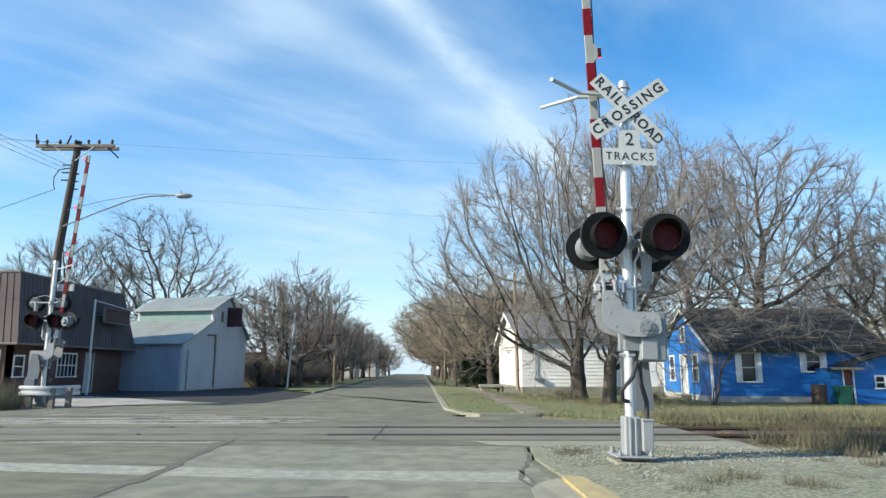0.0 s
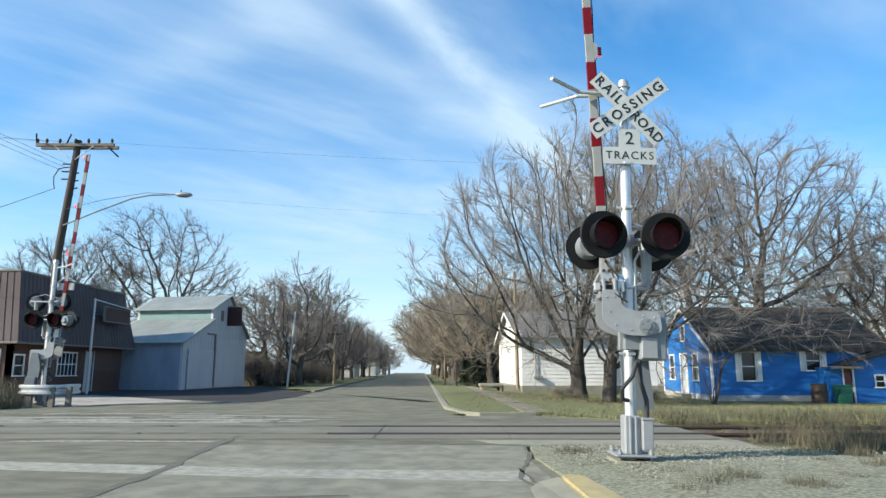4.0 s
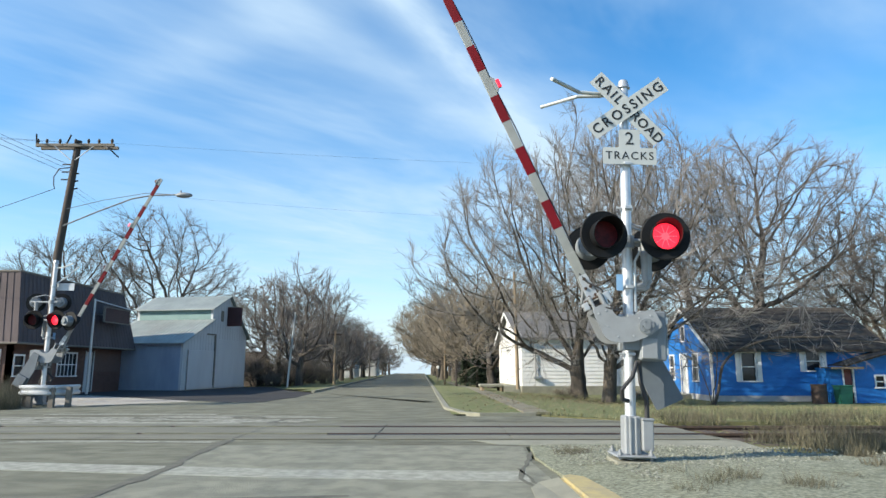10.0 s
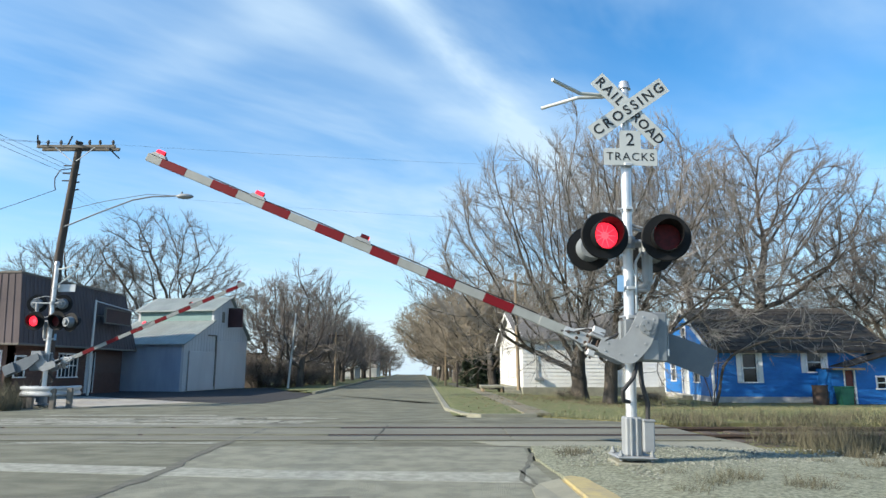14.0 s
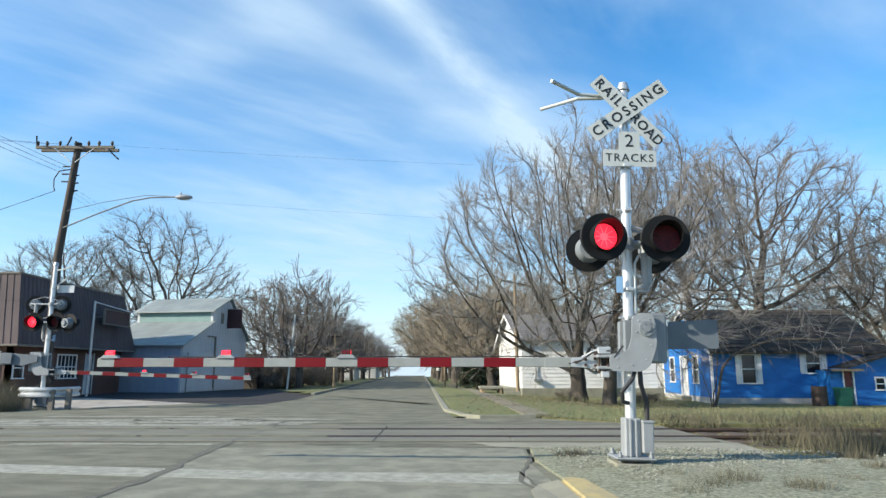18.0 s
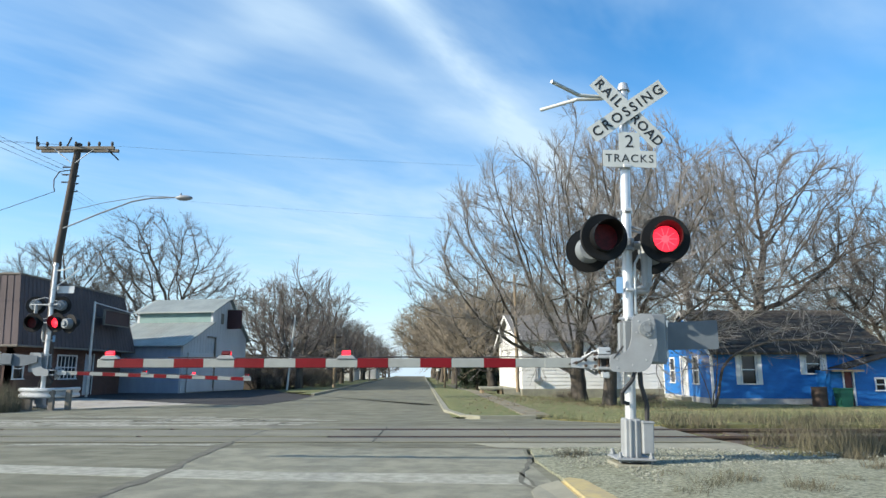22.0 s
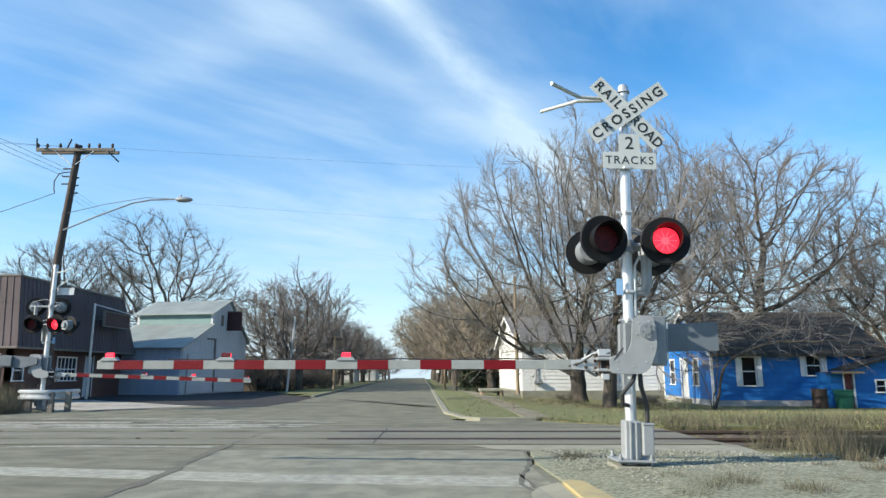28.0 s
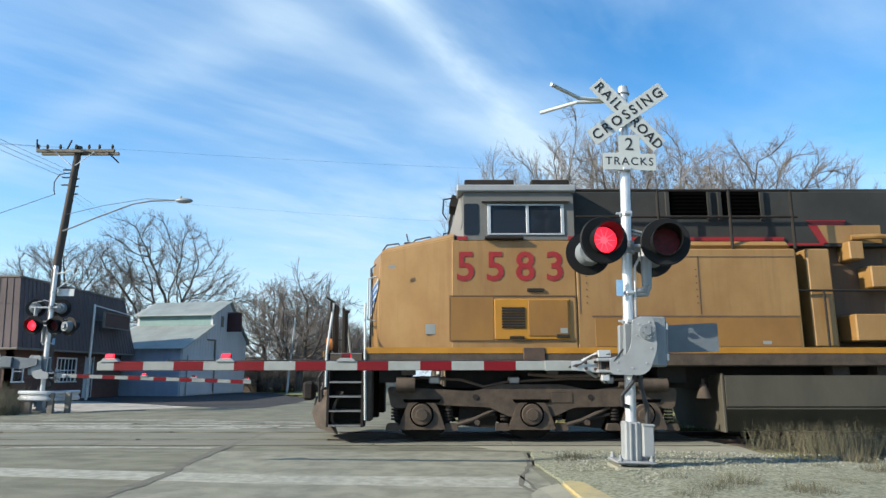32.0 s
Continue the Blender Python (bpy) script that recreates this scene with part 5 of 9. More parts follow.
        plate(bm, [(s * 0.70 - 0.34, 0.76), (s * 0.70 + 0.34, 0.76), (s * 0.70 + 0.34, 0.98), (s * 0.70 - 0.34, 0.98)], -0.12, 0.1, lean)
        board = p("number_board", bm, "loco_black", "black number board with white figures")
        lettering("board_number", "5583", 0.21, 0.003, M["white_trim"], board, lean @ pose(s * 0.70, -0.126, 0.87), "white figures", 1.05)
        bm = bmesh.new()
        pipe(bm, [(s * 0.7, -0.03, 0.1), (s * 0.55, -0.03, 0.6)], 0.012, 5)
        for v in bm.verts:
            v.co = lean @ v.co
        p("wiper", bm, "loco_black")
    bm = bmesh.new()
    for y in (-1.0, -0.3, 0.5):
        pipe(bm, [(0.2, y, 3.48), (0.28, y, 3.60), (0.5, y, 3.63), (0.56, y, 3.54)], 0.014, 6)
        pipe(bm, [(0.75, y, 3.6), (0.82, y, 3.70), (1.1, y, 3.76), (1.18, y, 3.66)], 0.014, 6)
    box(bm, 0.6, 0.78, -0.9, -0.7, 3.55, 3.68, 0.01)
    rod(bm, (0.68, -0.8, 3.68), (0.64, -0.8, 3.86), 0.012, seg=6)
    pp("nose_fitting", bm, "loco_dirt", "grab iron on the nose top")
    for s in (-1, 1):
        bm = bmesh.new()
        pipe(bm, [(0.1, s * 0.98, 3.0), (-0.05, s * 1.02, 2.96), (-0.05, s * 1.02, 2.2), (0.1, s * 0.98, 2.16)], 0.016, 6)
        p("grab_iron", bm, "sign_white", "pale grab iron on the nose corner")
        bm = bmesh.new()
        pipe(bm, [(0.08, s * 0.72, 3.3), (-0.02, s * 0.75, 3.2), (0.0, s * 0.78, 2.5), (0.02, s * 0.74, 1.9)], 0.012, 6)
        p("nose_cable", bm, "cable_black", "thin dark cable on the nose")
    # hood behind the cab
    bm = bmesh.new()
    box(bm, 3.74, 7.74, -1.5, 1.5, 1.575, 3.44, 0.025)
    p("equipment_cabinet", bm, "ochre", "yellow flush equipment cabinet")
    bm = bmesh.new()
    box(bm, 3.76, 7.72, -1.44, 1.44, 3.43, 3.60, 0.08)
    p("cabinet_top", bm, "ochre", "yellow cabinet top")
    for s in (-1, 1):
        bm = bmesh.new()
        for x in (3.80, 5.95):
            box(bm, x - 0.008, x + 0.008, min(s * 1.5, s * 1.506), max(s * 1.5, s * 1.506), 2.25, 3.30)
        box(bm, 4.0, 7.7, min(s * 1.5, s * 1.512), max(s * 1.5, s * 1.512), 2.20, 2.225)
        box(bm, 4.0, 7.7, min(s * 1.5, s * 1.506), max(s * 1.5, s * 1.506), 3.28, 3.295)
        box(bm, 6.25, 6.265, min(s * 1.5, s * 1.506), max(s * 1.5, s * 1.511), 1.67, 2.2)
        pp("panel_joint", bm, "hood_brown", "grimy panel joint")
        bm = bmesh.new()
        for k in range(6):
            z = 2.45 + k * 0.12
            rod(bm, (3.92, s * 1.497, z), (3.92, s * 1.515, z), 0.012, seg=6)
            rod(bm, (5.9, s * 1.497, z), (5.9, s * 1.515, z), 0.012, seg=6)
        pp("bolt", bm, "loco_dirt")
    bm = bmesh.new()
    plate(bm, [(3.74, 3.56), (20.0, 3.56), (20.0, 4.70), (3.74, 4.70)], -1.10, 1.10)
    bmesh.ops.bevel(bm, geom=[e for e in bm.edges if min(v.co.z for v in e.verts) > 4.6 and abs(e.verts[0].co.y - e.verts[1].co.y) < 0.01], offset=0.09, segments=3, affect="EDGES")
    p("long_hood_top", bm, "loco_grey", "dark grey upper hood", smooth=30)
    for s in (-1, 1):
        for x0, x1 in ((5.63, 6.36), (6.62, 7.36)):
            # no hole in the hood: box and slats are blackened as deep shade
            bm = bmesh.new()
            box(bm, x0, x1, min(s * 1.09, s * 1.115), max(s * 1.09, s * 1.115), 4.10, 4.63)
            louver = p("louvre", bm, "shade_black", "black box painted as the shaded depth of a louvred opening")
            for k in range(7):
                bm = bmesh.new()
                box(bm, x0 + 0.03, x1 - 0.03, min(s * 1.115, s * 1.135), max(s * 1.115, s * 1.135), 4.13 + k * 0.07, 4.145 + k * 0.07)
                part("slat", bm, M["shade_black"], louver)
            bm = bmesh.new()
            box(bm, x0 - 0.06, x0, min(s * 1.09, s * 1.16), max(s * 1.09, s * 1.16), 4.06, 4.66)
            box(bm, x1, x1 + 0.06, min(s * 1.09, s * 1.16), max(s * 1.09, s * 1.16), 4.06, 4.66)
            pp("louvre_frame", bm, "loco_grey")
        bm = bmesh.new()
        for z in (4.04, 4.54):
            rod(bm, (3.78, s * 1.47, z), (8.1 if z > 4.2 else 7.85, s * 1.47, z), 0.024, seg=8)
        for x in (5.3, 6.62, 7.76):
            rod(bm, (x, s * 1.47, 3.44), (x, s * 1.47, 4.56), 0.03, seg=8)
        p("upper_handrail", bm, "loco_black", "dark handrail along the cabinet top")
        # long hood behind, narrower
        # brown here paints in the shade of the set-back side
        bm = bmesh.new()
        box(bm, 7.74, 20.0, min(s * 0.88, s * 0.9), max(s * 0.88, s * 0.9), 1.575, 3.60)
        p("hood_side", bm, "hood_brown", "recessed hood side, its shade put into the brown colour")
        bm = bmesh.new()
        for k in range(8):
            box(bm, 8.3 + k * 1.4, 8.315 + k * 1.4, min(s * 0.9, s * 0.908), max(s * 0.9, s * 0.908), 1.7, 3.5)
        pp("panel_joint", bm, "hood_brown")
        bm = bmesh.new()
        plate(bm, [(8.20, 4.06), (8.36, 3.97), (8.92, 3.97), (8.96, 4.06)], min(s * 1.10, s * 1.112), max(s * 1.10, s * 1.112))
        plate(bm, [(8.44, 3.62), (8.58, 3.62), (8.40, 3.968), (8.24, 3.98)], min(s * 1.10, s * 1.112), max(s * 1.10, s * 1.112))
        box(bm, 7.75, 8.5, min(s * 1.10, s * 1.112), max(s * 1.10, s * 1.112), 3.575, 3.62)
        p("red_flash", bm, "loco_red", "red flash on the hood")
        bm = bmesh.new()
        plate(bm, [(8.585, 3.62), (9.6, 3.62), (9.6, 3.965), (8.41, 3.965)], min(s * 1.10, s * 1.109), max(s * 1.10, s * 1.109))
        p("yellow_flash", bm, "ochre", "yellow field behind the red flash")
        bm = bmesh.new()
        box(bm, 7.98, 8.42, min(s * 0.9, s * 1.40), max(s * 0.9, s * 1.40), 1.67, 3.46, 0.03)
        p("tall_cabinet", bm, "ochre", "tall yellow side cabinet")
        bm = bmesh.new()
        box(bm, 8.72, 9.9, min(s * 0.9, s * 1.45), max(s * 0.9, s * 1.45), 1.78, 2.26, 0.02)
        p("side_box", bm, "ochre", "yellow box on the walkway")
        bm = bmesh.new()
        box(bm, 8.85, 9.12, min(s * 0.9, s * 1.30), max(s * 0.9, s * 1.30), 3.28, 3.62, 0.02)
        box(bm, 9.2, 9.75, min(s * 0.9, s * 1.30), max(s * 0.9, s * 1.30), 2.76, 3.16, 0.02)
        p("side_box", bm, "ochre", "yellow box on the hood")
        bm = bmesh.new()
        pipe(bm, [(9.0, s * 1.15, 3.72), (9.4, s * 1.25, 3.72), (9.9, s * 1.25, 3.70)], 0.05, 8)
        p("hood_pipe", bm, "ochre", "yellow bent pipe")
        for k in range(9):
            bm = bmesh.new()
            x = 8.2 + k * 1.5
            rod(bm, (x, s * 1.46, 1.57), (x, s * 1.46, 2.68), 0.02, seg=8)
            p("stanchion", bm, "loco_black")
        bm = bmesh.new()
        rod(bm, (7.75, s * 1.46, 2.68), (20.3, s * 1.46, 2.68), 0.02, seg=8)
        p("handrail", bm, "loco_black", "dark walkway handrail")
    bm = bmesh.new()
    box(bm, 19.98, 20.0, -0.9, 0.9, 1.575, 3.58)
    p("hood_end", bm, "ochre", "yellow hood end")
    # fuel tank with folded bottom edges
    bm = bmesh.new()
    prof = [(-1.42, 1.18), (-1.42, 0.62), (-1.05, 0.20), (1.05, 0.20), (1.42, 0.62), (1.42, 1.18)]
    a = [bm.verts.new((6.28, y, z)) for y, z in prof]
    b = [bm.verts.new((13.2, y, z)) for y, z in prof]
    bm.faces.new(a)
    bm.faces.new(b[::-1])
    for i in range(6):
        bm.faces.new((a[i], a[(i + 1) % 6], b[(i + 1) % 6], b[i]))
    bmesh.ops.recalc_face_normals(bm, faces=bm.faces)
    bmesh.ops.bevel(bm, geom=bm.edges[:], offset=0.03, segments=2, affect="EDGES")
    p("fuel_tank", bm, "tank_grey", "grimy grey fuel tank", smooth=30)
    bm = bmesh.new()
    box(bm, 6.25, 6.30, -1.40, -1.2, 0.2, 1.22, 0.01)
    p("tank_bracket", bm, "tank_grey", "pale tank end bracket")
    bm = bmesh.new()
    rod(bm, (6.0, -1.2, 0.78), (6.0, -1.2, 1.02), 0.13, 0.05, 16)
    rod(bm, (6.0, -1.2, 1.0), (6.0, -1.2, 1.12), 0.03, seg=8)
    p("bell", bm, "loco_dirt", "brown bell", smooth=40)
    bm = bmesh.new()
    box(bm, 1.4, 18.6, -0.75, 0.75, 0.95, 1.34)
    for x in (0.2, 5.2, 14, 18.8):
        box(bm, x, x + 0.5, -1.2, 1.2, 1.05, 1.34)
    p("underframe", bm, "loco_black", "dark underframe")
    bm = bmesh.new()
    for x0, x1 in ((8.3, 8.6), (9.1, 9.35), (0.6, 0.85), (3.2, 3.4)):
        box(bm, x0, x1, -1.3, -1.0, 1.18, 1.36, 0.01)
    pp("air_fitting", bm, "loco_dirt")
    # trucks
    wheel_parts = []
    for base, first in ((0.0, 0.97), (14.1, 15.0)):
        axles = [first, first + 1.95, first + 3.92]
        for s in (-1, 1):
            bm = bmesh.new()
            y0, y1 = (-1.22, -1.04) if s < 0 else (1.04, 1.22)
            o = [(first - 0.62, 0.98), (first - 0.55, 0.62), (first - 0.28, 0.60), (first - 0.2, 0.72), (first + 0.35, 0.66), (first + 1.2, 0.62), (first + 1.55, 0.46), (first + 2.35, 0.46), (first + 2.7, 0.62),
                 (first + 3.6, 0.64), (first + 4.15, 0.70), (first + 4.25, 0.60), (first + 4.5, 0.62), (first + 4.55, 0.95), (first + 3.9, 1.02), (first + 3.0, 0.92), (first + 2.5, 1.02), (first + 1.4, 1.02), (first + 0.9, 0.90), (first + 0.2, 0.94)]
            plate(bm, round_outline(o, 0.07, 3), y0, y1)
            truck = p("truck_frame", bm, "loco_dirt", "dirty brown cast truck frame", smooth=30)
            for ax in axles:
                bm = bmesh.new()
                ys = (s * 1.04, s * 1.26)
                o = [(ax - 0.42, 0.24), (ax + 0.42, 0.24), (ax + 0.36, 0.42), (ax + 0.25, 0.70), (ax - 0.25, 0.70), (ax - 0.36, 0.42)]
                plate(bm, round_outline(o, 0.05, 3), min(ys), max(ys))
                rod(bm, (ax, s * 1.25, 0.50), (ax, s * 1.31, 0.50), 0.19, 0.17, 24)
                rod(bm, (ax, s * 1.30, 0.50), (ax, s * 1.335, 0.50), 0.11, 0.10, 20)
                part("axle_box", bm, M["loco_dirt"], truck, "brown axle box with round cover", 30)
                # black ring and bar in place of the shade in the gaps
                bm = bmesh.new()
                rod(bm, (ax, s * 1.252, 0.50), (ax, s * 1.262, 0.50), 0.212, 0.212, 24)
                part("cover_ring", bm, M["shade_black"], truck, "black ring painted as the shaded gap round the axle cover")
                bm = bmesh.new()
                ys = (s * 1.05, s * 1.245)
                plate(bm, [(ax - 0.34, 0.76), (ax - 0.3, 0.705), (ax + 0.3, 0.705), (ax + 0.34, 0.76)], min(ys), max(ys))
                part("pedestal_gap", bm, M["shade_black"], truck, "black bar painted as the shaded gap over the axle box")
                for dx in (-0.52, 0.52):
                    bm = bmesh.new()
                    ys = (s * 1.02, s * 1.2)
                    plate(bm, round_outline([(ax + dx - 0.13, 0.22), (ax + dx + 0.13, 0.22), (ax + dx + 0.1, 0.34), (ax + dx - 0.1, 0.34)], 0.02, 2), min(ys), max(ys))
                    part("pedestal_foot", bm, M["loco_dirt"], truck, "cast pedestal foot")
                for dx in (-0.48, 0.48):
                    bm = bmesh.new()
                    for k in range(5):
                        rod(bm, (ax + dx, s * 1.13, 0.40 + k * 0.055), (ax + dx, s * 1.13, 0.43 + k * 0.055), 0.075, seg=12)
                    part("spring", bm, M["loco_black"], truck)
            for dx in (0.95, 3.0):
                bm = bmesh.new()
                rod(bm, (first + dx, s * 1.215, 0.80), (first + dx, s * 1.235, 0.80), 0.05, seg=10)
                rod(bm, (first + dx + 0.35, s * 1.13, 0.50), (first + dx - 0.3, s * 1.13, 0.36), 0.03, seg=6)
                parts("brake_rod", bm, M["loco_black"], truck)
            bm = bmesh.new()
            rod(bm, (first - 0.45, s * 1.30, 1.02), (first - 0.12, s * 1.30, 1.02), 0.13, seg=16)
            rod(bm, (first + 3.85, s * 1.28, 1.02), (first + 4.35, s * 1.28, 1.02), 0.12, seg=16)
            rod(bm, (first + 3.5, s * 1.28, 1.02), (first + 3.9, s * 1.28, 1.02), 0.05, seg=10)
            parts("brake_cylinder", bm, M["loco_dirt"], truck, "brake cylinder", 40)
        for ax in axles:
            bm = bmesh.new()
            rod(bm, (0, -1.0, 0), (0, 1.0, 0), 0.09, seg=12)
            for s in (-1, 1):
                rod(bm, (0, s * 0.69, 0), (0, s * 0.82, 0), 0.52, 0.51, 32)
                rod(bm, (0, s * 0.66, 0), (0, s * 0.69, 0), 0.55, 0.55, 32)
                rod(bm, (0, s * 0.82, 0), (0, s * 0.85, 0), 0.40, 0.36, 24)
                for k in range(6):
                    a = k * math.pi / 3
                    rod(bm, (0.28 * math.cos(a), s * 0.845, 0.28 * math.sin(a)), (0.28 * math.cos(a), s * 0.862, 0.28 * math.sin(a)), 0.05, seg=8)
            wheel = p("wheelset", bm, "loco_black", "dark steel wheelset", smooth=40)
            wheel.location = (ax, 0, 0.52 + RAIL_TOP)
            wheel_parts.append((wheel, ax))
        for s in (-1, 1):
            for dx in (1.0, 2.95):
                bm = bmesh.new()
                plate(bm, round_outline([(first + dx - 0.36, 0.30), (first + dx + 0.30, 0.24), (first + dx + 0.36, 0.46), (first + dx + 0.12, 0.84), (first + dx - 0.3, 0.8)], 0.05, 2), min(s * 0.86, s * 0.98), max(s * 0.86, s * 0.98))
                p("brake_rigging", bm, "loco_black", "dark brake rigging between the wheels")
                bm = bmesh.new()
                pipe(bm, [(first + dx - 0.45, s * 1.16, 0.30), (first + dx - 0.1, s * 1.18, 0.40), (first + dx + 0.4, s * 1.14, 0.62)], 0.035, 8)
                rod(bm, (first + dx - 0.02, s * 1.12, 0.36), (first + dx - 0.02, s * 1.24, 0.36), 0.05, seg=10)
                pp("brake_lever", bm, "loco_dirt", "slanting brake lever")
            bm = bmesh.new()
            box(bm, first + 2.3, first + 2.68, min(s * 1.22, s * 1.232), max(s * 1.22, s * 1.232), 0.70, 0.88, 0.01)
            p("frame_plate", bm, "loco_dirt", "welded plate on the truck frame")
            bm = bmesh.new()
            pipe(bm, [(first - 0.1, s * 1.12, 1.14), (first + 0.7, s * 1.14, 1.10), (first + 1.1, s * 1.18, 0.98), (first + 1.5, s * 1.18, 1.06), (first + 2.6, s * 1.16, 1.12), (first + 4.0, s * 1.18, 1.10)], 0.024, 6)
            pipe(bm, [(first + 1.9, s * 1.2, 1.2), (first + 2.4, s * 1.22, 1.16), (first + 3.3, s * 1.22, 1.18)], 0.03, 6)
            pp("brake_pipe", bm, "hood_brown", "dirty brake pipe over the truck")
            for dx in (0.12, 1.55, 3.25):
                bm = bmesh.new()
                box(bm, first + dx, first + dx + 0.2, min(s * 1.0, s * 1.2), max(s * 1.0, s * 1.2), 1.03, 1.16, 0.02)
                p("valve_box", bm, "worn_steel", "small worn steel valve box")
        bm = bmesh.new()
        box(bm, first - 0.5, first + 4.4, -0.6, 0.6, 0.40, 0.95, 0.05)
        p("traction_gear", bm, "loco_black", "dark gear between the wheels")
    # the front end: steps, plough, coupler, rails
    for s in (-1, 1):
        bm = bmesh.new()
        for x in (-0.66, -0.06):
            plate(bm, [(x - 0.02, 0.30), (x + 0.02, 0.30), (x + 0.02, 1.56), (x - 0.02, 1.56)], min(s * 1.08, s * 1.5), max(s * 1.08, s * 1.5))
        box(bm, -0.66, -0.06, min(s * 1.06, s * 1.10), max(s * 1.06, s * 1.10), 0.3, 1.56)
        well = p("step_well", bm, "loco_black", "black step well")
        bm = bmesh.new()
        box(bm, -0.035, 0.10, min(s * 1.10, s * 1.48), max(s * 1.10, s * 1.48), 0.40, 1.33, 0.02)
        part("step_side", bm, M["loco_dirt"], well, "dusty brown side plate")
        for k in range(6):
            bm = bmesh.new()
            z = 0.33 + k * 0.245
            box(bm, -0.64, -0.08, min(s * 1.12, s * 1.5), max(s * 1.12, s * 1.5), z - 0.02, z + 0.012, 0.004)
            part("tread", bm, M["worn_steel"], well, "worn steel step")
        bm = bmesh.new()
        pipe(bm, [(-0.70, s * 1.5, 0.98), (-0.70, s * 1.5, 1.62), (-0.72, s * 0.82, 2.5), (-0.72, s * 0.68, 2.52)], 0.022)
        pipe(bm, [(0.0, s * 1.51, 0.42), (-0.03, s * 1.51, 1.62), (-0.10, s * 1.02, 2.28), (-0.10, s * 0.98, 2.5)], 0.022)
        pp("front_handrail", bm, "sign_white", "white step handrail")
        bm = bmesh.new()
        for y in (s * 0.95, s * 0.55):
            rod(bm, (-0.74, y, 1.57), (-0.74, y, 2.55), 0.022, seg=8)
        rod(bm, (-0.74, s * 0.5, 2.55), (-0.74, s * 1.4, 2.55), 0.02, seg=8)
        plate(bm, [(s * 0.62 - 0.22, 1.60), (s * 0.62 + 0.22, 1.60), (s * 0.62 + 0.22, 2.50), (s * 0.62 - 0.22, 2.50)], -0.02, 0.02, pose(-0.70, 0, 0, 0, 0, -90))
        pp("end_rail", bm, "loco_black", "dark front platform railing")
        bm = bmesh.new()
        rod(bm, (-0.80, s * 0.98, 1.74), (-0.70, s * 0.98, 1.74), 0.12, 0.10, 16)
        p("ditch_light", bm, "lamp_amber", "round ditch light", smooth=40)
        bm = bmesh.new()
        pipe(bm, [(-0.82, s * 0.45, 1.35), (-0.95, s * 0.5, 0.9), (-0.93, s * 0.45, 0.45), (-0.85, s * 0.2, 0.4)], 0.03)
        pipe(bm, [(-0.80, s * 0.75, 1.4), (-0.95, s * 0.8, 1.15), (-0.98, s * 0.55, 0.7)], 0.022)
        pipe(bm, [(-0.78, s * 1.2, 1.5), (-0.98, s * 1.25, 1.6), (-0.82, s * 1.0, 1.75)], 0.014)
        pp("air_hose", bm, "cable_black", "hanging air hose")
    bm = bmesh.new()
    box(bm, -0.76, -0.70, -1.45, 1.45, 0.95, 1.50, 0.02)
    p("pilot_sheet", bm, "loco_black", "dark pilot sheet")
    bm = bmesh.new()
    # a plough of bent sheet, deeper towards the rails
    n = 12
    grid = []
    for i in range(n + 1):
        y = -1.42 + 2.84 * i / n
        k = abs(y) / 1.42
        grid.append([bm.verts.new((x - 0.6 * (1 - k), y, z)) for x, z in ((-0.44, 0.90), (-0.56, 0.72), (-0.62, 0.45), (-0.52, 0.18))] + [bm.verts.new((x + 0.05 - 0.6 * (1 - k), y, z)) for x, z in ((-0.52, 0.18), (-0.62, 0.45), (-0.56, 0.72), (-0.44, 0.90))])
    for a, b in zip(grid, grid[1:]):
        for i in range(8):
            bm.faces.new((a[i], a[(i + 1) % 8], b[(i + 1) % 8], b[i]))
    bm.faces.new(grid[0])
    bm.faces.new(grid[-1][::-1])
    bmesh.ops.recalc_face_normals(bm, faces=bm.faces)
    p("snow_plough", bm, "loco_dirt", "scraped brown snow plough", smooth=40)
    bm = bmesh.new()
    box(bm, -1.2, -0.6, -0.14, 0.14, 0.86, 1.05, 0.04)
    box(bm, -1.38, -1.16, -0.2, 0.08, 0.70, 1.06, 0.05)
    p("coupler", bm, "loco_black", "rusty knuckle coupler")
    return loco, wheel_parts


LOCO, WHEELS = locomotive()


# ---- houses ----
def siding(name, parent, width, z0, top, material, step=0.2, lap=0.018, holes=()):
    """Lapped boards on a wall in the x-z plane, facing -y: each board leans out at its foot. top(x0..x1) by height gives the span."""
    n = int(round((top[0] - z0) / step))
    for k in range(n):
        za, zb = z0 + k * step, z0 + (k + 1) * step
        xa, xb = top[1](za), top[2](za)
        if xb - xa < 0.15:
            continue
        spans = [(xa, xb)]
        for hx0, hx1, hz0, hz1 in holes:
            if za < hz1 - 0.02 and zb > hz0 + 0.02:
                cut = []
                for s0, s1 in spans:
                    if hx0 > s0:
                        cut.append((s0, min(s1, hx0)))
                    if hx1 < s1:
                        cut.append((max(s0, hx1), s1))
                spans = [c for c in cut if c[1] - c[0] > 0.03]
        for s0, s1 in spans:
            bm = bmesh.new()
            v = [bm.verts.new(q) for q in ((s0, -lap, za), (s1, -lap, za), (s1, -0.004, zb), (s0, -0.004, zb), (s0, 0.0, za), (s1, 0.0, za), (s1, 0.0, zb), (s0, 0.0, zb))]
            for f in ((0, 1, 2, 3), (5, 4, 7, 6), (4, 5, 1, 0), (3, 2, 6, 7), (4, 0, 3, 7), (1, 5, 6, 2)):
                bm.faces.new([v[i] for i in f])
            ob = part(name, bm, material, parent)


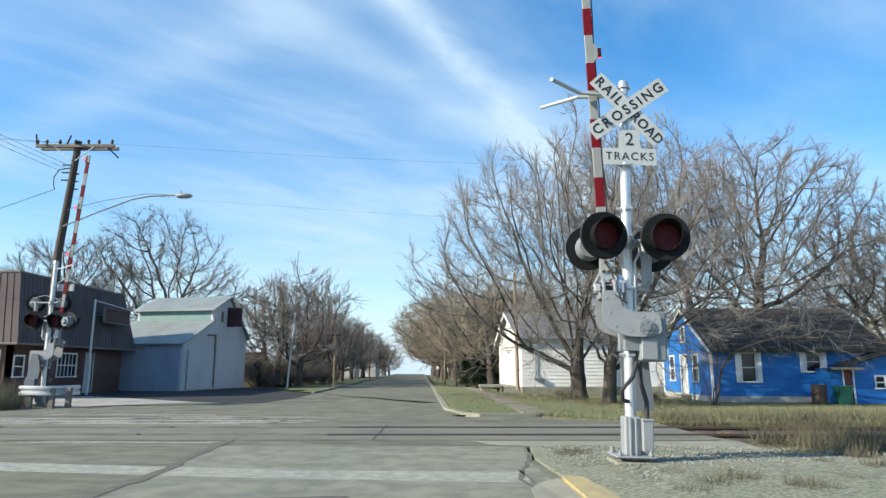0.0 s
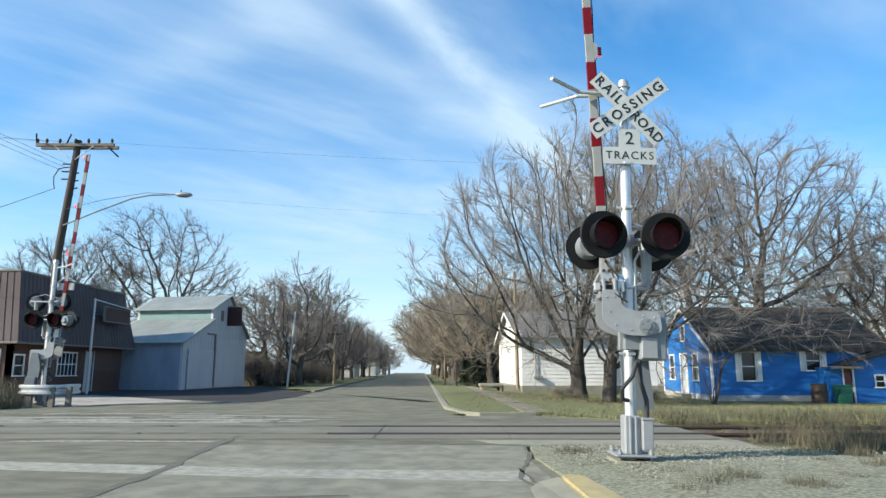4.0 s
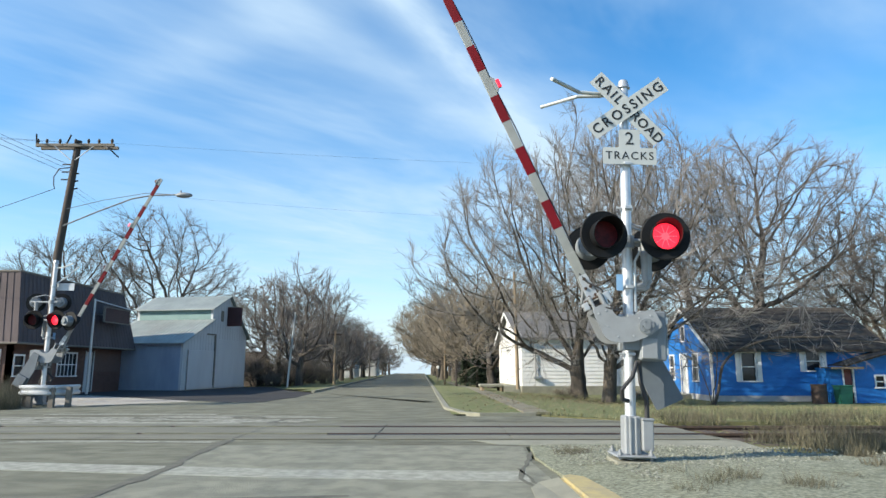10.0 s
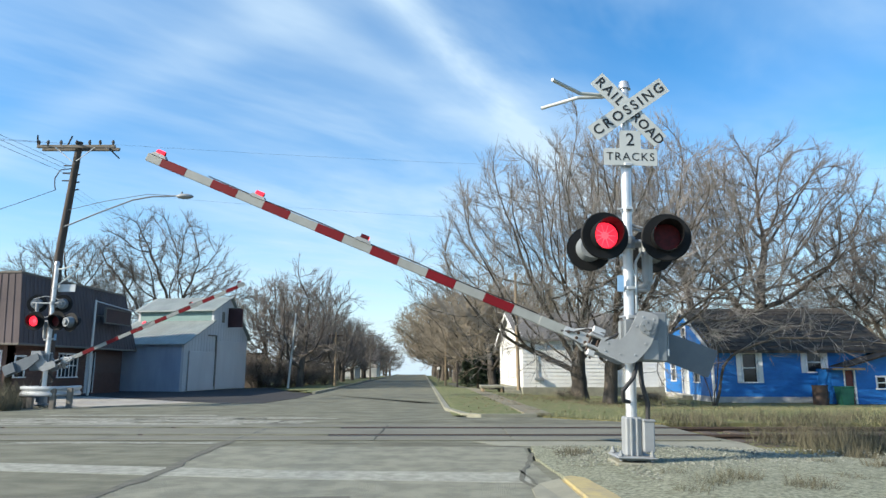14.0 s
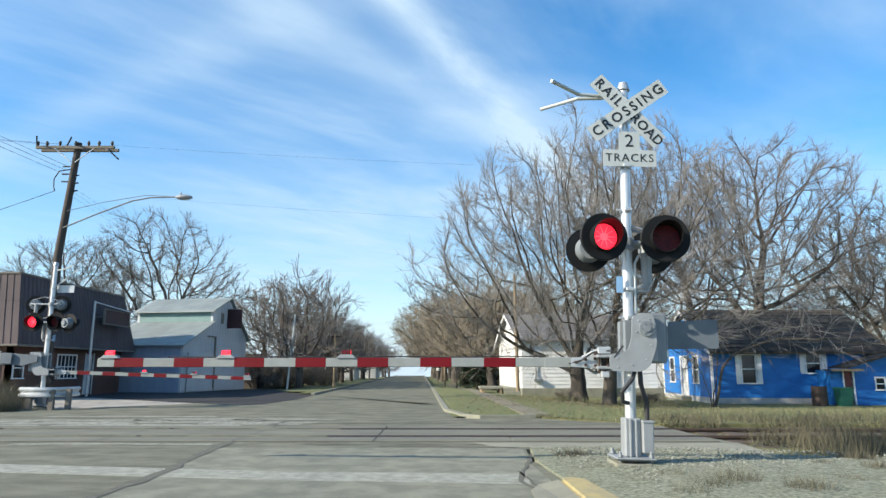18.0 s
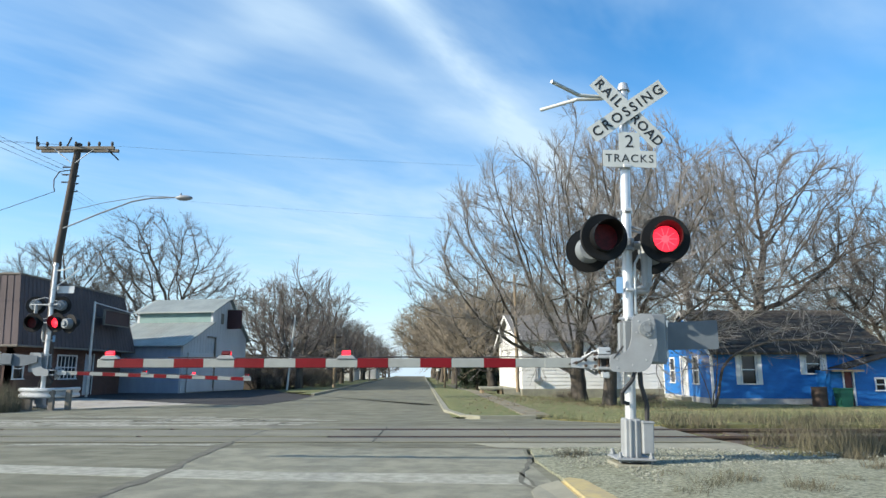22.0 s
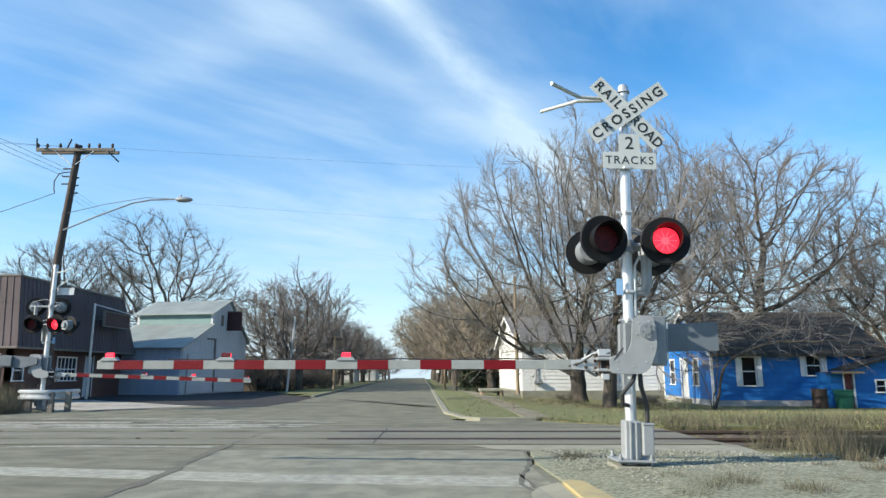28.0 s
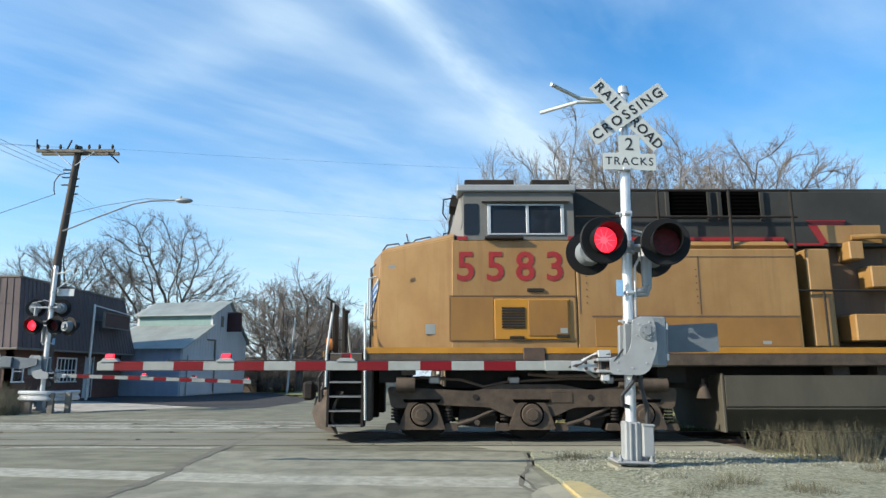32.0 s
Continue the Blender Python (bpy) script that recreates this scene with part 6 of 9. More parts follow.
def wall_with_holes(parent, name, x0, x1, z0, outline_top, holes, material, thick, label=""):
    """A wall in the x-z plane with real openings, built from piers and lintels; outline_top: height at x."""
    bm = bmesh.new()
    xs = sorted({x0, x1, *[h[0] for h in holes], *[h[1] for h in holes]})
    for a, b in zip(xs, xs[1:]):
        cuts = sorted([(h[2], h[3]) for h in holes if h[0] <= a + 1e-6 and h[1] >= b - 1e-6])
        z = z0
        for c0, c1 in cuts:
            if c0 > z + 0.001:
                plate(bm, [(a, z), (b, z), (b, c0), (a, c0)], 0.0, thick)
            z = c1
        mids = [a + (b - a) * i / 4 for i in range(5)]
        plate(bm, [(a, z), (b, z)] + [(m, outline_top(m)) for m in mids[::-1]], 0.0, thick)
    return part(name, bm, material, parent, label)


def window(parent, x0, x1, z0, z1, m, frame_m, shutters=0.0, rows=2):
    """A sash window set in its opening, facing -y before m."""
    bm = bmesh.new()
    f = 0.055
    for a in ((x0 - f, x1 + f, z1, z1 + f * 1.3), (x0 - f, x0, z0, z1), (x1, x1 + f, z0, z1)):
        box(bm, a[0], a[1], -0.045, 0.06, a[2], a[3])
    for k in range(1, rows):
        z = z0 + (z1 - z0) * k / rows
        box(bm, x0, x1, 0.0, 0.04, z - 0.022, z + 0.022)
    win = part("window", bm, M["white_trim"], parent, "white sash window frame")
    win.matrix_basis = m
    bm = bmesh.new()
    box(bm, x0 - f - 0.03, x1 + f + 0.03, -0.09, 0.05, z0 - 0.05, z0)
    part("sill", bm, M["white_trim"], win)
    for k in range(rows):
        za, zb = z0 + (z1 - z0) * k / rows, z0 + (z1 - z0) * (k + 1) / rows
        bm = bmesh.new()
        box(bm, x0, x1, 0.03, 0.038, za, zb)
        part("pane", bm, M["window_glass"], win)
    if shutters:
        for a in (x0 - f - shutters - 0.02, x1 + f + 0.02):
            bm = bmesh.new()
            box(bm, a, a + shutters, -0.05, -0.022, z0 - 0.05, z1 + 0.06, 0.004)
            for k in range(6):
                z = z0 + (z1 - z0) * (k + 0.5) / 6
                box(bm, a + 0.02, a + shutters - 0.02, -0.058, -0.05, z - 0.05, z + 0.03)
            part("shutter", bm, M["white_trim"], win, "white louvred shutter")
    return win


def gable_roof(parent, x0, x1, y0, y1, eave, ridge, over, material, name="roof", thick=0.1, label=""):
    """Two sloping slabs with the ridge along x."""
    ym = (y0 + y1) / 2
    slope = (ridge - eave) / (ym - y0)
    for s in (-1, 1):
        bm = bmesh.new()
        ya = y0 - over if s < 0 else y1 + over
        za = eave - slope * over
        prof = [(ya, za), (ym, ridge), (ym, ridge + thick), (ya, za + thick)]
        a = [bm.verts.new((x0 - over, y, z)) for y, z in prof]
        b = [bm.verts.new((x1 + over, y, z)) for y, z in prof]
        bm.faces.new(a)
        bm.faces.new(b[::-1])
        for i in range(4):
            bm.faces.new((a[i], a[(i + 1) % 4], b[(i + 1) % 4], b[i]))
        bmesh.ops.recalc_face_normals(bm, faces=bm.faces)
        slab_ob = part(name, bm, material, parent, label)
        # courses that overlap
        n = 12
        length = math.hypot(ym - ya, ridge - za)
        for k in range(n):
            bm = bmesh.new()
            f0, f1 = k / n, (k + 1.08) / n
            f1 = min(1.0, f1)
            qa = (ya + (ym - ya) * f0, za + (ridge - za) * f0 + thick + 0.022)
            qb = (ya + (ym - ya) * f1, za + (ridge - za) * f1 + thick + 0.004)
            qc = (ya + (ym - ya) * f0, za + (ridge - za) * f0 + thick)
            v = [bm.verts.new((x, *q)) for q in (qa, qb, qc) for x in (x0 - over - 0.01, x1 + over + 0.01)]
            bm.faces.new((v[0], v[1], v[3], v[2]))
            bm.faces.new((v[4], v[5], v[1], v[0]))
            bmesh.ops.recalc_face_normals(bm, faces=bm.faces)
            part("roof_course", bm, material, slab_ob)


def blue_house():
    gx, gy = 11.85, 29.2
    z = -0.32
    house = thing("blue_house", "small bright blue house with white trim and a dark shingle roof", "house", pose(gx, gy, z, 0, 0, -2.0))
    L, D, eave, ridge = 7.4, 7.0, 2.42, 4.40
    holes = [(1.32, 1.90, 0.98, 2.18), (4.12, 4.72, 1.42, 2.24)]
    front = wall_with_holes(house, "wall", 0, L, 0.0, lambda x: eave, holes, M["blue_siding"], 0.15, "bright blue siding wall")
    siding("board", front, L, 0.35, (eave, lambda q: 0.0, lambda q: L), M["blue_siding"], 0.19, 0.022, holes)
    for h in holes:
        window(house, *h, pose(0, 0, 0), None, 0.2)
    # the gable end faces -x
    turn = pose(0, D, 0, 0, 0, -90)
    gholes = [(D - 2.3, D - 1.6, 0.95, 2.15), (D - 4.05, D - 3.15, 0.3, 2.15), (D - 5.8, D - 5.1, 0.95, 2.15), (3.2, 3.75, 2.85, 3.55)]

    def gtop(x):
        return eave + (ridge - eave) * (1 - abs(x - D / 2) / (D / 2))

    gable = wall_with_holes(house, "gable_wall", 0, D, 0.0, gtop, gholes, M["blue_siding"], 0.15, "blue gable wall")
    gable.matrix_basis = turn
    siding("board", gable, D, 0.35, (ridge, lambda q: 0.0 if q < eave else (q - eave) / (ridge - eave) * D / 2, lambda q: D if q < eave else D - (q - eave) / (ridge - eave) * D / 2), M["blue_siding"], 0.19, 0.022, gholes)
    for h in (gholes[0], gholes[2], gholes[3]):
        window(house, *h, turn, None, 0.0)
    bm = bmesh.new()
    h = gholes[1]
    box(bm, h[0], h[1], 0.02, 0.07, h[2], h[3], 0.01)
    box(bm, h[0] + 0.15, h[1] - 0.15, -0.0, 0.02, h[2] + 0.2, h[2] + 0.8, 0.01)
    door = part("door", bm, M["white_trim"], house, "white panelled front door")
    door.matrix_basis = turn
    bm = bmesh.new()
    for a in ((h[0] - 0.08, h[0], h[2], h[3] + 0.1), (h[1], h[1] + 0.08, h[2], h[3] + 0.1), (h[0], h[1], h[3], h[3] + 0.1)):
        box(bm, a[0], a[1], -0.05, 0.05, a[2], a[3])
    frame_ob = part("door_frame", bm, M["white_trim"], house, "white door frame")
    frame_ob.matrix_basis = turn
    for x in (0.0, D):
        bm = bmesh.new()
        box(bm, x - 0.06, x + 0.06, -0.04, 0.05, 0.3, eave)
        corner = part("corner_board", bm, M["white_trim"], house)
        corner.matrix_basis = turn
    bm = bmesh.new()
    for s in (-1, 1):
        a, b = Vector((D / 2 + s * (D / 2 + 0.35), -0.15, eave - 0.2)), Vector((D / 2, -0.15, ridge))
        pts = [(a.x, a.z - 0.08), (b.x, b.z - 0.08), (b.x, b.z + 0.10), (a.x, a.z + 0.10)]
        plate(bm, pts, -0.185, -0.155)
    rake = part("rake_board", bm, M["white_trim"], house, "white rake boards")
    rake.matrix_basis = turn
    for a in ((L, 0.0, 90), (L, D, 180)):
        bm = bmesh.new()
        if a[2] == 90:
            plate(bm, [(0, 0), (D, 0), (D, eave), (D / 2, ridge), (0, eave)], 0.0, 0.15)
        else:
            plate(bm, [(0, 0), (L, 0), (L, eave), (0, eave)], 0.0, 0.15)
        w = part("wall", bm, M["blue_siding"], house)
        w.matrix_basis = pose(a[0], a[1], 0, 0, 0, a[2])
    bm = bmesh.new()
    box(bm, -0.03, L + 0.03, -0.03, D + 0.03, -0.3, 0.34, 0.01)
    part("foundation", bm, M["foundation"], house, "pale painted foundation")
    gable_roof(house, 0.2, L, 0, D, eave, ridge, 0.35, M["shingle"], label="dark weathered shingle roof slope")
    bm = bmesh.new()
    for k in range(3):
        box(bm, -1.1 + k * 0.3, -0.04, D - 4.3, D - 2.9, -0.1, 0.02 + k * 0.13)
    part("step", bm, M["concrete"], house, "concrete door steps")

    shed = thing("blue_shed", "blue lean-to shed with a small shingle roof beside the house", "shed", pose(16.4, 27.9, -0.33, 0, 0, -2))
    holes = [(0.45, 0.8, 0.0, 1.5), (1.75, 2.1, 0.75, 1.2)]
    w = wall_with_holes(shed, "wall", -0.1, 4.2, 0.0, lambda x: 1.62 + 0.54 * max(0.0, 1 - abs(x - 2.4) / 1.8), holes[1:] + holes[:1], M["blue_siding"], 0.12, "blue shed wall")
    siding("board", w, 4.2, 0.0, (1.55, lambda q: -0.1, lambda q: 4.2), M["blue_siding"], 0.19, 0.02, holes)
    window(shed, *holes[1], pose(0, 0, 0), None, 0.0)
    bm = bmesh.new()
    box(bm, 0.47, 0.78, 0.03, 0.07, 0.02, 1.48, 0.008)
    part("door", bm, M["red_door"], shed, "dark red plank door")
    bm = bmesh.new()
    box(bm, 0.39, 0.45, -0.04, 0.05, 0, 1.55)
    box(bm, 0.80, 0.87, -0.04, 0.05, 0, 1.55)
    part("door_frame", bm, M["white_trim"], shed)
    for x in (-0.1, 4.08):
        bm = bmesh.new()
        box(bm, x, x + 0.12, 0.12, 1.4, 0, 1.55)
        part("wall", bm, M["blue_siding"], shed)
    for s in (-1, 1):
        bm = bmesh.new()
        plate(bm, [(2.4, 2.17), (2.4 + s * 1.95, 1.60), (2.4 + s * 1.95, 1.67), (2.4, 2.25)], -0.3, 1.35)
        part("roof", bm, M["shingle"], shed, "small dark shingle roof slope")
    bm = bmesh.new()
    slab(bm, [(-0.3, -0.55), (0.98, -0.55), (0.98, 0.3), (-0.3, 0.3)], 1.53, 1.57)
    part("porch_roof", bm, M["shingle"], shed, "little flat roof over the shed door")
    bm = bmesh.new()
    box(bm, -0.32, 1.0, -0.58, -0.551, 1.50, 1.59, 0.004)
    part("fascia", bm, M["pale_pole"], shed, "tan porch edge board")
    barrel = thing("burn_barrel", "rusty brown steel barrel standing by the blue house", "barrel", pose(15.45, 27.35, -0.33))
    bm = bmesh.new()
    rod(bm, (0, 0, 0), (0, 0, 0.88), 0.29, 0.29, 18, False)
    bmesh.ops.solidify(bm, geom=bm.faces[:], thickness=0.01)
    part("shell", bm, M["rust_steel"], barrel, smooth=40)
    for z in (0.02, 0.3, 0.59, 0.87):
        bm = bmesh.new()
        rod(bm, (0, 0, z - 0.015), (0, 0, z + 0.015), 0.305, 0.305, 18, False)
        part("hoop", bm, M["rust_steel"], barrel)
    bin_ob = thing("wheelie_bin", "dark green plastic refuse bin beside the shed", "bin", pose(16.35, 27.2, -0.36))
    bm = bmesh.new()
    made = bmesh.ops.create_cone(bm, cap_ends=True, segments=4, radius1=0.30, radius2=0.37, depth=0.75, matrix=pose(0, 0, 0.45, 0, 0, 45))
    part("body", bm, M["green_plastic"], bin_ob)
    bm = bmesh.new()
    box(bm, -0.29, 0.29, -0.3, 0.3, 0.825, 0.875, 0.02)
    part("lid", bm, M["green_plastic"], bin_ob)
    for x in (-0.25, 0.25):
        bm = bmesh.new()
        rod(bm, (x - 0.03, 0.2, 0.09), (x + 0.03, 0.2, 0.09), 0.09)
        part("wheel", bm, M["cable_black"], bin_ob)


def white_house():
    house = thing("white_house", "white clapboard house with a pale gable end", "house", pose(4.3, 36.0, -0.2, 0, 0, 3.4))
    L, D, eave, ridge = 9.2, 8.4, 3.05, 4.7
    front = wall_with_holes(house, "wall", 0, L, 0.0, lambda x: eave, [], M["white_siding"], 0.15, "white clapboard wall")
    siding("board", front, L, 0.45, (eave, lambda q: 0.0, lambda q: L), M["white_siding"], 0.2, 0.028)
    turn = pose(0, D, 0, 0, 0, -90)

    def gtop(x):
        return eave + (ridge - eave) * (1 - abs(x - D / 2) / (D / 2))

    gholes = [(3.4, 4.2, 0.55, 2.45)]
    gable = wall_with_holes(house, "gable_wall", 0, D, 0.0, gtop, gholes, M["white_siding"], 0.15, "sunlit white gable wall")
    gable.matrix_basis = turn
    siding("board", gable, D, 0.45, (ridge, lambda q: 0.0 if q < eave else (q - eave) / (ridge - eave) * D / 2, lambda q: D if q < eave else D - (q - eave) / (ridge - eave) * D / 2), M["white_siding"], 0.2, 0.02, gholes)
    bm = bmesh.new()
    box(bm, 3.42, 4.18, 0.02, 0.07, 0.56, 2.44, 0.01)
    door = part("door", bm, M["white_trim"], house, "white house door")
    door.matrix_basis = turn
    for a in ((L, 0.0, 90, D), (L, D, 180, L)):
        bm = bmesh.new()
        if a[2] == 90:
            plate(bm, [(0, 0), (D, 0), (D, eave), (D / 2, ridge), (0, eave)], 0.0, 0.15)
        else:
            plate(bm, [(0, 0), (L, 0), (L, eave), (0, eave)], 0.0, 0.15)
        w = part("wall", bm, M["white_siding"], house)
        w.matrix_basis = pose(a[0], a[1], 0, 0, 0, a[2])
    bm = bmesh.new()
    box(bm, -0.03, L + 0.03, -0.035, D + 0.03, -0.4, 0.44, 0.01)
    part("foundation", bm, M["concrete"], house, "buff concrete foundation")
    gable_roof(house, 0, L, 0, D, eave, ridge, 0.3, M["pale_shingle"], label="pale grey shingle roof slope")
    bm = bmesh.new()
    box(bm, -0.36, -0.33, -0.3, 0.2, eave - 0.35, eave + 0.02)
    for s in (-1, 1):
        pts = [(D / 2 + s * (D / 2 + 0.3), eave - 0.2), (D / 2, ridge - 0.06), (D / 2, ridge + 0.11), (D / 2 + s * (D / 2 + 0.3), eave - 0.03)]
        plate(bm, pts, -0.33, -0.30, turn)
    part("rake_board", bm, M["white_trim"], house, "white rake boards")
    bm = bmesh.new()
    pipe(bm, [(0.75, -0.08, 0.95), (0.75, -0.08, 2.4)], 0.03)
    box(bm, 0.62, 1.1, -0.25, -0.04, 0.82, 0.95, 0.01)
    part("downpipe", bm, M["grey_paint"], house, "grey downpipe and meter")
    # the little porch by the gable
    porch = thing("porch", "low concrete porch with steps beside the white house", "porch", pose(2.6, 34.6, -0.12))
    bm = bmesh.new()
    box(bm, -0.7, 0.45, -0.6, 1.2, 0.38, 0.5, 0.015)
    part("deck", bm, M["concrete"], porch)
    for x in (-0.62, 0.3):
        bm = bmesh.new()
        box(bm, x, x + 0.12, -0.55, 1.15, -0.1, 0.38)
        part("support", bm, M["pale_pole"], porch)
    for k in range(3):
        bm = bmesh.new()
        box(bm, 0.5 + k * 0.0, 1.35, -0.6 - 0.28 * k, 1.1, -0.1, 0.42 - k * 0.15, 0.01)
        part("step", bm, M["concrete"], porch)


def barn():
    # local x runs along the gable front, away from the camera's side; the front faces -y
    house = thing("barn", "white metal-roofed barn with a lean-to and sliding doors", "barn", pose(-14.25, 36.1, 0, 0, 0, 79.0))
    W, L = 7.05, 4.9
    o = [(0, 0), (W, 0), (W, 3.2), (4.63, 5.56), (2.86, 4.70), (2.86, 4.0), (0.0, 2.63)]
    bm = bmesh.new()
    plate(bm, o, 0.0, 0.15)
    part("gable_wall", bm, M["barn_wall"], house, "white gable front")
    bm = bmesh.new()
    for k in range(23):
        x = 0.15 + k * 0.3
        zt = 2.63 + x * 0.479 if x < 2.86 else (4.70 + (x - 2.86) * 0.486 if x < 4.63 else 5.56 - (x - 4.63) * 0.975)
        box(bm, x - 0.012, x + 0.012, -0.012, 0.0, 0.05, zt - 0.06)
    part("siding_rib", bm, M["barn_wall"], house)
    for x0, x1, zt in ((0.35, 3.1, 2.2), (3.2, 6.7, 2.9)):
        bm = bmesh.new()
        box(bm, x0, x1, -0.07, -0.02, 0.05, zt, 0.01)
        d = part("sliding_door", bm, M["barn_wall"], house, "white sliding barn door")
        bm = bmesh.new()
        box(bm, x0, x0 + 0.06, -0.085, -0.07, 0.05, zt)
        part("door_edge", bm, M["grey_wood"], d)
    bm = bmesh.new()
    box(bm, 2.3, 3.2, -0.11, -0.03, 3.12, 3.2)
    part("door_track", bm, M["grey_wood"], house, "weathered door track")
    bm = bmesh.new()
    box(bm, 3.12, 3.2, -0.10, -0.03, 0.2, 3.12)
    part("door_post", bm, M["grey_wood"], house, "weathered door post")
    bm = bmesh.new()
    box(bm, 3.75, 4.05, -0.03, -0.0, 4.0, 4.65)
    part("loft_vent", bm, M["grey_wood"], house, "small grey loft vent")
    bm = bmesh.new()
    box(bm, 4.5, 4.62, -0.95, 0.1, 3.75, 4.9, 0.02)
    sign = part("hanging_sign", bm, M["sign_brown"], house, "dark brown blank hanging sign")
    bm = bmesh.new()
    box(bm, 4.47, 4.65, -1.0, 0.0, 4.9, 4.95)
    part("sign_arm", bm, M["grey_wood"], sign)
    # walls behind
    # the lean-to wall's blue is painted shade, the others keep their own colour
    for x0, x1, z1, name, material in ((0.0, 0.15, 2.63, "lean_to_wall", "shaded_blue"), (2.86, 3.0, 4.70, "clerestory_wall", "teal"), (W - 0.15, W, 3.2, "wall", "barn_wall")):
        bm = bmesh.new()
        box(bm, x0, x1, 0.152, L, 0, z1)
        part(name, bm, M[material], house, "teal upper wall" if name[0] == "c" else "lean-to wall with shade put into its blue-grey colour" if name[0] == "l" else "white metal wall")
    bm = bmesh.new()
    plate(bm, o, L, L + 0.15)
    part("back_wall", bm, M["barn_wall"], house)
    for (xa, za), (xb, zb), label in (((-0.25, 2.52), (2.9, 4.03), "ribbed metal lean-to roof"), ((2.62, 4.62), (4.66, 5.6), "ribbed metal roof slope"), ((4.63, 5.6), (W + 0.2, 3.04), "ribbed metal roof slope")):
        bm = bmesh.new()
        plate(bm, [(xa, za), (xb, zb), (xb, zb + 0.05), (xa, za + 0.05)], -0.2, L + 0.3)
        roof = part("roof", bm, M["barn_roof"], house, label)
        bm = bmesh.new()
        for k in range(21):
            y = -0.15 + k * 0.25
            plate(bm, [(xa, za + 0.05), (xb, zb + 0.05), (xb, zb + 0.075), (xa, za + 0.075)], y, y + 0.03)
        part("roof_rib", bm, M["barn_roof"], roof)


def store():
    shop = thing("store", "brown brick store with a flared ribbed metal mansard roof", "store", pose(-17.5, 26.76, 0))
    L, W = 9.1, 14.0
    # brick walls: the long one faces +x, the short one faces -y
    holes = [(0.15, 0.75, 0.9, 1.7), (3.2, 4.7, 0.86, 1.87), (5.55, 6.25, 0.05, 2.0)]
    long_wall = wall_with_holes(shop, "wall", 0, L, 0, lambda x: 2.4, holes, M["mortar"], 0.25, "brown brick wall in shade")
    long_wall.matrix_basis = pose(0, 0, 0, 0, 0, 90)
    fholes = [(W - 1.9, W - 0.5, 0.7, 1.9), (W - 4.6, W - 3.6, 0.05, 2.1)]
    front = wall_with_holes(shop, "wall", 0, W, 0, lambda x: 2.4, fholes, M["mortar"], 0.25, "brown brick front wall")
    front.matrix_basis = pose(-W, 0, 0)
    bm = bmesh.new()
    box(bm, -0.105, 0.105, -0.014, 0.0, -0.032, 0.032)
    one = bpy.data.meshes.new("brick")
    bm.to_mesh(one)
    bm.free()
    one.materials.append(M["brick"])
    count = 0
    for k in range(12):
        for i in range(24):
            x = 0.13 + i * 0.225 + (0.11 if k % 2 else 0)
            z = 1.05 + k * 0.078
            if any(h[0] - 0.12 < x < h[1] + 0.12 and h[2] - 0.05 < z < h[3] + 0.05 for h in holes):
                continue
            b = new("brick", one)
            b.parent = long_wall
            b.location = (x, 0, z)
    bm = bmesh.new()
    for k in range(30):
        if 13 <= k < 25:
            continue
        for i in range(45):
            x = 0.13 + i * 0.225 + (0.11 if k % 2 else 0)
            z = 0.04 + k * 0.078
            if x > L - 0.12 or any(h[0] - 0.12 < x < h[1] + 0.12 and h[2] - 0.05 < z < h[3] + 0.05 for h in holes):
                continue
            box(bm, x - 0.105, x + 0.105, -0.014, 0.0, z - 0.032, z + 0.032)
    rest = part("brickwork", bm, M["brick"], long_wall, "courses of brown brick")
    tagged(rest, kind="stuff")
    win = window(shop, *holes[1], pose(0, 0, 0, 0, 0, 90), None, 0.0, 2)
    bm = bmesh.new()
    for k in range(4):
        x = holes[1][0] + 0.3 * (k + 1)
        box(bm, x - 0.02, x + 0.02, -0.02, 0.0, 0.86, 1.87)
    part("window_bar", bm, M["white_trim"], win)
    window(shop, *holes[0], pose(0, 0, 0, 0, 0, 90), None, 0.0, 2)
    bm = bmesh.new()
    box(bm, 5.57, 6.23, 0.04, 0.1, 0.05, 1.98, 0.01)
    box(bm, 5.49, 5.55, -0.03, 0.06, 0.05, 2.04)
    box(bm, 6.25, 6.31, -0.03, 0.06, 0.05, 2.04)
    door = part("door", bm, M["barn_wall"], shop, "pale grey side door")
    door.matrix_basis = pose(0, 0, 0, 0, 0, 90)
    window(shop, *fholes[0], pose(-W, 0, 0), None, 0.0, 2)
    bm = bmesh.new()
    box(bm, -W, -0.05, 0.1, L - 0.05, 2.2, 2.33)
    part("ceiling_slab", bm, M["grey_wood"], shop)
    for a in ((-W, 0.25, -W + 0.25, L), (-W, L - 0.25, -0.25, L)):
        bm = bmesh.new()
        box(bm, a[0], a[2], a[1], a[3], 0, 2.4)
        part("wall", bm, M["mortar"], shop)
    # mansard: flares out at its foot
    z0, z1, out, back = 2.2, 5.19, 0.49, 0.09
    ring0 = [(out, -out), (out, L + out), (-W - out, L + out), (-W - out, -out)]
    ring1 = [(-back, back), (-back, L - back), (-W + back, L - back), (-W + back, back)]
    names = ["mansard_side", "mansard_back", "mansard_side", "mansard_front"]
    for i in range(4):
        j = (i + 1) % 4
        bm = bmesh.new()
        q = [Vector((*ring0[i], z0)), Vector((*ring0[j], z0)), Vector((*ring1[j], z1)), Vector((*ring1[i], z1))]
        nrm = (q[1] - q[0]).cross(q[3] - q[0]).normalized()
        inner = [v - nrm * 0.06 for v in q]
        a, b = [bm.verts.new(v) for v in q], [bm.verts.new(v) for v in inner]
        bm.faces.new(a)
        bm.faces.new(b[::-1])
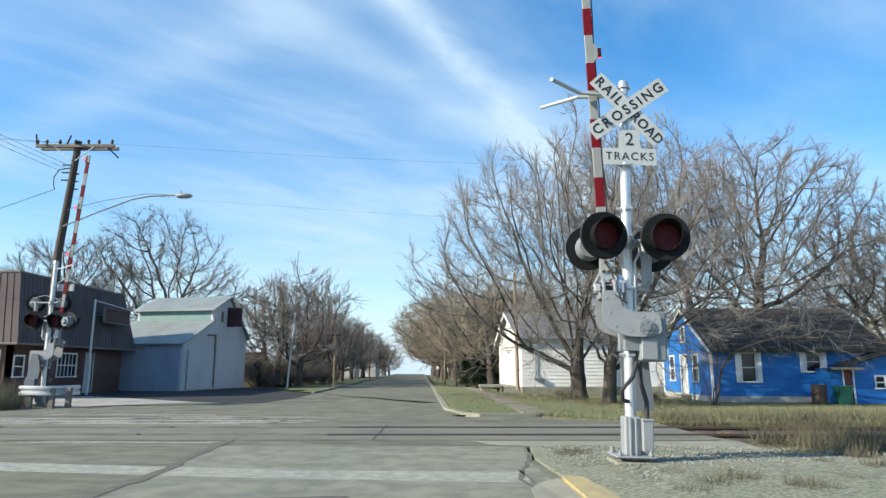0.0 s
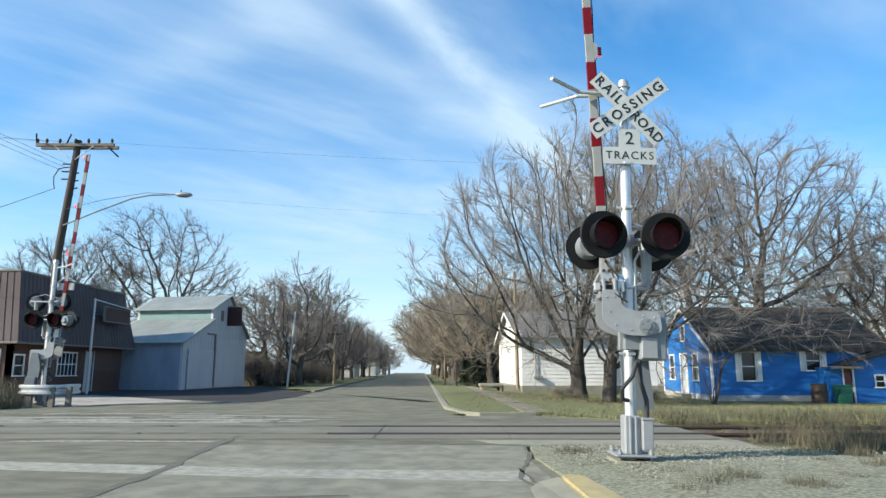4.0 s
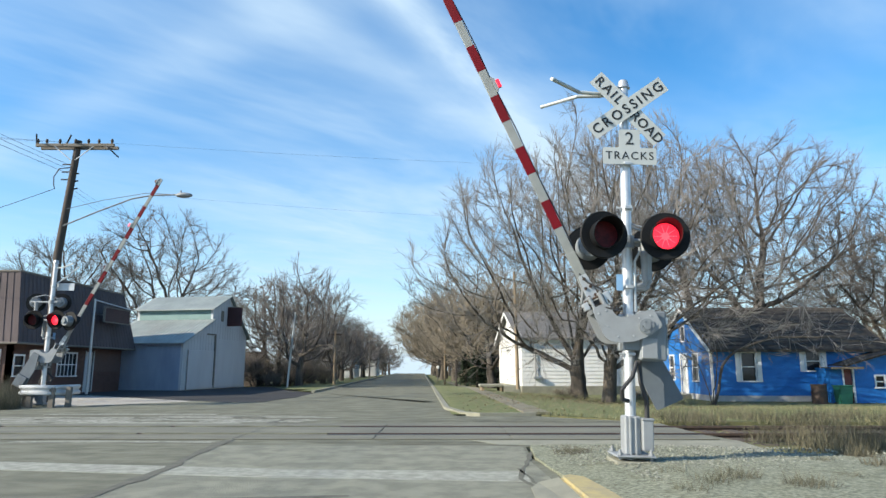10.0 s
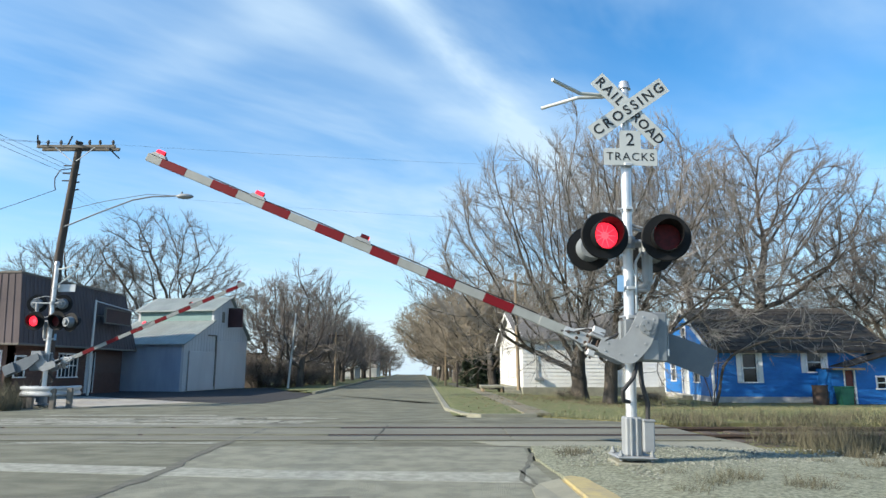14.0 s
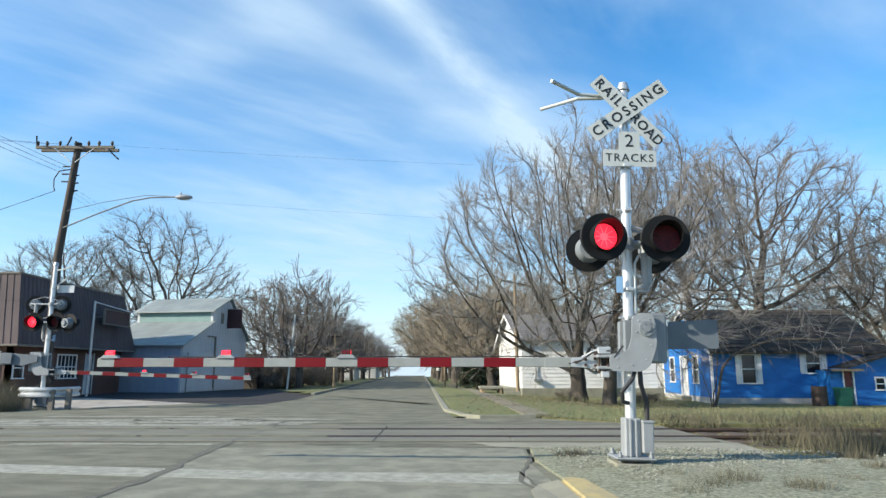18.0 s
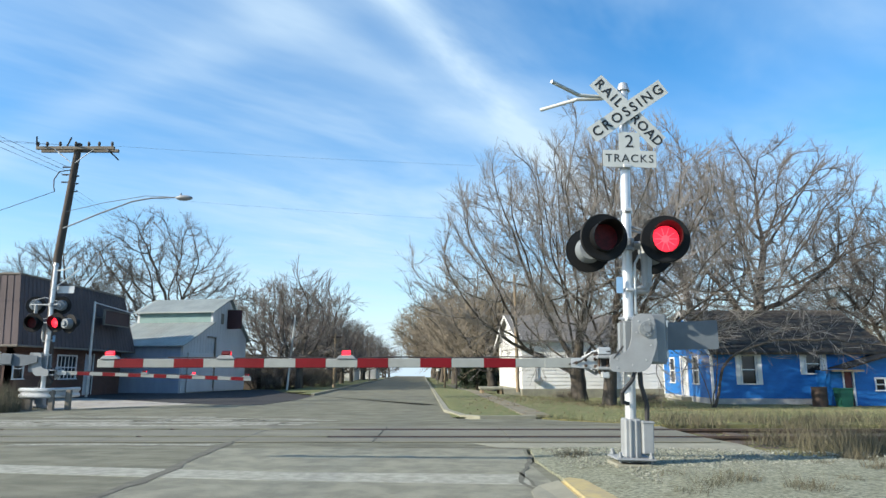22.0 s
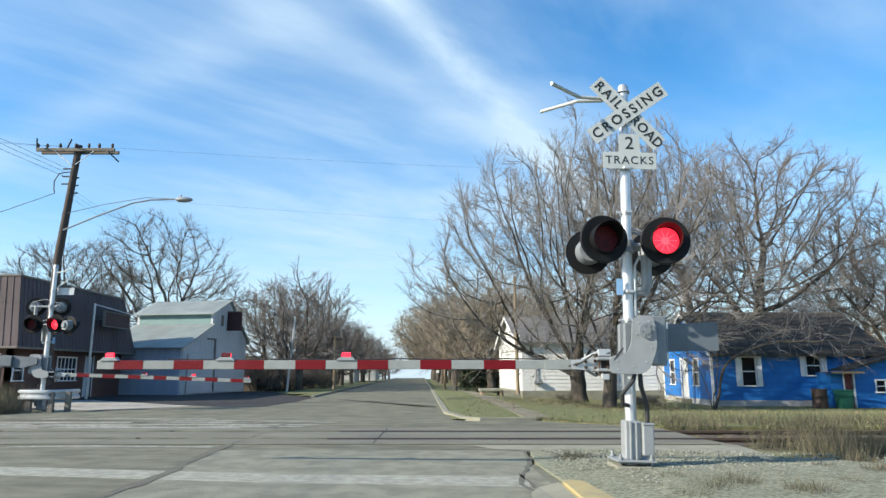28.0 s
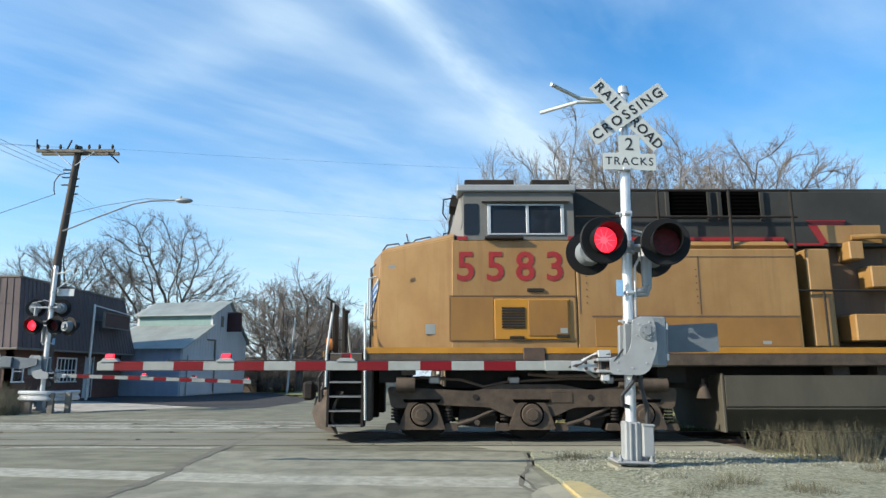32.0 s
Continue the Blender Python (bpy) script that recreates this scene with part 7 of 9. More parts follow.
        for k in range(4):
            bm.faces.new((a[k], b[k], b[(k + 1) % 4], a[(k + 1) % 4]))
        bmesh.ops.recalc_face_normals(bm, faces=bm.faces)
        face = part(names[i], bm, M["metal_roof"], shop, "ribbed brownish metal mansard")
        bm = bmesh.new()
        n = int((q[1] - q[0]).length / 0.3)
        for k in range(n + 1):
            f = k / n
            p0, p1 = q[0].lerp(q[1], f) + nrm * 0.012, q[3].lerp(q[2], f) + nrm * 0.012
            rod(bm, p0, p1, 0.014, 0.014, 4, False)
        part("standing_seam", bm, M["metal_roof"], face)
    bm = bmesh.new()
    box(bm, -W, -0.1, 0.1, L - 0.1, 5.04, 5.17)
    part("flat_roof", bm, M["grey_wood"], shop)
    bm = bmesh.new()
    for i in range(4):
        j = (i + 1) % 4
        rod(bm, (*ring1[i], z1), (*ring1[j], z1), 0.05, seg=6)
        rod(bm, (*ring0[i], z0), (*ring0[j], z0), 0.05, seg=6)
    part("trim", bm, M["grey_wood"], shop, "dark edge trim")
    sign = thing("wall_sign", "dark red blank sign board on the store's mansard", "sign", pose(-16.78, 32.5, 3.5, 0, 0, 90))
    bm = bmesh.new()
    box(bm, -0.2, 2.3, -0.05, 0.03, 0, 0.66, 0.01)
    part("board", bm, M["sign_brown"], sign)
    bm = bmesh.new()
    for a in ((-0.26, 2.36, -0.06, 0.0), (-0.26, 2.36, 0.66, 0.72)):
        box(bm, a[0], a[1], -0.07, 0.03, a[2], a[3])
    for x in (-0.26, 2.3):
        box(bm, x, x + 0.06, -0.07, 0.03, 0, 0.66)
    for x in (0.0, 2.0):
        box(bm, x, x + 0.05, 0.03, 0.75, 0.3, 0.35)
    part("frame", bm, M["grey_wood"], sign)
    post = thing("sign_post", "slender pale steel post with a bracket beside the store", "post", pose(-16.55, 30.9, 0))
    bm = bmesh.new()
    rod(bm, (0, 0, 0), (0, 0, 4.45), 0.06, 0.05)
    part("pole", bm, M["galvanised"], post)
    bm = bmesh.new()
    rod(bm, (0, 0, 4.4), (0.0, 3.9, 4.22), 0.03)
    part("bracket", bm, M["galvanised"], post)


def far_house(name, label, x, y, turn, L, D, eave, ridge, wall, roof, openings):
    house = thing(name, label, "house", pose(x, y, ground_z(x, y) - 0.05, 0, 0, turn))
    wall_with_holes(house, "wall", 0, L, 0, lambda q: eave, openings, M[wall], 0.12)
    for h in openings:
        window(house, *h, pose(0, 0, 0), None, 0.0)
    for a in ((0, D, -90, D), (L, 0, 90, D), (L, D, 180, L)):
        bm = bmesh.new()
        if abs(a[2]) == 90:
            plate(bm, [(0, 0), (D, 0), (D, eave), (D / 2, ridge), (0, eave)], 0.0, 0.12)
        else:
            plate(bm, [(0, 0), (L, 0), (L, eave), (0, eave)], 0.0, 0.12)
        w = part("wall", bm, M[wall], house)
        w.matrix_basis = pose(a[0], a[1], 0, 0, 0, a[2])
    gable_roof(house, 0, L, 0, D, eave, ridge, 0.3, M[roof])


blue_house()
white_house()
far_house("small_shed", "small dark weathered shed beyond the barn", -14.1, 46.2, -6, 1.2, 1.3, 1.75, 2.3, "pole_wood", "shingle", [])
far_house("white_house", "white house far down the street behind trees", -17.5, 78, 2, 7, 7, 2.8, 4.6, "white_siding", "shingle", [(1.2, 2.0, 1.0, 2.1), (4.4, 5.2, 1.0, 2.1)])
far_house("white_house", "pale house far down the street behind trees", -17.0, 104, 2, 6.5, 7, 2.7, 4.4, "white_siding", "pale_shingle", [(1.2, 2.0, 1.0, 2.1), (4.2, 5.0, 1.0, 2.1)])
far_house("white_house", "pale house among the brown street trees", 4.0, 88, 2, 7, 7, 2.8, 4.5, "white_siding", "shingle", [(1.2, 2.0, 1.0, 2.1), (4.4, 5.2, 1.0, 2.1)])
barn()
store()


# ---- poles, wires and the guard rail ----
def wire(bm, a, b, sag, r=0.007, n=14):
    a, b = Vector(a), Vector(b)
    pts = [a.lerp(b, i / n) - Vector((0, 0, sag * 4 * (i / n) * (1 - i / n))) for i in range(n + 1)]
    for p, q in zip(pts, pts[1:]):
        rod(bm, p, q, r, r, 4, False)
    return bm


def utility_pole():
    pole = thing("utility_pole", "tall dark wooden utility pole with crossarm and street light", "utility pole", pose(-14.35, 24.0, 0))
    bm = bmesh.new()
    for a, b, r0, r1 in (((0, 0, -0.3), (-0.07, 0, 5.4), 0.17, 0.145), ((-0.07, 0, 5.4), (0.27, 0, 9.85), 0.145, 0.12)):
        rod(bm, a, b, r0, r1, 14)
    part("shaft", bm, M["pole_wood"], pole, "dark weathered pole shaft", 40)
    for dy in (-0.17, 0.17):
        bm = bmesh.new()
        box(bm, -1.25, 1.75, dy - 0.05, dy + 0.05, 9.55, 9.67, 0.008)
        part("crossarm", bm, M["grey_wood"], pole, "grey wooden crossarm")
    bm = bmesh.new()
    for s in (-1, 1):
        rod(bm, (0.25 + s * 0.08, -0.24, 9.0), (0.25 + s * 0.75, -0.24, 9.55), 0.02, seg=6)
    part("brace", bm, M["galvanised"], pole)
    for x in (-1.2, -0.85, -0.35, 0.25, 0.75, 1.15, 1.65):
        bm = bmesh.new()
        rod(bm, (x, -0.17, 9.67), (x, -0.17, 9.76), 0.035, 0.05, 8)
        rod(bm, (x, -0.17, 9.76), (x, -0.17, 9.86), 0.06, 0.035, 8)
        part("insulator", bm, M["pole_wood"], pole, "dark insulator")
    bm = bmesh.new()
    pipe(bm, [(0.1, -0.1, 8.75), (-0.25, -0.2, 8.66), (-0.42, -0.2, 8.35), (-0.40, -0.2, 8.05), (-0.35, -0.2, 7.88)], 0.02)
    for z in (8.3, 8.6, 8.9):
        rod(bm, (0.1, 0, z), (-0.25, 0, z), 0.03, seg=6)
        rod(bm, (0.1, 0, z - 0.4), (0.4, 0, z - 0.35), 0.03, seg=6)
    for x0, x1, y in ((-1.35, -1.0, -0.6), (-0.2, 0.25, -0.5), (1.2, 1.75, -0.55), (1.3, 1.6, 0.5)):
        rod(bm, (x0, 0, 9.7), (x1, y, 9.35 if x0 > 0 else 9.9), 0.03, seg=6)
    parts("cable_bracket", bm, M["cable_black"], pole, "dark cable bracket")
    bm = bmesh.new()
    pipe(bm, [(0.02, -0.1, 6.45), (1.3, -0.12, 7.0), (2.6, -0.15, 7.5), (3.3, -0.15, 7.63), (4.3, -0.15, 7.66)], 0.03)
    pipe(bm, [(0.05, -0.1, 7.1), (1.5, -0.13, 7.45), (3.1, -0.15, 7.72), (4.0, -0.15, 7.68)], 0.012, 5)
    part("light_arm", bm, M["grey_paint"], pole, "long curved street light arm", 50)
    bm = bmesh.new()
    made = bmesh.ops.create_uvsphere(bm, u_segments=14, v_segments=8, radius=1.0)["verts"]
    for v in made:
        v.co = Vector((4.55 + v.co.x * 0.33, -0.15 + v.co.y * 0.16, 7.64 + v.co.z * 0.10))
    rod(bm, (4.42, -0.15, 7.72), (4.42, -0.15, 7.82), 0.035, seg=8)
    part("lamp_head", bm, M["silver_paint"], pole, "silver street light head", 60)
    lines = thing("power_lines", "thin power lines between poles", "wires", kind="stuff")
    bm = bmesh.new()
    for x, z in ((-15.2, 9.8), (-14.7, 9.8), (-14.1, 9.75)):
        wire(bm, (x, 24, z), (x - 22, 14, z + 0.4), 0.5, 0.004)
    for z in (8.45, 8.28, 8.1):
        wire(bm, (-14.4, 24, z + 0.45), (-17.2, -10, z + 0.85), 0.25, 0.007)
        wire(bm, (-14.1, 24, z - 0.4), (-13.5, 62, z - 1.2), 0.9, 0.004)
    wire(bm, (-14.7, 23.8, 7.88), (-30, 27, 4.3), 0.15, 0.012)
    wire(bm, (-12.7, 24, 9.75), (42, 46, 16.2), 0.8, 0.003, 30)
    wire(bm, (-14.0, 30, 9.3), (38, 40, 10.2), 0.8, 0.003, 30)
    part("wire", bm, M["cable_black"], lines)
    # slim poles by the street
    for x, y, h, lean, material, label in ((3.83, 34.0, 6.4, -0.6, "pale_pole", "pale wooden pole in front of the white house"), (0.15, 57.0, 4.6, 0, "pale_pole", "thin pale wooden pole by the street"), (0.95, 47.0, 2.0, 0, "pole_wood", "short dark post by the pavement"), (-9.95, 42.4, 4.9, 4, "sign_white", "leaning white pole among the trees"),
                                           (-7.55, 46.0, 3.9, 0, "pale_pole", "grey wooden street pole with a dark crossarm"), (-8.0, 72.0, 4.7, 0, "grey_wood", "pale wooden street pole with a crossarm"), (-10.5, 85.0, 5.3, 0, "grey_wood", "grey wooden street pole")):
        t = thing("street_pole", label, "pole", pose(x, y, ground_z(x, y) - 0.1, 0, lean, 0), "street poles")
        bm = bmesh.new()
        rod(bm, (0, 0, 0), (0, 0, h), 0.07 if lean > 1 else 0.10 if h > 3 else 0.08, 0.05 if lean > 1 else 0.075, 10)
        part("shaft", bm, M[material], t, smooth=40)
        if x < -7 and lean == 0:
            reach = 0.55 if y < 50 else 0.8
            bm = bmesh.new()
            box(bm, -reach, reach, -0.05, 0.05, h - 0.34, h - 0.22)
            part("crossarm", bm, M["pole_wood" if y < 50 else "grey_wood"], t)
            for side in (-1, 1):
                bm = bmesh.new()
                rod(bm, (side * (reach - 0.08), 0, h - 0.22), (side * (reach - 0.08), 0, h - 0.08), 0.04, 0.03, 8)
                part("insulator", bm, M["grey_paint"], t)
    box_post = thing("letter_box", "small white letter box on a post", "letter box", pose(-0.45, 58.5, 0.05))
    bm = bmesh.new()
    rod(bm, (0, 0, 0), (0, 0, 1.1), 0.04)
    part("post", bm, M["grey_wood"], box_post)
    bm = bmesh.new()
    box(bm, -0.13, 0.13, -0.22, 0.22, 1.1, 1.35, 0.03)
    part("box", bm, M["white_trim"], box_post)


def guard_rail():
    rail = thing("guard_rail", "curved galvanised guard rail round the far signal mast", "guard rail", pose(-12.42, 21.0, 0))
    bm = bmesh.new()
    prof = [(0.0, -0.155), (0.035, -0.12), (0.035, -0.07), (-0.02, -0.02), (-0.02, 0.02), (0.035, 0.07), (0.035, 0.12), (0.0, 0.155)]
    path = [(-0.92, 0.9), (-0.95, 0.3), (-0.88, -0.1), (-0.7, -0.32), (-0.35, -0.44), (0.0, -0.48), (0.2, -0.45), (0.36, -0.3), (0.45, -0.05), (0.48, 0.3), (0.46, 0.9)]
    rows = []
    for i, (x, y) in enumerate(path):
        a, b = path[max(0, i - 1)], path[min(len(path) - 1, i + 1)]
        nx, ny = (b[1] - a[1]), -(b[0] - a[0])
        k = 1 / math.hypot(nx, ny)
        rows.append([bm.verts.new((x + nx * k * d, y + ny * k * d, 0.53 + z)) for d, z in prof] + [bm.verts.new((x + nx * k * (d - 0.012), y + ny * k * (d - 0.012), 0.53 + z)) for d, z in prof[::-1]])
    n = len(rows[0])
    for a, b in zip(rows, rows[1:]):
        for i in range(n):
            bm.faces.new((a[i], a[(i + 1) % n], b[(i + 1) % n], b[i]))
    bm.faces.new(rows[0][::-1])
    bm.faces.new(rows[-1])
    bmesh.ops.recalc_face_normals(bm, faces=bm.faces)
    part("beam", bm, M["galvanised"], rail, "bent galvanised beam", 30)
    for x, y in ((-0.82, 0.15), (0.30, -0.34), (0.64, -0.02), (-0.4, -0.32)):
        bm = bmesh.new()
        box(bm, x - 0.08, x + 0.08, y - 0.06, y + 0.06, -0.2, 0.62, 0.01)
        part("post", bm, M["grey_wood"], rail, "grey wooden post")


utility_pole()
guard_rail()


# ---- trees ----
def tubes(branches, sides):
    """Tapered tubes along branches, each a list of (point, radius)."""
    verts, faces = [], []
    for pts in branches:
        n0 = len(verts)
        for i, (p, r) in enumerate(pts):
            a, b = pts[max(0, i - 1)][0], pts[min(len(pts) - 1, i + 1)][0]
            way = (b - a)
            way = way.normalized() if way.length > 1e-6 else Vector((0, 0, 1))
            side = way.cross(Vector((0.31, 0.95, 0.05)))
            side = side.normalized() if side.length > 1e-4 else Vector((1, 0, 0))
            up = way.cross(side)
            for k in range(sides):
                c = 2 * math.pi * k / sides
                verts.append(p + (side * math.cos(c) + up * math.sin(c)) * r)
        for i in range(len(pts) - 1):
            for k in range(sides):
                j = (k + 1) % sides
                faces.append((n0 + i * sides + k, n0 + i * sides + j, n0 + (i + 1) * sides + j, n0 + (i + 1) * sides + k))
    return verts, faces


def grow_tree(seed, stems, counts, lengths, spread, wiggle, rise, radius, start=(0.3, 0.35, 0.25, 0.2, 0.15), droop=0.0, shape=(7, 6, 5, 4, 2)):
    """Branches by level: stems from the foot, each level set on the one before."""
    rng = random.Random(seed)
    levels = [[] for _ in counts]

    def unit():
        while True:
            v = Vector((rng.uniform(-1, 1), rng.uniform(-1, 1), rng.uniform(-1, 1)))
            if 0.05 < v.length < 1:
                return v.normalized()

    def run(p, way, length, r, level):
        steps = shape[level]
        pts = [(p.copy(), r)]
        way = way.normalized()
        ways = [way]
        for i in range(steps):
            way = (way + unit() * wiggle[level] + Vector((0, 0, rise[level] - droop * (level >= 3)))).normalized()
            p = p + way * (length / steps)
            pts.append((p.copy(), r * (1 - 0.82 * (i + 1) / steps) if level else r * (1 - 0.6 * (i + 1) / steps)))
            ways.append(way)
        levels[level].append(pts)
        if level + 1 < len(counts):
            n = counts[level + 1]
            n = max(1, int(n * rng.uniform(0.8, 1.25)))
            for k in range(n):
                f = start[level] + (1 - start[level]) * (k + rng.random()) / n
                i = min(steps - 1, int(f * steps))
                q, rr = pts[i][0].lerp(pts[i + 1][0], f * steps - i), pts[i][1]
                axis = ways[i].cross(unit())
                if axis.length < 1e-3:
                    continue
                turn = Matrix.Rotation(radians(rng.gauss(spread[level + 1], 9)), 3, axis.normalized())
                run(q, turn @ ways[i], lengths[level + 1] * rng.uniform(0.65, 1.2) * (1.08 - 0.3 * f), min(rr * 0.75, radius[level + 1] * rng.uniform(0.7, 1.2)), level + 1)

    for base, way in stems:
        run(Vector(base), Vector(way), lengths[0] * rng.uniform(0.9, 1.1), radius[0] * rng.uniform(0.85, 1.1), 0)
    return levels


def fit_levels(levels, height, width, depth):
    """Scale the tree to its height and breadth."""
    pts = [p for lv in levels for b in lv for p, r in b]
    top = sorted(p.z for p in pts)[int(len(pts) * 0.997)]
    xs, ys = sorted(p.x for p in pts), sorted(p.y for p in pts)
    k = int(len(pts) * 0.01)
    sx, sy, sz = width / (xs[-k - 1] - xs[k]), depth / (ys[-k - 1] - ys[k]), height / top
    for lv in levels:
        for b in lv:
            for i, (p, r) in enumerate(b):
                b[i] = (Vector((p.x * sx, p.y * sy, p.z * sz)), r)
    return levels


def level_mesh(name, groups, material):
    verts, faces = [], []
    for branches, sides in groups:
        v, f = tubes(branches, sides)
        n = len(verts)
        verts += v
        faces += [tuple(i + n for i in q) for q in f]
    data = bpy.data.meshes.new(name)
    data.from_pydata(verts, [], faces)
    data.polygons.foreach_set("use_smooth", [True] * len(faces))
    data.materials.append(material)
    return data


def array_mesh(name, verts, quads, material):
    data = bpy.data.meshes.new(name)
    n, f = len(verts), len(quads)
    data.vertices.add(n)
    data.vertices.foreach_set("co", np.asarray(verts, dtype=np.float32).ravel())
    data.loops.add(f * 4)
    data.loops.foreach_set("vertex_index", np.asarray(quads, dtype=np.int32).ravel())
    data.polygons.add(f)
    data.polygons.foreach_set("loop_start", np.arange(f, dtype=np.int32) * 4)
    data.polygons.foreach_set("use_smooth", np.ones(f, dtype=bool))
    data.update(calc_edges=True)
    data.materials.append(material)
    return data


def prisms(a, b, ra, rb, sides):
    """Tapered rods between the rows of a and b: vertices and quads."""
    way = b - a
    way /= np.maximum(np.linalg.norm(way, axis=1, keepdims=True), 1e-9)
    side = np.cross(way, np.array((0.31, 0.95, 0.05)))
    side /= np.maximum(np.linalg.norm(side, axis=1, keepdims=True), 1e-9)
    up = np.cross(way, side)
    n = len(a)
    verts = np.empty((n, 2, sides, 3))
    for k in range(sides):
        c, s = math.cos(2 * math.pi * k / sides), math.sin(2 * math.pi * k / sides)
        ring = side * c + up * s
        verts[:, 0, k] = a + ring * ra[:, None]
        verts[:, 1, k] = b + ring * rb[:, None]
    first = np.arange(n)[:, None] * (2 * sides)
    quads = np.stack([np.stack([first[:, 0] + k, first[:, 0] + (k + 1) % sides, first[:, 0] + sides + (k + 1) % sides, first[:, 0] + sides + k], axis=1) for k in range(sides)], axis=1)
    return verts.reshape(-1, 3), quads.reshape(-1, 4)


def colonise(seed, starts, lobes, count, step, kill, keep=0.55, lift=0.08, jitter=0.12, shell=2.4, rounds=140):
    """A bare tree that grows into the air of its crown. starts: polylines from the foot to where the limbs begin.
    lobes: (centre, radii, share) of the crown. Returns the nodes, their parents and ways."""
    rng = np.random.default_rng(seed)
    air = []
    total = sum(s for _, _, s in lobes)
    for centre, radii, share in lobes:
        n = int(count * share / total)
        d = rng.normal(size=(n, 3))
        d /= np.linalg.norm(d, axis=1, keepdims=True)
        air.append(np.array(centre) + d * (rng.random((n, 1)) ** (1 / shell)) * np.array(radii))
    air = np.concatenate(air)
    air = air[air[:, 2] > 0.7]
    pos, parent, way = [], [], []
    for line, joint in starts:
        last = joint
        for p, q in zip(line, line[1:]):
            p, q = np.array(p, float), np.array(q, float)
            n = max(1, int(np.linalg.norm(q - p) / step))
            for i in range(n + 1):
                if i == 0 and last >= 0:
                    continue
                pos.append(p + (q - p) * i / n + rng.normal(size=3) * 0.02 * (i > 0))
                parent.append(last)
                way.append((q - p) / np.linalg.norm(q - p))
                last = len(pos) - 1
    pos, parent, way = np.array(pos), list(parent), np.array(way)
    near_d, near_i = np.full(len(air), 1e9), np.zeros(len(air), int)

    def update(first):
        for lo in range(first, len(pos), 400):
            d = np.linalg.norm(air[:, None, :] - pos[None, lo:lo + 400], axis=2)
            j = d.argmin(axis=1)
            m = d[np.arange(len(air)), j]
            better = m < near_d
            near_d[better], near_i[better] = m[better], j[better] + lo

    update(0)
    grown = np.zeros(len(pos), int)
    for _ in range(rounds):
        alive = near_d > kill
        air, near_d, near_i = air[alive], near_d[alive], near_i[alive]
        if len(air) < 3:
            break
        pull = np.zeros((len(pos), 3))
        v = air - pos[near_i]
        np.add.at(pull, near_i, v / np.linalg.norm(v, axis=1, keepdims=True))
        who = np.unique(near_i)
        who = who[grown[who] < 4]
        if not len(who):
            break
        p = pull[who]
        p /= np.maximum(np.linalg.norm(p, axis=1, keepdims=True), 1e-6)
        k = np.where(grown[who] == 0, keep, keep * 0.35)[:, None]
        w = way[who] * k + p * (1 - k) + rng.normal(size=p.shape) * jitter
        w[:, 2] += lift
        w /= np.linalg.norm(w, axis=1, keepdims=True)
        grown[who] += 1
        first = len(pos)
        pos = np.concatenate([pos, pos[who] + w * step * rng.uniform(0.8, 1.2, (len(who), 1))])
        way = np.concatenate([way, w])
        parent += list(who)
        grown = np.concatenate([grown, np.zeros(len(who), int)])
        update(first)
    return pos, np.array(parent), way


def thickness(parent, tip, foot):
    """Radii by which a limb carries all its twigs: from tip at the ends to foot at the ground."""
    n = len(parent)
    load = np.zeros(n)
    for i in range(n - 1, -1, -1):
        if load[i] == 0:
            load[i] = 1.0
        if parent[i] >= 0:
            load[parent[i]] += load[i]
    k = math.log(max(load)) / math.log(foot / tip)
    return tip * load ** (1 / k)


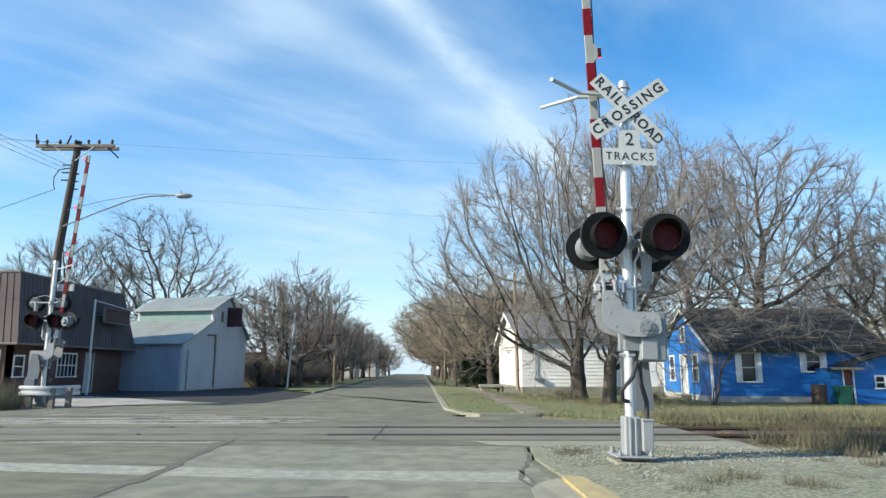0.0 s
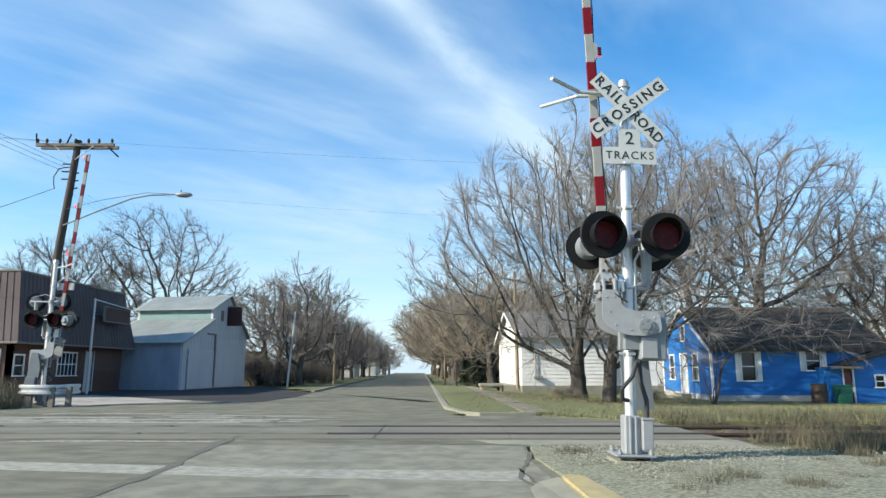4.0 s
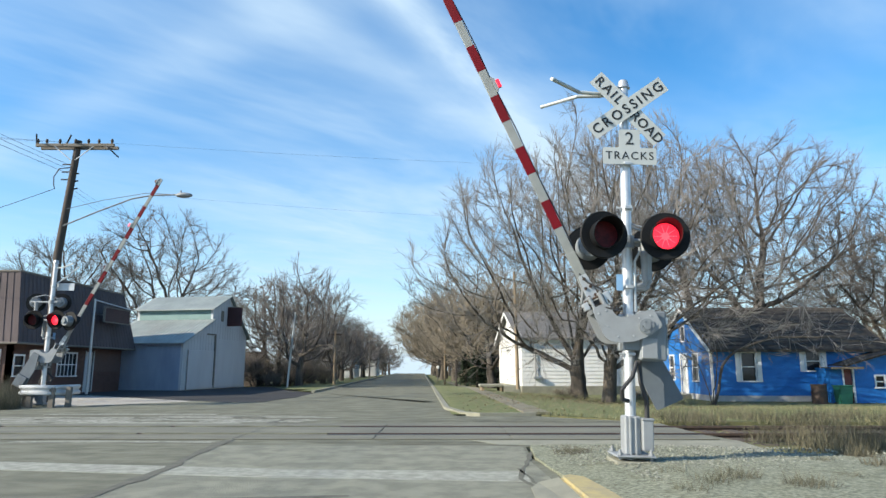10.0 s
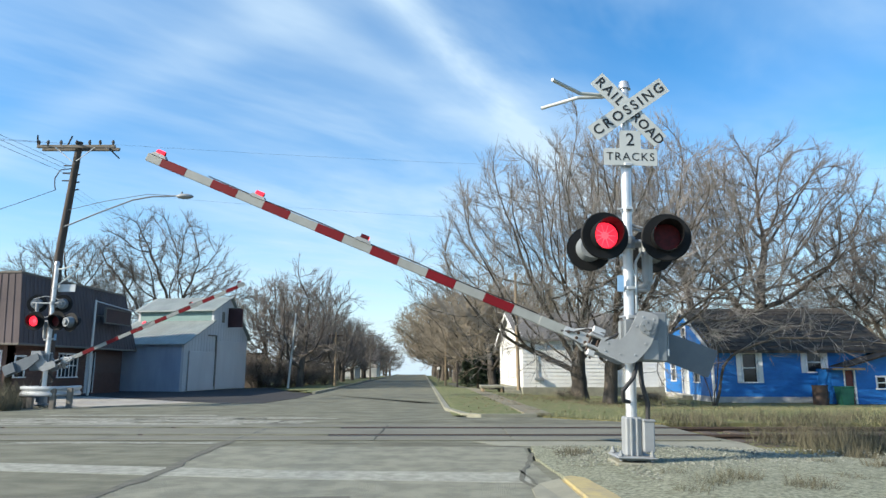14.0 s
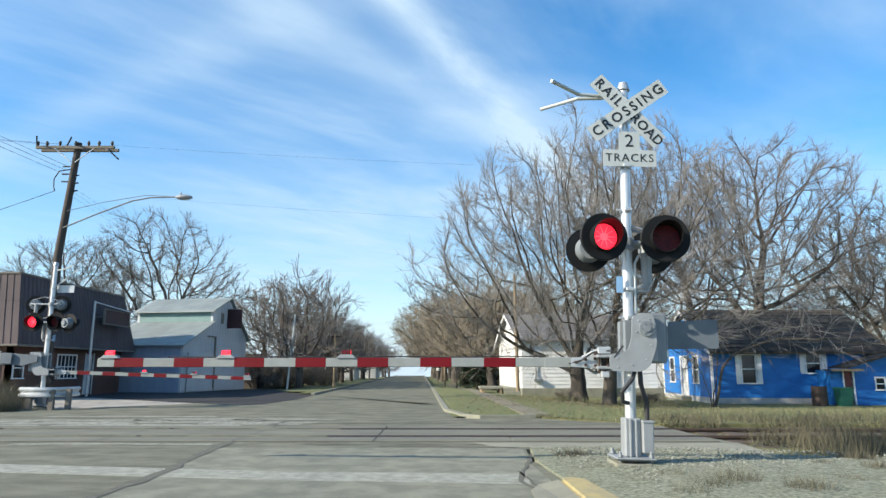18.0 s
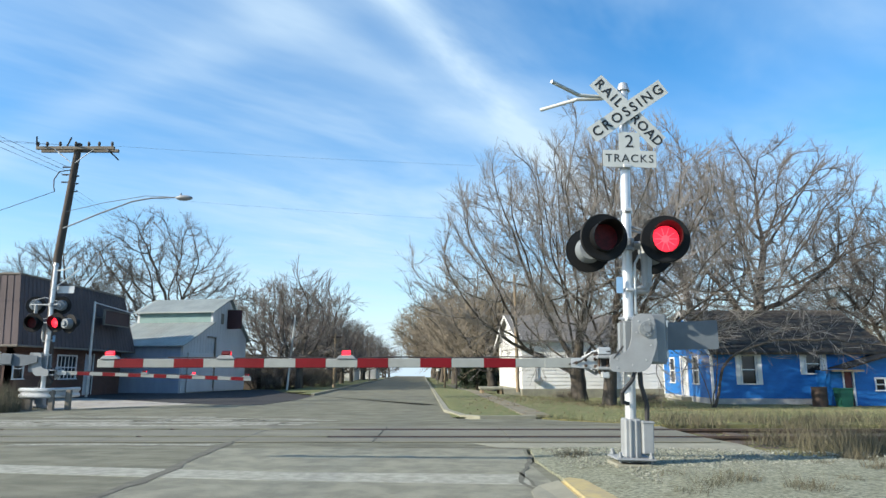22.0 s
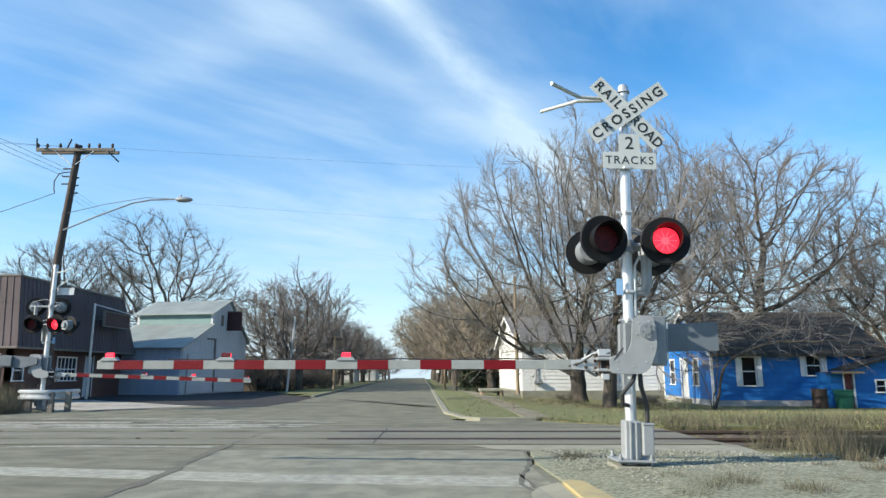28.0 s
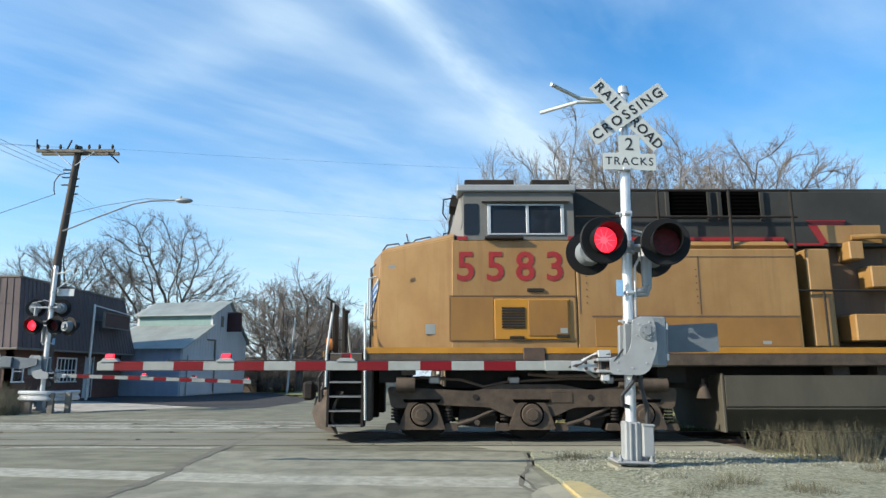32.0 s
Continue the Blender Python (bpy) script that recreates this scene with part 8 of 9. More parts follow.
def bare_tree(label, m, grown, tip, foot, bark, twig, twigs=3, length=0.55, fine=0.0045, up=0.15, thin=0.02, seed=1, group="", leaves=0.0, forks=3, name="tree"):
    """Trunk, limbs and a crown of fine twigs along a grown skeleton."""
    pos, parent, way = grown
    rng = np.random.default_rng(seed)
    r = thickness(parent, tip, foot)
    # flare of the foot
    r = r * (1 + 0.3 * np.exp(-np.maximum(pos[:, 2], 0) * 3.0) * (r > foot * 0.6))
    t = thing(name, label, "tree", m, group)
    # chains along the strongest child
    n = len(pos)
    main = -np.ones(n, int)
    for i in range(n):
        p = parent[i]
        if p >= 0 and (main[p] < 0 or r[i] > r[main[p]]):
            main[p] = i
    for i in range(n):
        p = parent[i]
        if p >= 0 and main[p] == i and r[p] > foot * 0.3:
            r[i] = max(r[i], r[p] * 0.8)
    groups = {"trunk": [], "branchwork": [], "crown": []}
    for i in range(n):
        p = parent[i]
        if p >= 0 and main[p] == i:
            continue
        chain = [] if p < 0 else [(Vector(pos[p]), min(r[p], r[i] * 1.6))]
        j = i
        while j >= 0:
            chain.append((Vector(pos[j]), r[j]))
            j = main[j]
        if len(chain) > 1:
            groups["trunk" if r[i] > foot * 0.4 else "branchwork" if r[i] > thin else "crown"].append(chain)
    for name_, sides in (("trunk", 9), ("branchwork", 5)):
        if groups[name_]:
            ob = new(name_, level_mesh(name_, [(groups[name_], sides)], bark))
            ob.parent = t
    verts, faces = tubes(groups["crown"], 3)
    sets = [(np.array([tuple(v) for v in verts]).reshape(-1, 3), np.array(faces, int).reshape(-1, 4))]
    ends = np.where(r < max(thin, tip * 2.2))[0]
    spots, ways, rr = pos[ends], way[ends], r[ends]
    ends_of = []
    for level in range(2):
        per = twigs if level == 0 else forks
        a = np.repeat(spots, per, axis=0)
        w = np.repeat(ways, per, axis=0) * (0.9 if level == 0 else 1.0) + rng.normal(size=(len(a), 3)) * (0.34 if level == 0 else 0.30)
        w[:, 2] += up
        w /= np.linalg.norm(w, axis=1, keepdims=True)
        size = length * (1.0 if level == 0 else 0.55) * rng.uniform(0.5, 1.3, (len(a), 1))
        mid = a + w * size * 0.5
        w2 = w + rng.normal(size=w.shape) * 0.13
        b = mid + w2 * size * 0.5
        ra = np.minimum(np.repeat(rr, per) * 0.8, fine * (1.5 if level == 0 else 1.0))
        sets.append(prisms(a, mid, ra, ra * 0.85, 3))
        sets.append(prisms(mid, b, ra * 0.85, ra * 0.5, 3))
        f = rng.uniform(0.15, 0.95, (len(a), 1))
        spots, ways, rr = a + (b - a) * f, w, ra
        ends_of = b
    verts, quads, first = [], [], 0
    for v, q in sets:
        verts.append(v)
        quads.append(q + first)
        first += len(v)
    ob = new("crown", array_mesh("crown", np.concatenate(verts), np.concatenate(quads), twig))
    ob.parent = t
    if leaves:
        p = ends_of[rng.random(len(ends_of)) < leaves]
        a = rng.normal(size=p.shape)
        a *= 0.06 / np.linalg.norm(a, axis=1, keepdims=True)
        c = np.cross(a, rng.normal(size=p.shape))
        c *= 0.03 / np.linalg.norm(c, axis=1, keepdims=True)
        verts = np.stack([p, p + a * 0.5 + c, p + a, p + a * 0.5 - c], axis=1).reshape(-1, 3)
        ob = new("leaves", array_mesh("leaves", verts, np.arange(len(verts)).reshape(-1, 4), M["dead_leaf"]))
        ob.parent = t
        tagged(ob, "dry brown leaves", kind="stuff")
    return t


def plant_trees():
    # the big bare pair in front of the white house
    def fan(top, at, limbs):
        """A short trunk and the limbs that part from it, each by its lean and length."""
        return [([(0, 0, -0.2), top], -1)] + [([tuple(c * f for c in top), (top[0] * f + dx, top[1] * f + dy, top[2] * f + dz)], at) for f, dx, dy, dz in limbs]

    starts = fan((-0.15, 0.0, 1.6), 4, ((1.0, -0.3, 0.2, 2.6), (0.95, 0.7, 0.3, 2.4), (0.95, -1.2, -0.3, 2.2), (0.9, -1.9, 0.3, 1.7), (1.0, 0.2, -0.9, 2.4), (1.0, -0.5, 1.2, 2.3), (0.8, -2.6, -0.4, 1.2), (0.9, 1.3, -0.2, 1.9)))
    lobes = [((-2.1, -2.4, 5.8), (4.5, 3.6, 4.5), 1.0), ((-4.1, -2.4, 4.7), (3.3, 2.8, 2.4), 0.26), ((0.4, -2.0, 6.3), (3.1, 3.4, 4.8), 0.4)]
    bare_tree("large bare tree with a thick dark trunk near the white house", pose(6.0, 29.0, -0.2), colonise(11, starts, lobes, 2600, 0.36, 0.62, keep=0.72, lift=0.07, jitter=0.07), 0.0115, 0.33, M["bark"], M["twig"], twigs=4, length=0.8, fine=0.0052, up=0.22, thin=0.021, seed=1)
    starts = fan((0.12, 0.0, 1.5), 4, ((1.0, 0.3, 0.1, 2.6), (0.95, -0.7, 0.2, 2.4), (0.95, 1.2, -0.3, 2.2), (1.0, 0.3, 0.9, 2.3), (1.0, 0.1, -1.0, 2.3), (0.85, 1.9, -0.5, 1.5), (0.9, -1.2, -0.4, 1.8)))
    lobes = [((1.3, -1.7, 6.2), (4.2, 3.0, 5.1), 1.0), ((4.4, -2.0, 4.1), (4.0, 1.6, 1.5), 0.14), ((-0.3, -1.6, 7.2), (3.2, 2.8, 4.7), 0.4)]
    bare_tree("large bare tree with low spreading limbs near the houses", pose(6.85, 27.5, -0.25), colonise(23, starts, lobes, 2300, 0.36, 0.62, keep=0.72, lift=0.07, jitter=0.07), 0.0105, 0.27, M["bark"], M["twig"], twigs=4, length=0.78, fine=0.0052, up=0.2, thin=0.021, seed=2)
    # a small arching tree before the blue gable, its boughs over the house front
    starts = [([(0, 0, -0.1), (-0.1, 0.0, 0.6), (-0.35, 0.05, 1.4)], -1), ([(0, 0, -0.1), (0.25, 0, 0.7), (0.5, -0.05, 1.6)], 0), ([(0, 0, 0.1), (0.05, -0.2, 0.8), (0.2, -0.25, 1.7)], 0)]
    lobes = [((2.2, -0.5, 2.9), (2.6, 1.3, 1.1), 0.5), ((5.0, -0.6, 2.8), (3.4, 1.3, 0.95), 0.5), ((-0.8, 0.0, 2.4), (1.6, 1.4, 1.3), 0.25)]
    bare_tree("small bare arching tree before the blue house", pose(10.75, 26.6, -0.3), colonise(29, starts, lobes, 260, 0.24, 0.46, keep=0.75, lift=0.0, jitter=0.1), 0.008, 0.065, M["bark"], M["twig"], twigs=1, length=0.6, fine=0.005, up=0.0, thin=0.014, seed=3, forks=2)
    # the broad trees behind the blue house
    for x, y, seed, foot, starts, lobes, count in (
            (20.3, 42.0, 5, 0.42, [([(0, 0, -0.2), (0.0, 0, 4.6)], -1)], [((1.4, 0, 10.5), (7.4, 5.6, 5.9), 1.0), ((-2.2, 0, 9.2), (5.2, 5.0, 5.2), 0.4)], 2000),
            (18.3, 46.0, 9, 0.36, [([(0, 0, -0.2), (-0.3, 0, 3.8)], -1)], [((-3.2, 0, 10.8), (7.0, 5.6, 7.2), 1.0), ((-1.0, 0, 8.4), (6.0, 5.0, 4.8), 0.35)], 2000),
            (28.4, 42.0, 14, 0.30, [([(0, 0, -0.2), (0.2, 0, 2.6)], -1)], [((0.2, 0, 6.6), (6.0, 5.0, 5.2), 1.0), ((-3.4, -1.0, 5.0), (4.2, 3.6, 3.6), 0.45)], 1900),
            (36.5, 46.0, 41, 0.34, [([(0, 0, -0.2), (0, 0, 3.2)], -1)], [((0, 0, 8.0), (7.0, 6.0, 6.0), 1.0)], 1100)):
        bare_tree("broad bare tree with pale limbs behind the blue house", pose(x, y, ground_z(x, y) - 0.1), colonise(seed, starts, lobes, count, 0.46, 0.78, keep=0.66, lift=0.03, jitter=0.12), 0.02, foot, M["limb_bark"], M["grey_twig"], twigs=4, length=1.0, fine=0.0072, up=0.1, thin=0.028, seed=seed, group="trees behind the house")
    # brushy trees along the street
    protos = []
    labels = ["brushy brown-twigged street tree with a few dry leaves", "dark bare brushy street tree", "broad brown-twigged street tree with a few dry leaves", "tall dark bare street tree"]
    for seed, width, twig_name in ((31, 4.6, "brown_twig"), (32, 4.4, "grey_twig"), (33, 5.0, "brown_twig"), (34, 4.0, "grey_twig")):
        starts = [([(0, 0, -0.2), (0.1, 0, 1.5)], -1)]
        lobes = [((0, 0, 5.2), (width, width, 3.8), 1.0), ((0.6, 0.4, 3.6), (width * 0.8, width * 0.8, 2.4), 0.3)]
        protos.append((colonise(seed, starts, lobes, 480, 0.42, 0.75, keep=0.55, lift=0.05, jitter=0.18), twig_name, seed))
    spots = [(-9.5, 43.8, 0.86, 3), (-11.9, 47.5, 0.84, 1), (-8.9, 53.0, 0.62, 3), (-9.3, 60.5, 0.66, 1), (-9.5, 69.0, 0.64, 3), (-13.7, 50, 0.86, 1), (-11.1, 54.5, 0.98, 3), (-10.2, 63, 0.64, 1), (-13.5, 62, 0.85, 3), (-11.6, 73, 0.74, 1), (-10.0, 84, 0.68, 3), (-14.5, 80, 0.8, 1), (-11.4, 94, 0.74, 1), (-11.0, 108, 0.68, 3), (-14, 100, 0.8, 1), (-12.2, 121, 0.72, 1), (-12.6, 138, 0.7, 3), (-16, 118, 0.85, 1), (-12.8, 87, 0.6, 1), (-11.2, 128, 0.68, 1), (-12.0, 148, 0.8, 1), (-0.1, 84, 1.15, 2), (-0.7, 104, 1.25, 0), (-1.6, 126, 1.4, 2), (-2.2, 146, 1.6, 0), 
             (3.6, 49, 0.88, 0), (5.6, 53, 0.95, 2), (2.4, 58, 0.95, 2), (3.6, 66, 0.95, 0), (1.2, 74, 0.95, 0), (2.8, 82, 1.0, 2), (0.4, 92, 0.95, 2), (2.2, 102, 1.0, 0), (-0.3, 112, 0.95, 0), (-1.0, 134, 1.0, 2), (1.2, 124, 1.0, 0), (7.5, 60, 1.1, 0), (6.0, 76, 1.2, 2), (11.5, 62, 1.1, 0), (10.5, 72, 1.2, 2), (4.5, 92, 1.2, 2), (5.5, 112, 1.3, 0),
             (23.5, 47, 0.72, 1), (27.0, 38.5, 0.55, 2), (31.5, 37, 0.75, 1), (30, 49, 0.95, 3), (16, 53, 0.8, 0)]
    made = {}
    rng = random.Random(77)
    for x, y, s, kind in spots:
        s *= 1.14 if -3 < x < 3.7 else 1.0
        m = pose(x, y, ground_z(x, y) - 0.05, 0, 0, rng.uniform(0, 360))
        if kind not in made:
            grown, twig_name, seed = protos[kind]
            made[kind] = bare_tree(labels[kind], m, grown, 0.018, 0.27, M["bark"], M[twig_name], twigs=3, forks=2, length=1.05, fine=0.0135, up=0.16, thin=0.034, seed=seed, group="street trees", leaves=0.16 if twig_name == "brown_twig" else 0.0)
            ob = made[kind]
        else:
            ob = copy_thing(made[kind], m)
        ob.scale = (s * rng.uniform(0.9, 1.15), s * rng.uniform(0.9, 1.15), s * rng.uniform(0.9, 1.08))
    # the bare trees behind the store
    for x, y, seed, starts, lobes in (
            (-26.9, 60, 61, [([(0, 0, -0.2), (0.0, 0, 4.2)], -1), ([(0, 0, 3.6), (1.6, 0.3, 5.6)], 5)], [((0.6, 0, 9.9), (7.0, 5.5, 5.9), 1.0), ((5.4, 0, 7.6), (4.2, 3.0, 2.9), 0.35)]),
            (-35.5, 62, 62, [([(0, 0, -0.2), (0.0, 0, 3.6)], -1)], [((0, 0, 8.6), (6.8, 5.5, 5.2), 1.0)])):
        bare_tree("tall bare tree with dark limbs behind the store", pose(x, y, ground_z(x, y) - 0.1), colonise(seed, starts, lobes, 800, 0.55, 0.9, keep=0.6, lift=0.05, jitter=0.15), 0.024, 0.36, M["bark"], M["grey_twig"], twigs=4, length=1.1, fine=0.0085, up=0.15, thin=0.036, seed=seed, group="trees behind the store")
    # evergreens by the street
    rng = random.Random(4)
    for x, y, h in ((2.6, 50.5, 2.9), (3.6, 52, 3.4), (1.9, 54, 2.6), (-13.5, 140, 6), (-14.8, 150, 7)):
        t = thing("evergreen", "dark green conifer beside the street", "tree", pose(x, y, ground_z(x, y) - 0.05), "evergreens")
        bm = bmesh.new()
        rod(bm, (0, 0, 0), (0, 0, h * 0.95), 0.12, 0.02, 8)
        part("trunk", bm, M["bark"], t)
        verts, faces = [], []
        for i in range(2600):
            f = rng.random() ** 0.8
            z = 0.25 + f * (h - 0.25)
            r = (1 - f) * h * 0.30 * math.sqrt(rng.random()) * (0.85 + 0.3 * math.sin(z * 7)) + 0.05
            a = rng.uniform(0, 6.283)
            p = Vector((r * math.cos(a), r * math.sin(a), z))
            out = Vector((math.cos(a), math.sin(a), rng.uniform(-0.5, 0.25))).normalized() * rng.uniform(0.12, 0.3)
            side = out.cross(Vector((rng.gauss(0, 1), rng.gauss(0, 1), rng.gauss(0, 1)))).normalized() * 0.05
            n = len(verts)
            verts += [p - side, p + side, p + out]
            faces.append((n, n + 1, n + 2))
        data = bpy.data.meshes.new("foliage")
        data.from_pydata(verts, [], faces)
        data.materials.append(M["needle"])
        ob = new("foliage", data)
        ob.parent = t


plant_trees()


# ---- grass, weeds and stones ----
def blades(name, label, places, height, width, material, seed, lean=0.35, segments=2):
    """Bent blades at the places given by a function of the generator."""
    rng = random.Random(seed)
    verts, faces = [], []
    for x, y, k in places(rng):
        h = height * k * rng.uniform(0.55, 1.25)
        a = rng.uniform(0, 6.283)
        side = Vector((math.cos(a), math.sin(a), 0)) * width * rng.uniform(0.7, 1.3)
        way = Vector((rng.gauss(0, lean), rng.gauss(0, lean), 1)).normalized()
        bend = Vector((rng.gauss(0, lean), rng.gauss(0, lean), -0.1)) * 0.5
        p = Vector((x, y, ground_z(x, y) - 0.03))
        n = len(verts)
        for s in range(segments):
            f = s / segments
            q = p + way * h * f + bend * h * f * f
            verts += [q - side * (1 - f), q + side * (1 - f)]
        verts.append(p + way * h + bend * h)
        for s in range(segments - 1):
            faces.append((n + 2 * s, n + 2 * s + 1, n + 2 * s + 3, n + 2 * s + 2))
        faces.append((n + 2 * segments - 2, n + 2 * segments - 1, n + 2 * segments))
    data = bpy.data.meshes.new(name)
    data.from_pydata(verts, [], faces)
    data.materials.append(material)
    return tagged(new(name, data), label, "grass", kind="stuff")


def field(n, x0, x1, y0, y1, k=1.0, keep=None):
    def places(rng):
        for _ in range(n):
            x, y = rng.uniform(x0, x1), rng.uniform(y0, y1)
            if keep is None or keep(x, y, rng):
                yield x, y, k
    return places


def clumps(spots, per, radius, k=1.0):
    def places(rng):
        for x, y, s in spots:
            for _ in range(int(per * s)):
                a, r = rng.uniform(0, 6.283), radius * s * math.sqrt(rng.random())
                yield x + r * math.cos(a), y + r * math.sin(a), k * s
    return places


def undergrowth():
    blades("dry_grass", "tall straw-coloured grass beyond the track", field(26000, 4.2, 32, 16.9, 21.5, 1.0, lambda x, y, r: x > 4.6 and noise.noise((x * 0.5, y * 0.5, 3)) > -0.1 + 0.3 * r.random() - 0.15), 0.2, 0.006, M["dry_blade"], 3)
    blades("dry_grass", "straw-coloured grass by the house wall", field(14000, 5, 30, 21.5, 28.6, 1.0, lambda x, y, r: noise.noise((x * 0.4, y * 0.4, 7)) > -0.15), 0.17, 0.007, M["dry_blade"], 4)
    blades("grass", "short green grass before the blue house", field(30000, 3.0, 30, 19.5, 29.0), 0.13, 0.008, M["grass_blade"], 5)
    blades("grass", "short green grass on the parkway", field(26000, -0.5, 7, 17.5, 34, 1.0, lambda x, y, r: x > road_right(y) + 0.3 and not (abs(x - road_right(y) - 2.35) < 0.65)), 0.07, 0.008, M["grass_blade"], 6)
    blades("dry_grass", "straw tufts on the parkway", field(9000, 2.2, 9, 17.4, 31, 1.0, lambda x, y, r: noise.noise((x * 0.7, y * 0.7, 1)) > 0.05 and not (abs(x - road_right(y) - 2.35) < 0.65)), 0.16, 0.007, M["dry_blade"], 16)
    blades("weeds", "tall brown weeds beside the track", field(24000, 4.7, 15, 8.0, 11.7, 1.0, lambda x, y, r: x > 5.2 + (11.6 - y) * 0.16 and noise.noise((x * 0.9, y * 0.9, 5)) > 0.0 + 0.25 * r.random() - 0.1), 0.48, 0.004, M["weed_blade"], 7, 0.3, 3)
    blades("weeds", "brown weeds on the track bank", field(9000, 5.0, 18, 14.8, 16.6, 1.0, lambda x, y, r: noise.noise((x * 0.8, y * 0.8, 9)) > -0.1), 0.35, 0.006, M["weed_blade"], 8, 0.3, 3)
    blades("weeds", "tall brown weeds by the far signal mast", clumps([(-13.9, 20.3, 1.2), (-14.4, 21.2, 1.3), (-13.3, 19.9, 0.8), (-15.2, 20.4, 1.3)], 900, 0.75), 0.75, 0.007, M["weed_blade"], 9, 0.3, 3)
    spots = [(1.75, 9.35, 0.8), (1.95, 9.5, 0.6), (2.55, 7.5, 0.7), (3.1, 7.15, 0.9), (3.2, 7.6, 0.6), (2.2, 7.0, 0.5), (2.7, 6.85, 0.8), (4.0, 7.9, 0.5), (1.9, 8.9, 0.4), (4.8, 8.6, 0.6), (5.3, 8.2, 0.8), (2.1, 8.1, 0.3)]
    spots += [(5.4, 7.6, 0.7), (4.4, 7.3, 0.6), (3.6, 6.7, 0.9), (4.9, 7.0, 0.8), (5.9, 7.4, 0.9), (5.6, 9.2, 0.9), (6.2, 8.6, 1.0), (2.4, 6.5, 0.7)]
    blades("weeds", "small dry weeds in the gravel", clumps(spots, 380, 0.24), 0.27, 0.005, M["weed_blade"], 10, 0.45, 3)
    blades("grass", "sparse green tufts in the gravel", field(9000, 1.6, 7.0, 5.8, 10.2, 1.0, lambda x, y, r: noise.noise((x * 1.1, y * 1.1, 2)) > 0.05), 0.05, 0.005, M["grass_blade"], 12)
    blades("grass", "grass under the street trees", field(22000, -20, -6, 34, 60, 1.0, lambda x, y, r: x < road_left(y) - 0.3 and not (x < -8 and y < 46)), 0.10, 0.012, M["grass_blade"], 13)
    blades("dry_grass", "straw tufts along the edge of the grass strip", clumps([(2.7 + i * 0.22, 17.4 - i * 0.21, 0.8) for i in range(11)] + [(5.0 + i * 0.45, 15.45 + 0.4 * math.sin(i * 2.3), 0.45 + 0.5 * abs(math.sin(i * 1.7))) for i in range(20)], 60, 0.35), 0.28, 0.006, M["dry_blade"], 18)
    rng = np.random.default_rng(41)
    spread = np.concatenate([np.stack([rng.normal(6.3, 3.0, 2600), rng.normal(27.5, 2.8, 2600)], axis=1), np.stack([rng.uniform(0.5, 24, 1800), rng.uniform(17.6, 28.2, 1800)], axis=1)])
    spread = spread[(spread[:, 0] > road_right(25) + 0.6) & (spread[:, 1] > 17.6) & (spread[:, 1] < 35.5)]
    spread = spread[~((spread[:, 0] > 11.6) & (spread[:, 1] > 28.8))]
    p = np.array([(x, y, ground_z(x, y) + 0.08 + 0.03 * rng.random()) for x, y in spread])
    a = rng.normal(size=p.shape) * np.array((1, 1, 0.35))
    a *= 0.036 / np.linalg.norm(a, axis=1, keepdims=True)
    c = np.cross(a, rng.normal(size=p.shape) * 0.3 + np.array((0, 0, 1)))
    c *= 0.02 / np.linalg.norm(c, axis=1, keepdims=True)
    verts = np.stack([p - a, p + c, p + a, p - c], axis=1).reshape(-1, 3)
    tagged(new("leaf_litter", array_mesh("leaf_litter", verts, np.arange(len(verts)).reshape(-1, 4), M["dead_leaf"])), "fallen brown leaves scattered over the lawn", "leaves", kind="stuff")
    blades("dry_grass", "rank straw grass round the big trunks", clumps([(5.2, 28.4, 1.0), (6.6, 28.0, 1.1), (7.6, 27.2, 1.0), (4.4, 29.3, 0.8), (8.7, 27.6, 1.1), (9.6, 28.2, 1.0), (10.8, 27.3, 0.8), (3.6, 30.0, 0.7)], 520, 0.75), 0.34, 0.007, M["dry_blade"], 19, 0.35, 3)
    # shrubs: by the barn, by the house and under the big trees
    rng = random.Random(8)
    for x, y, h, w, label in ((-12.2, 46.5, 2.6, 2.6, "dense brown shrub beside the barn"), (-10.2, 47.5, 2.2, 2.2, "dense brown shrub beside the barn"), (-8.8, 48.6, 1.6, 1.8, "brown shrub near the street"), (8.5, 28.6, 0.7, 1.8, "low brown brush under the trees"), (5.6, 29.2, 0.7, 1.6, "low brown brush under the trees")):
        lv = grow_tree(rng.randrange(999), [((rng.uniform(-0.2, 0.2), rng.uniform(-0.2, 0.2), 0), (rng.gauss(0, 0.4), rng.gauss(0, 0.4), 1)) for _ in range(7)], (0, 7, 7, 5), (1.2, 0.9, 0.6, 0.35), (0, 36, 42, 46), (0.15, 0.2, 0.25, 0.3), (0.05, 0.05, 0.03, 0.02), (0.03, 0.018, 0.01, 0.007), start=(0.1, 0.1, 0.1, 0.1), shape=(4, 3, 2, 2))
        lv = fit_levels(lv, h, w, w)
        t = thing("shrub", label, "shrub", pose(x, y, ground_z(x, y) - 0.03))
        ob = new("stem_mass", level_mesh("stem_mass", [(lv[0], 4), (lv[1], 3)], M["bark"]))
        ob.parent = t
        ob = new("twig_mass", level_mesh("twig_mass", [(lv[2], 3), (lv[3], 3)], M["brown_twig"]))
        ob.parent = t
    # brush under the street trees, copies of two shrubs
    first = None
    rng = random.Random(21)
    shrub_kinds = []
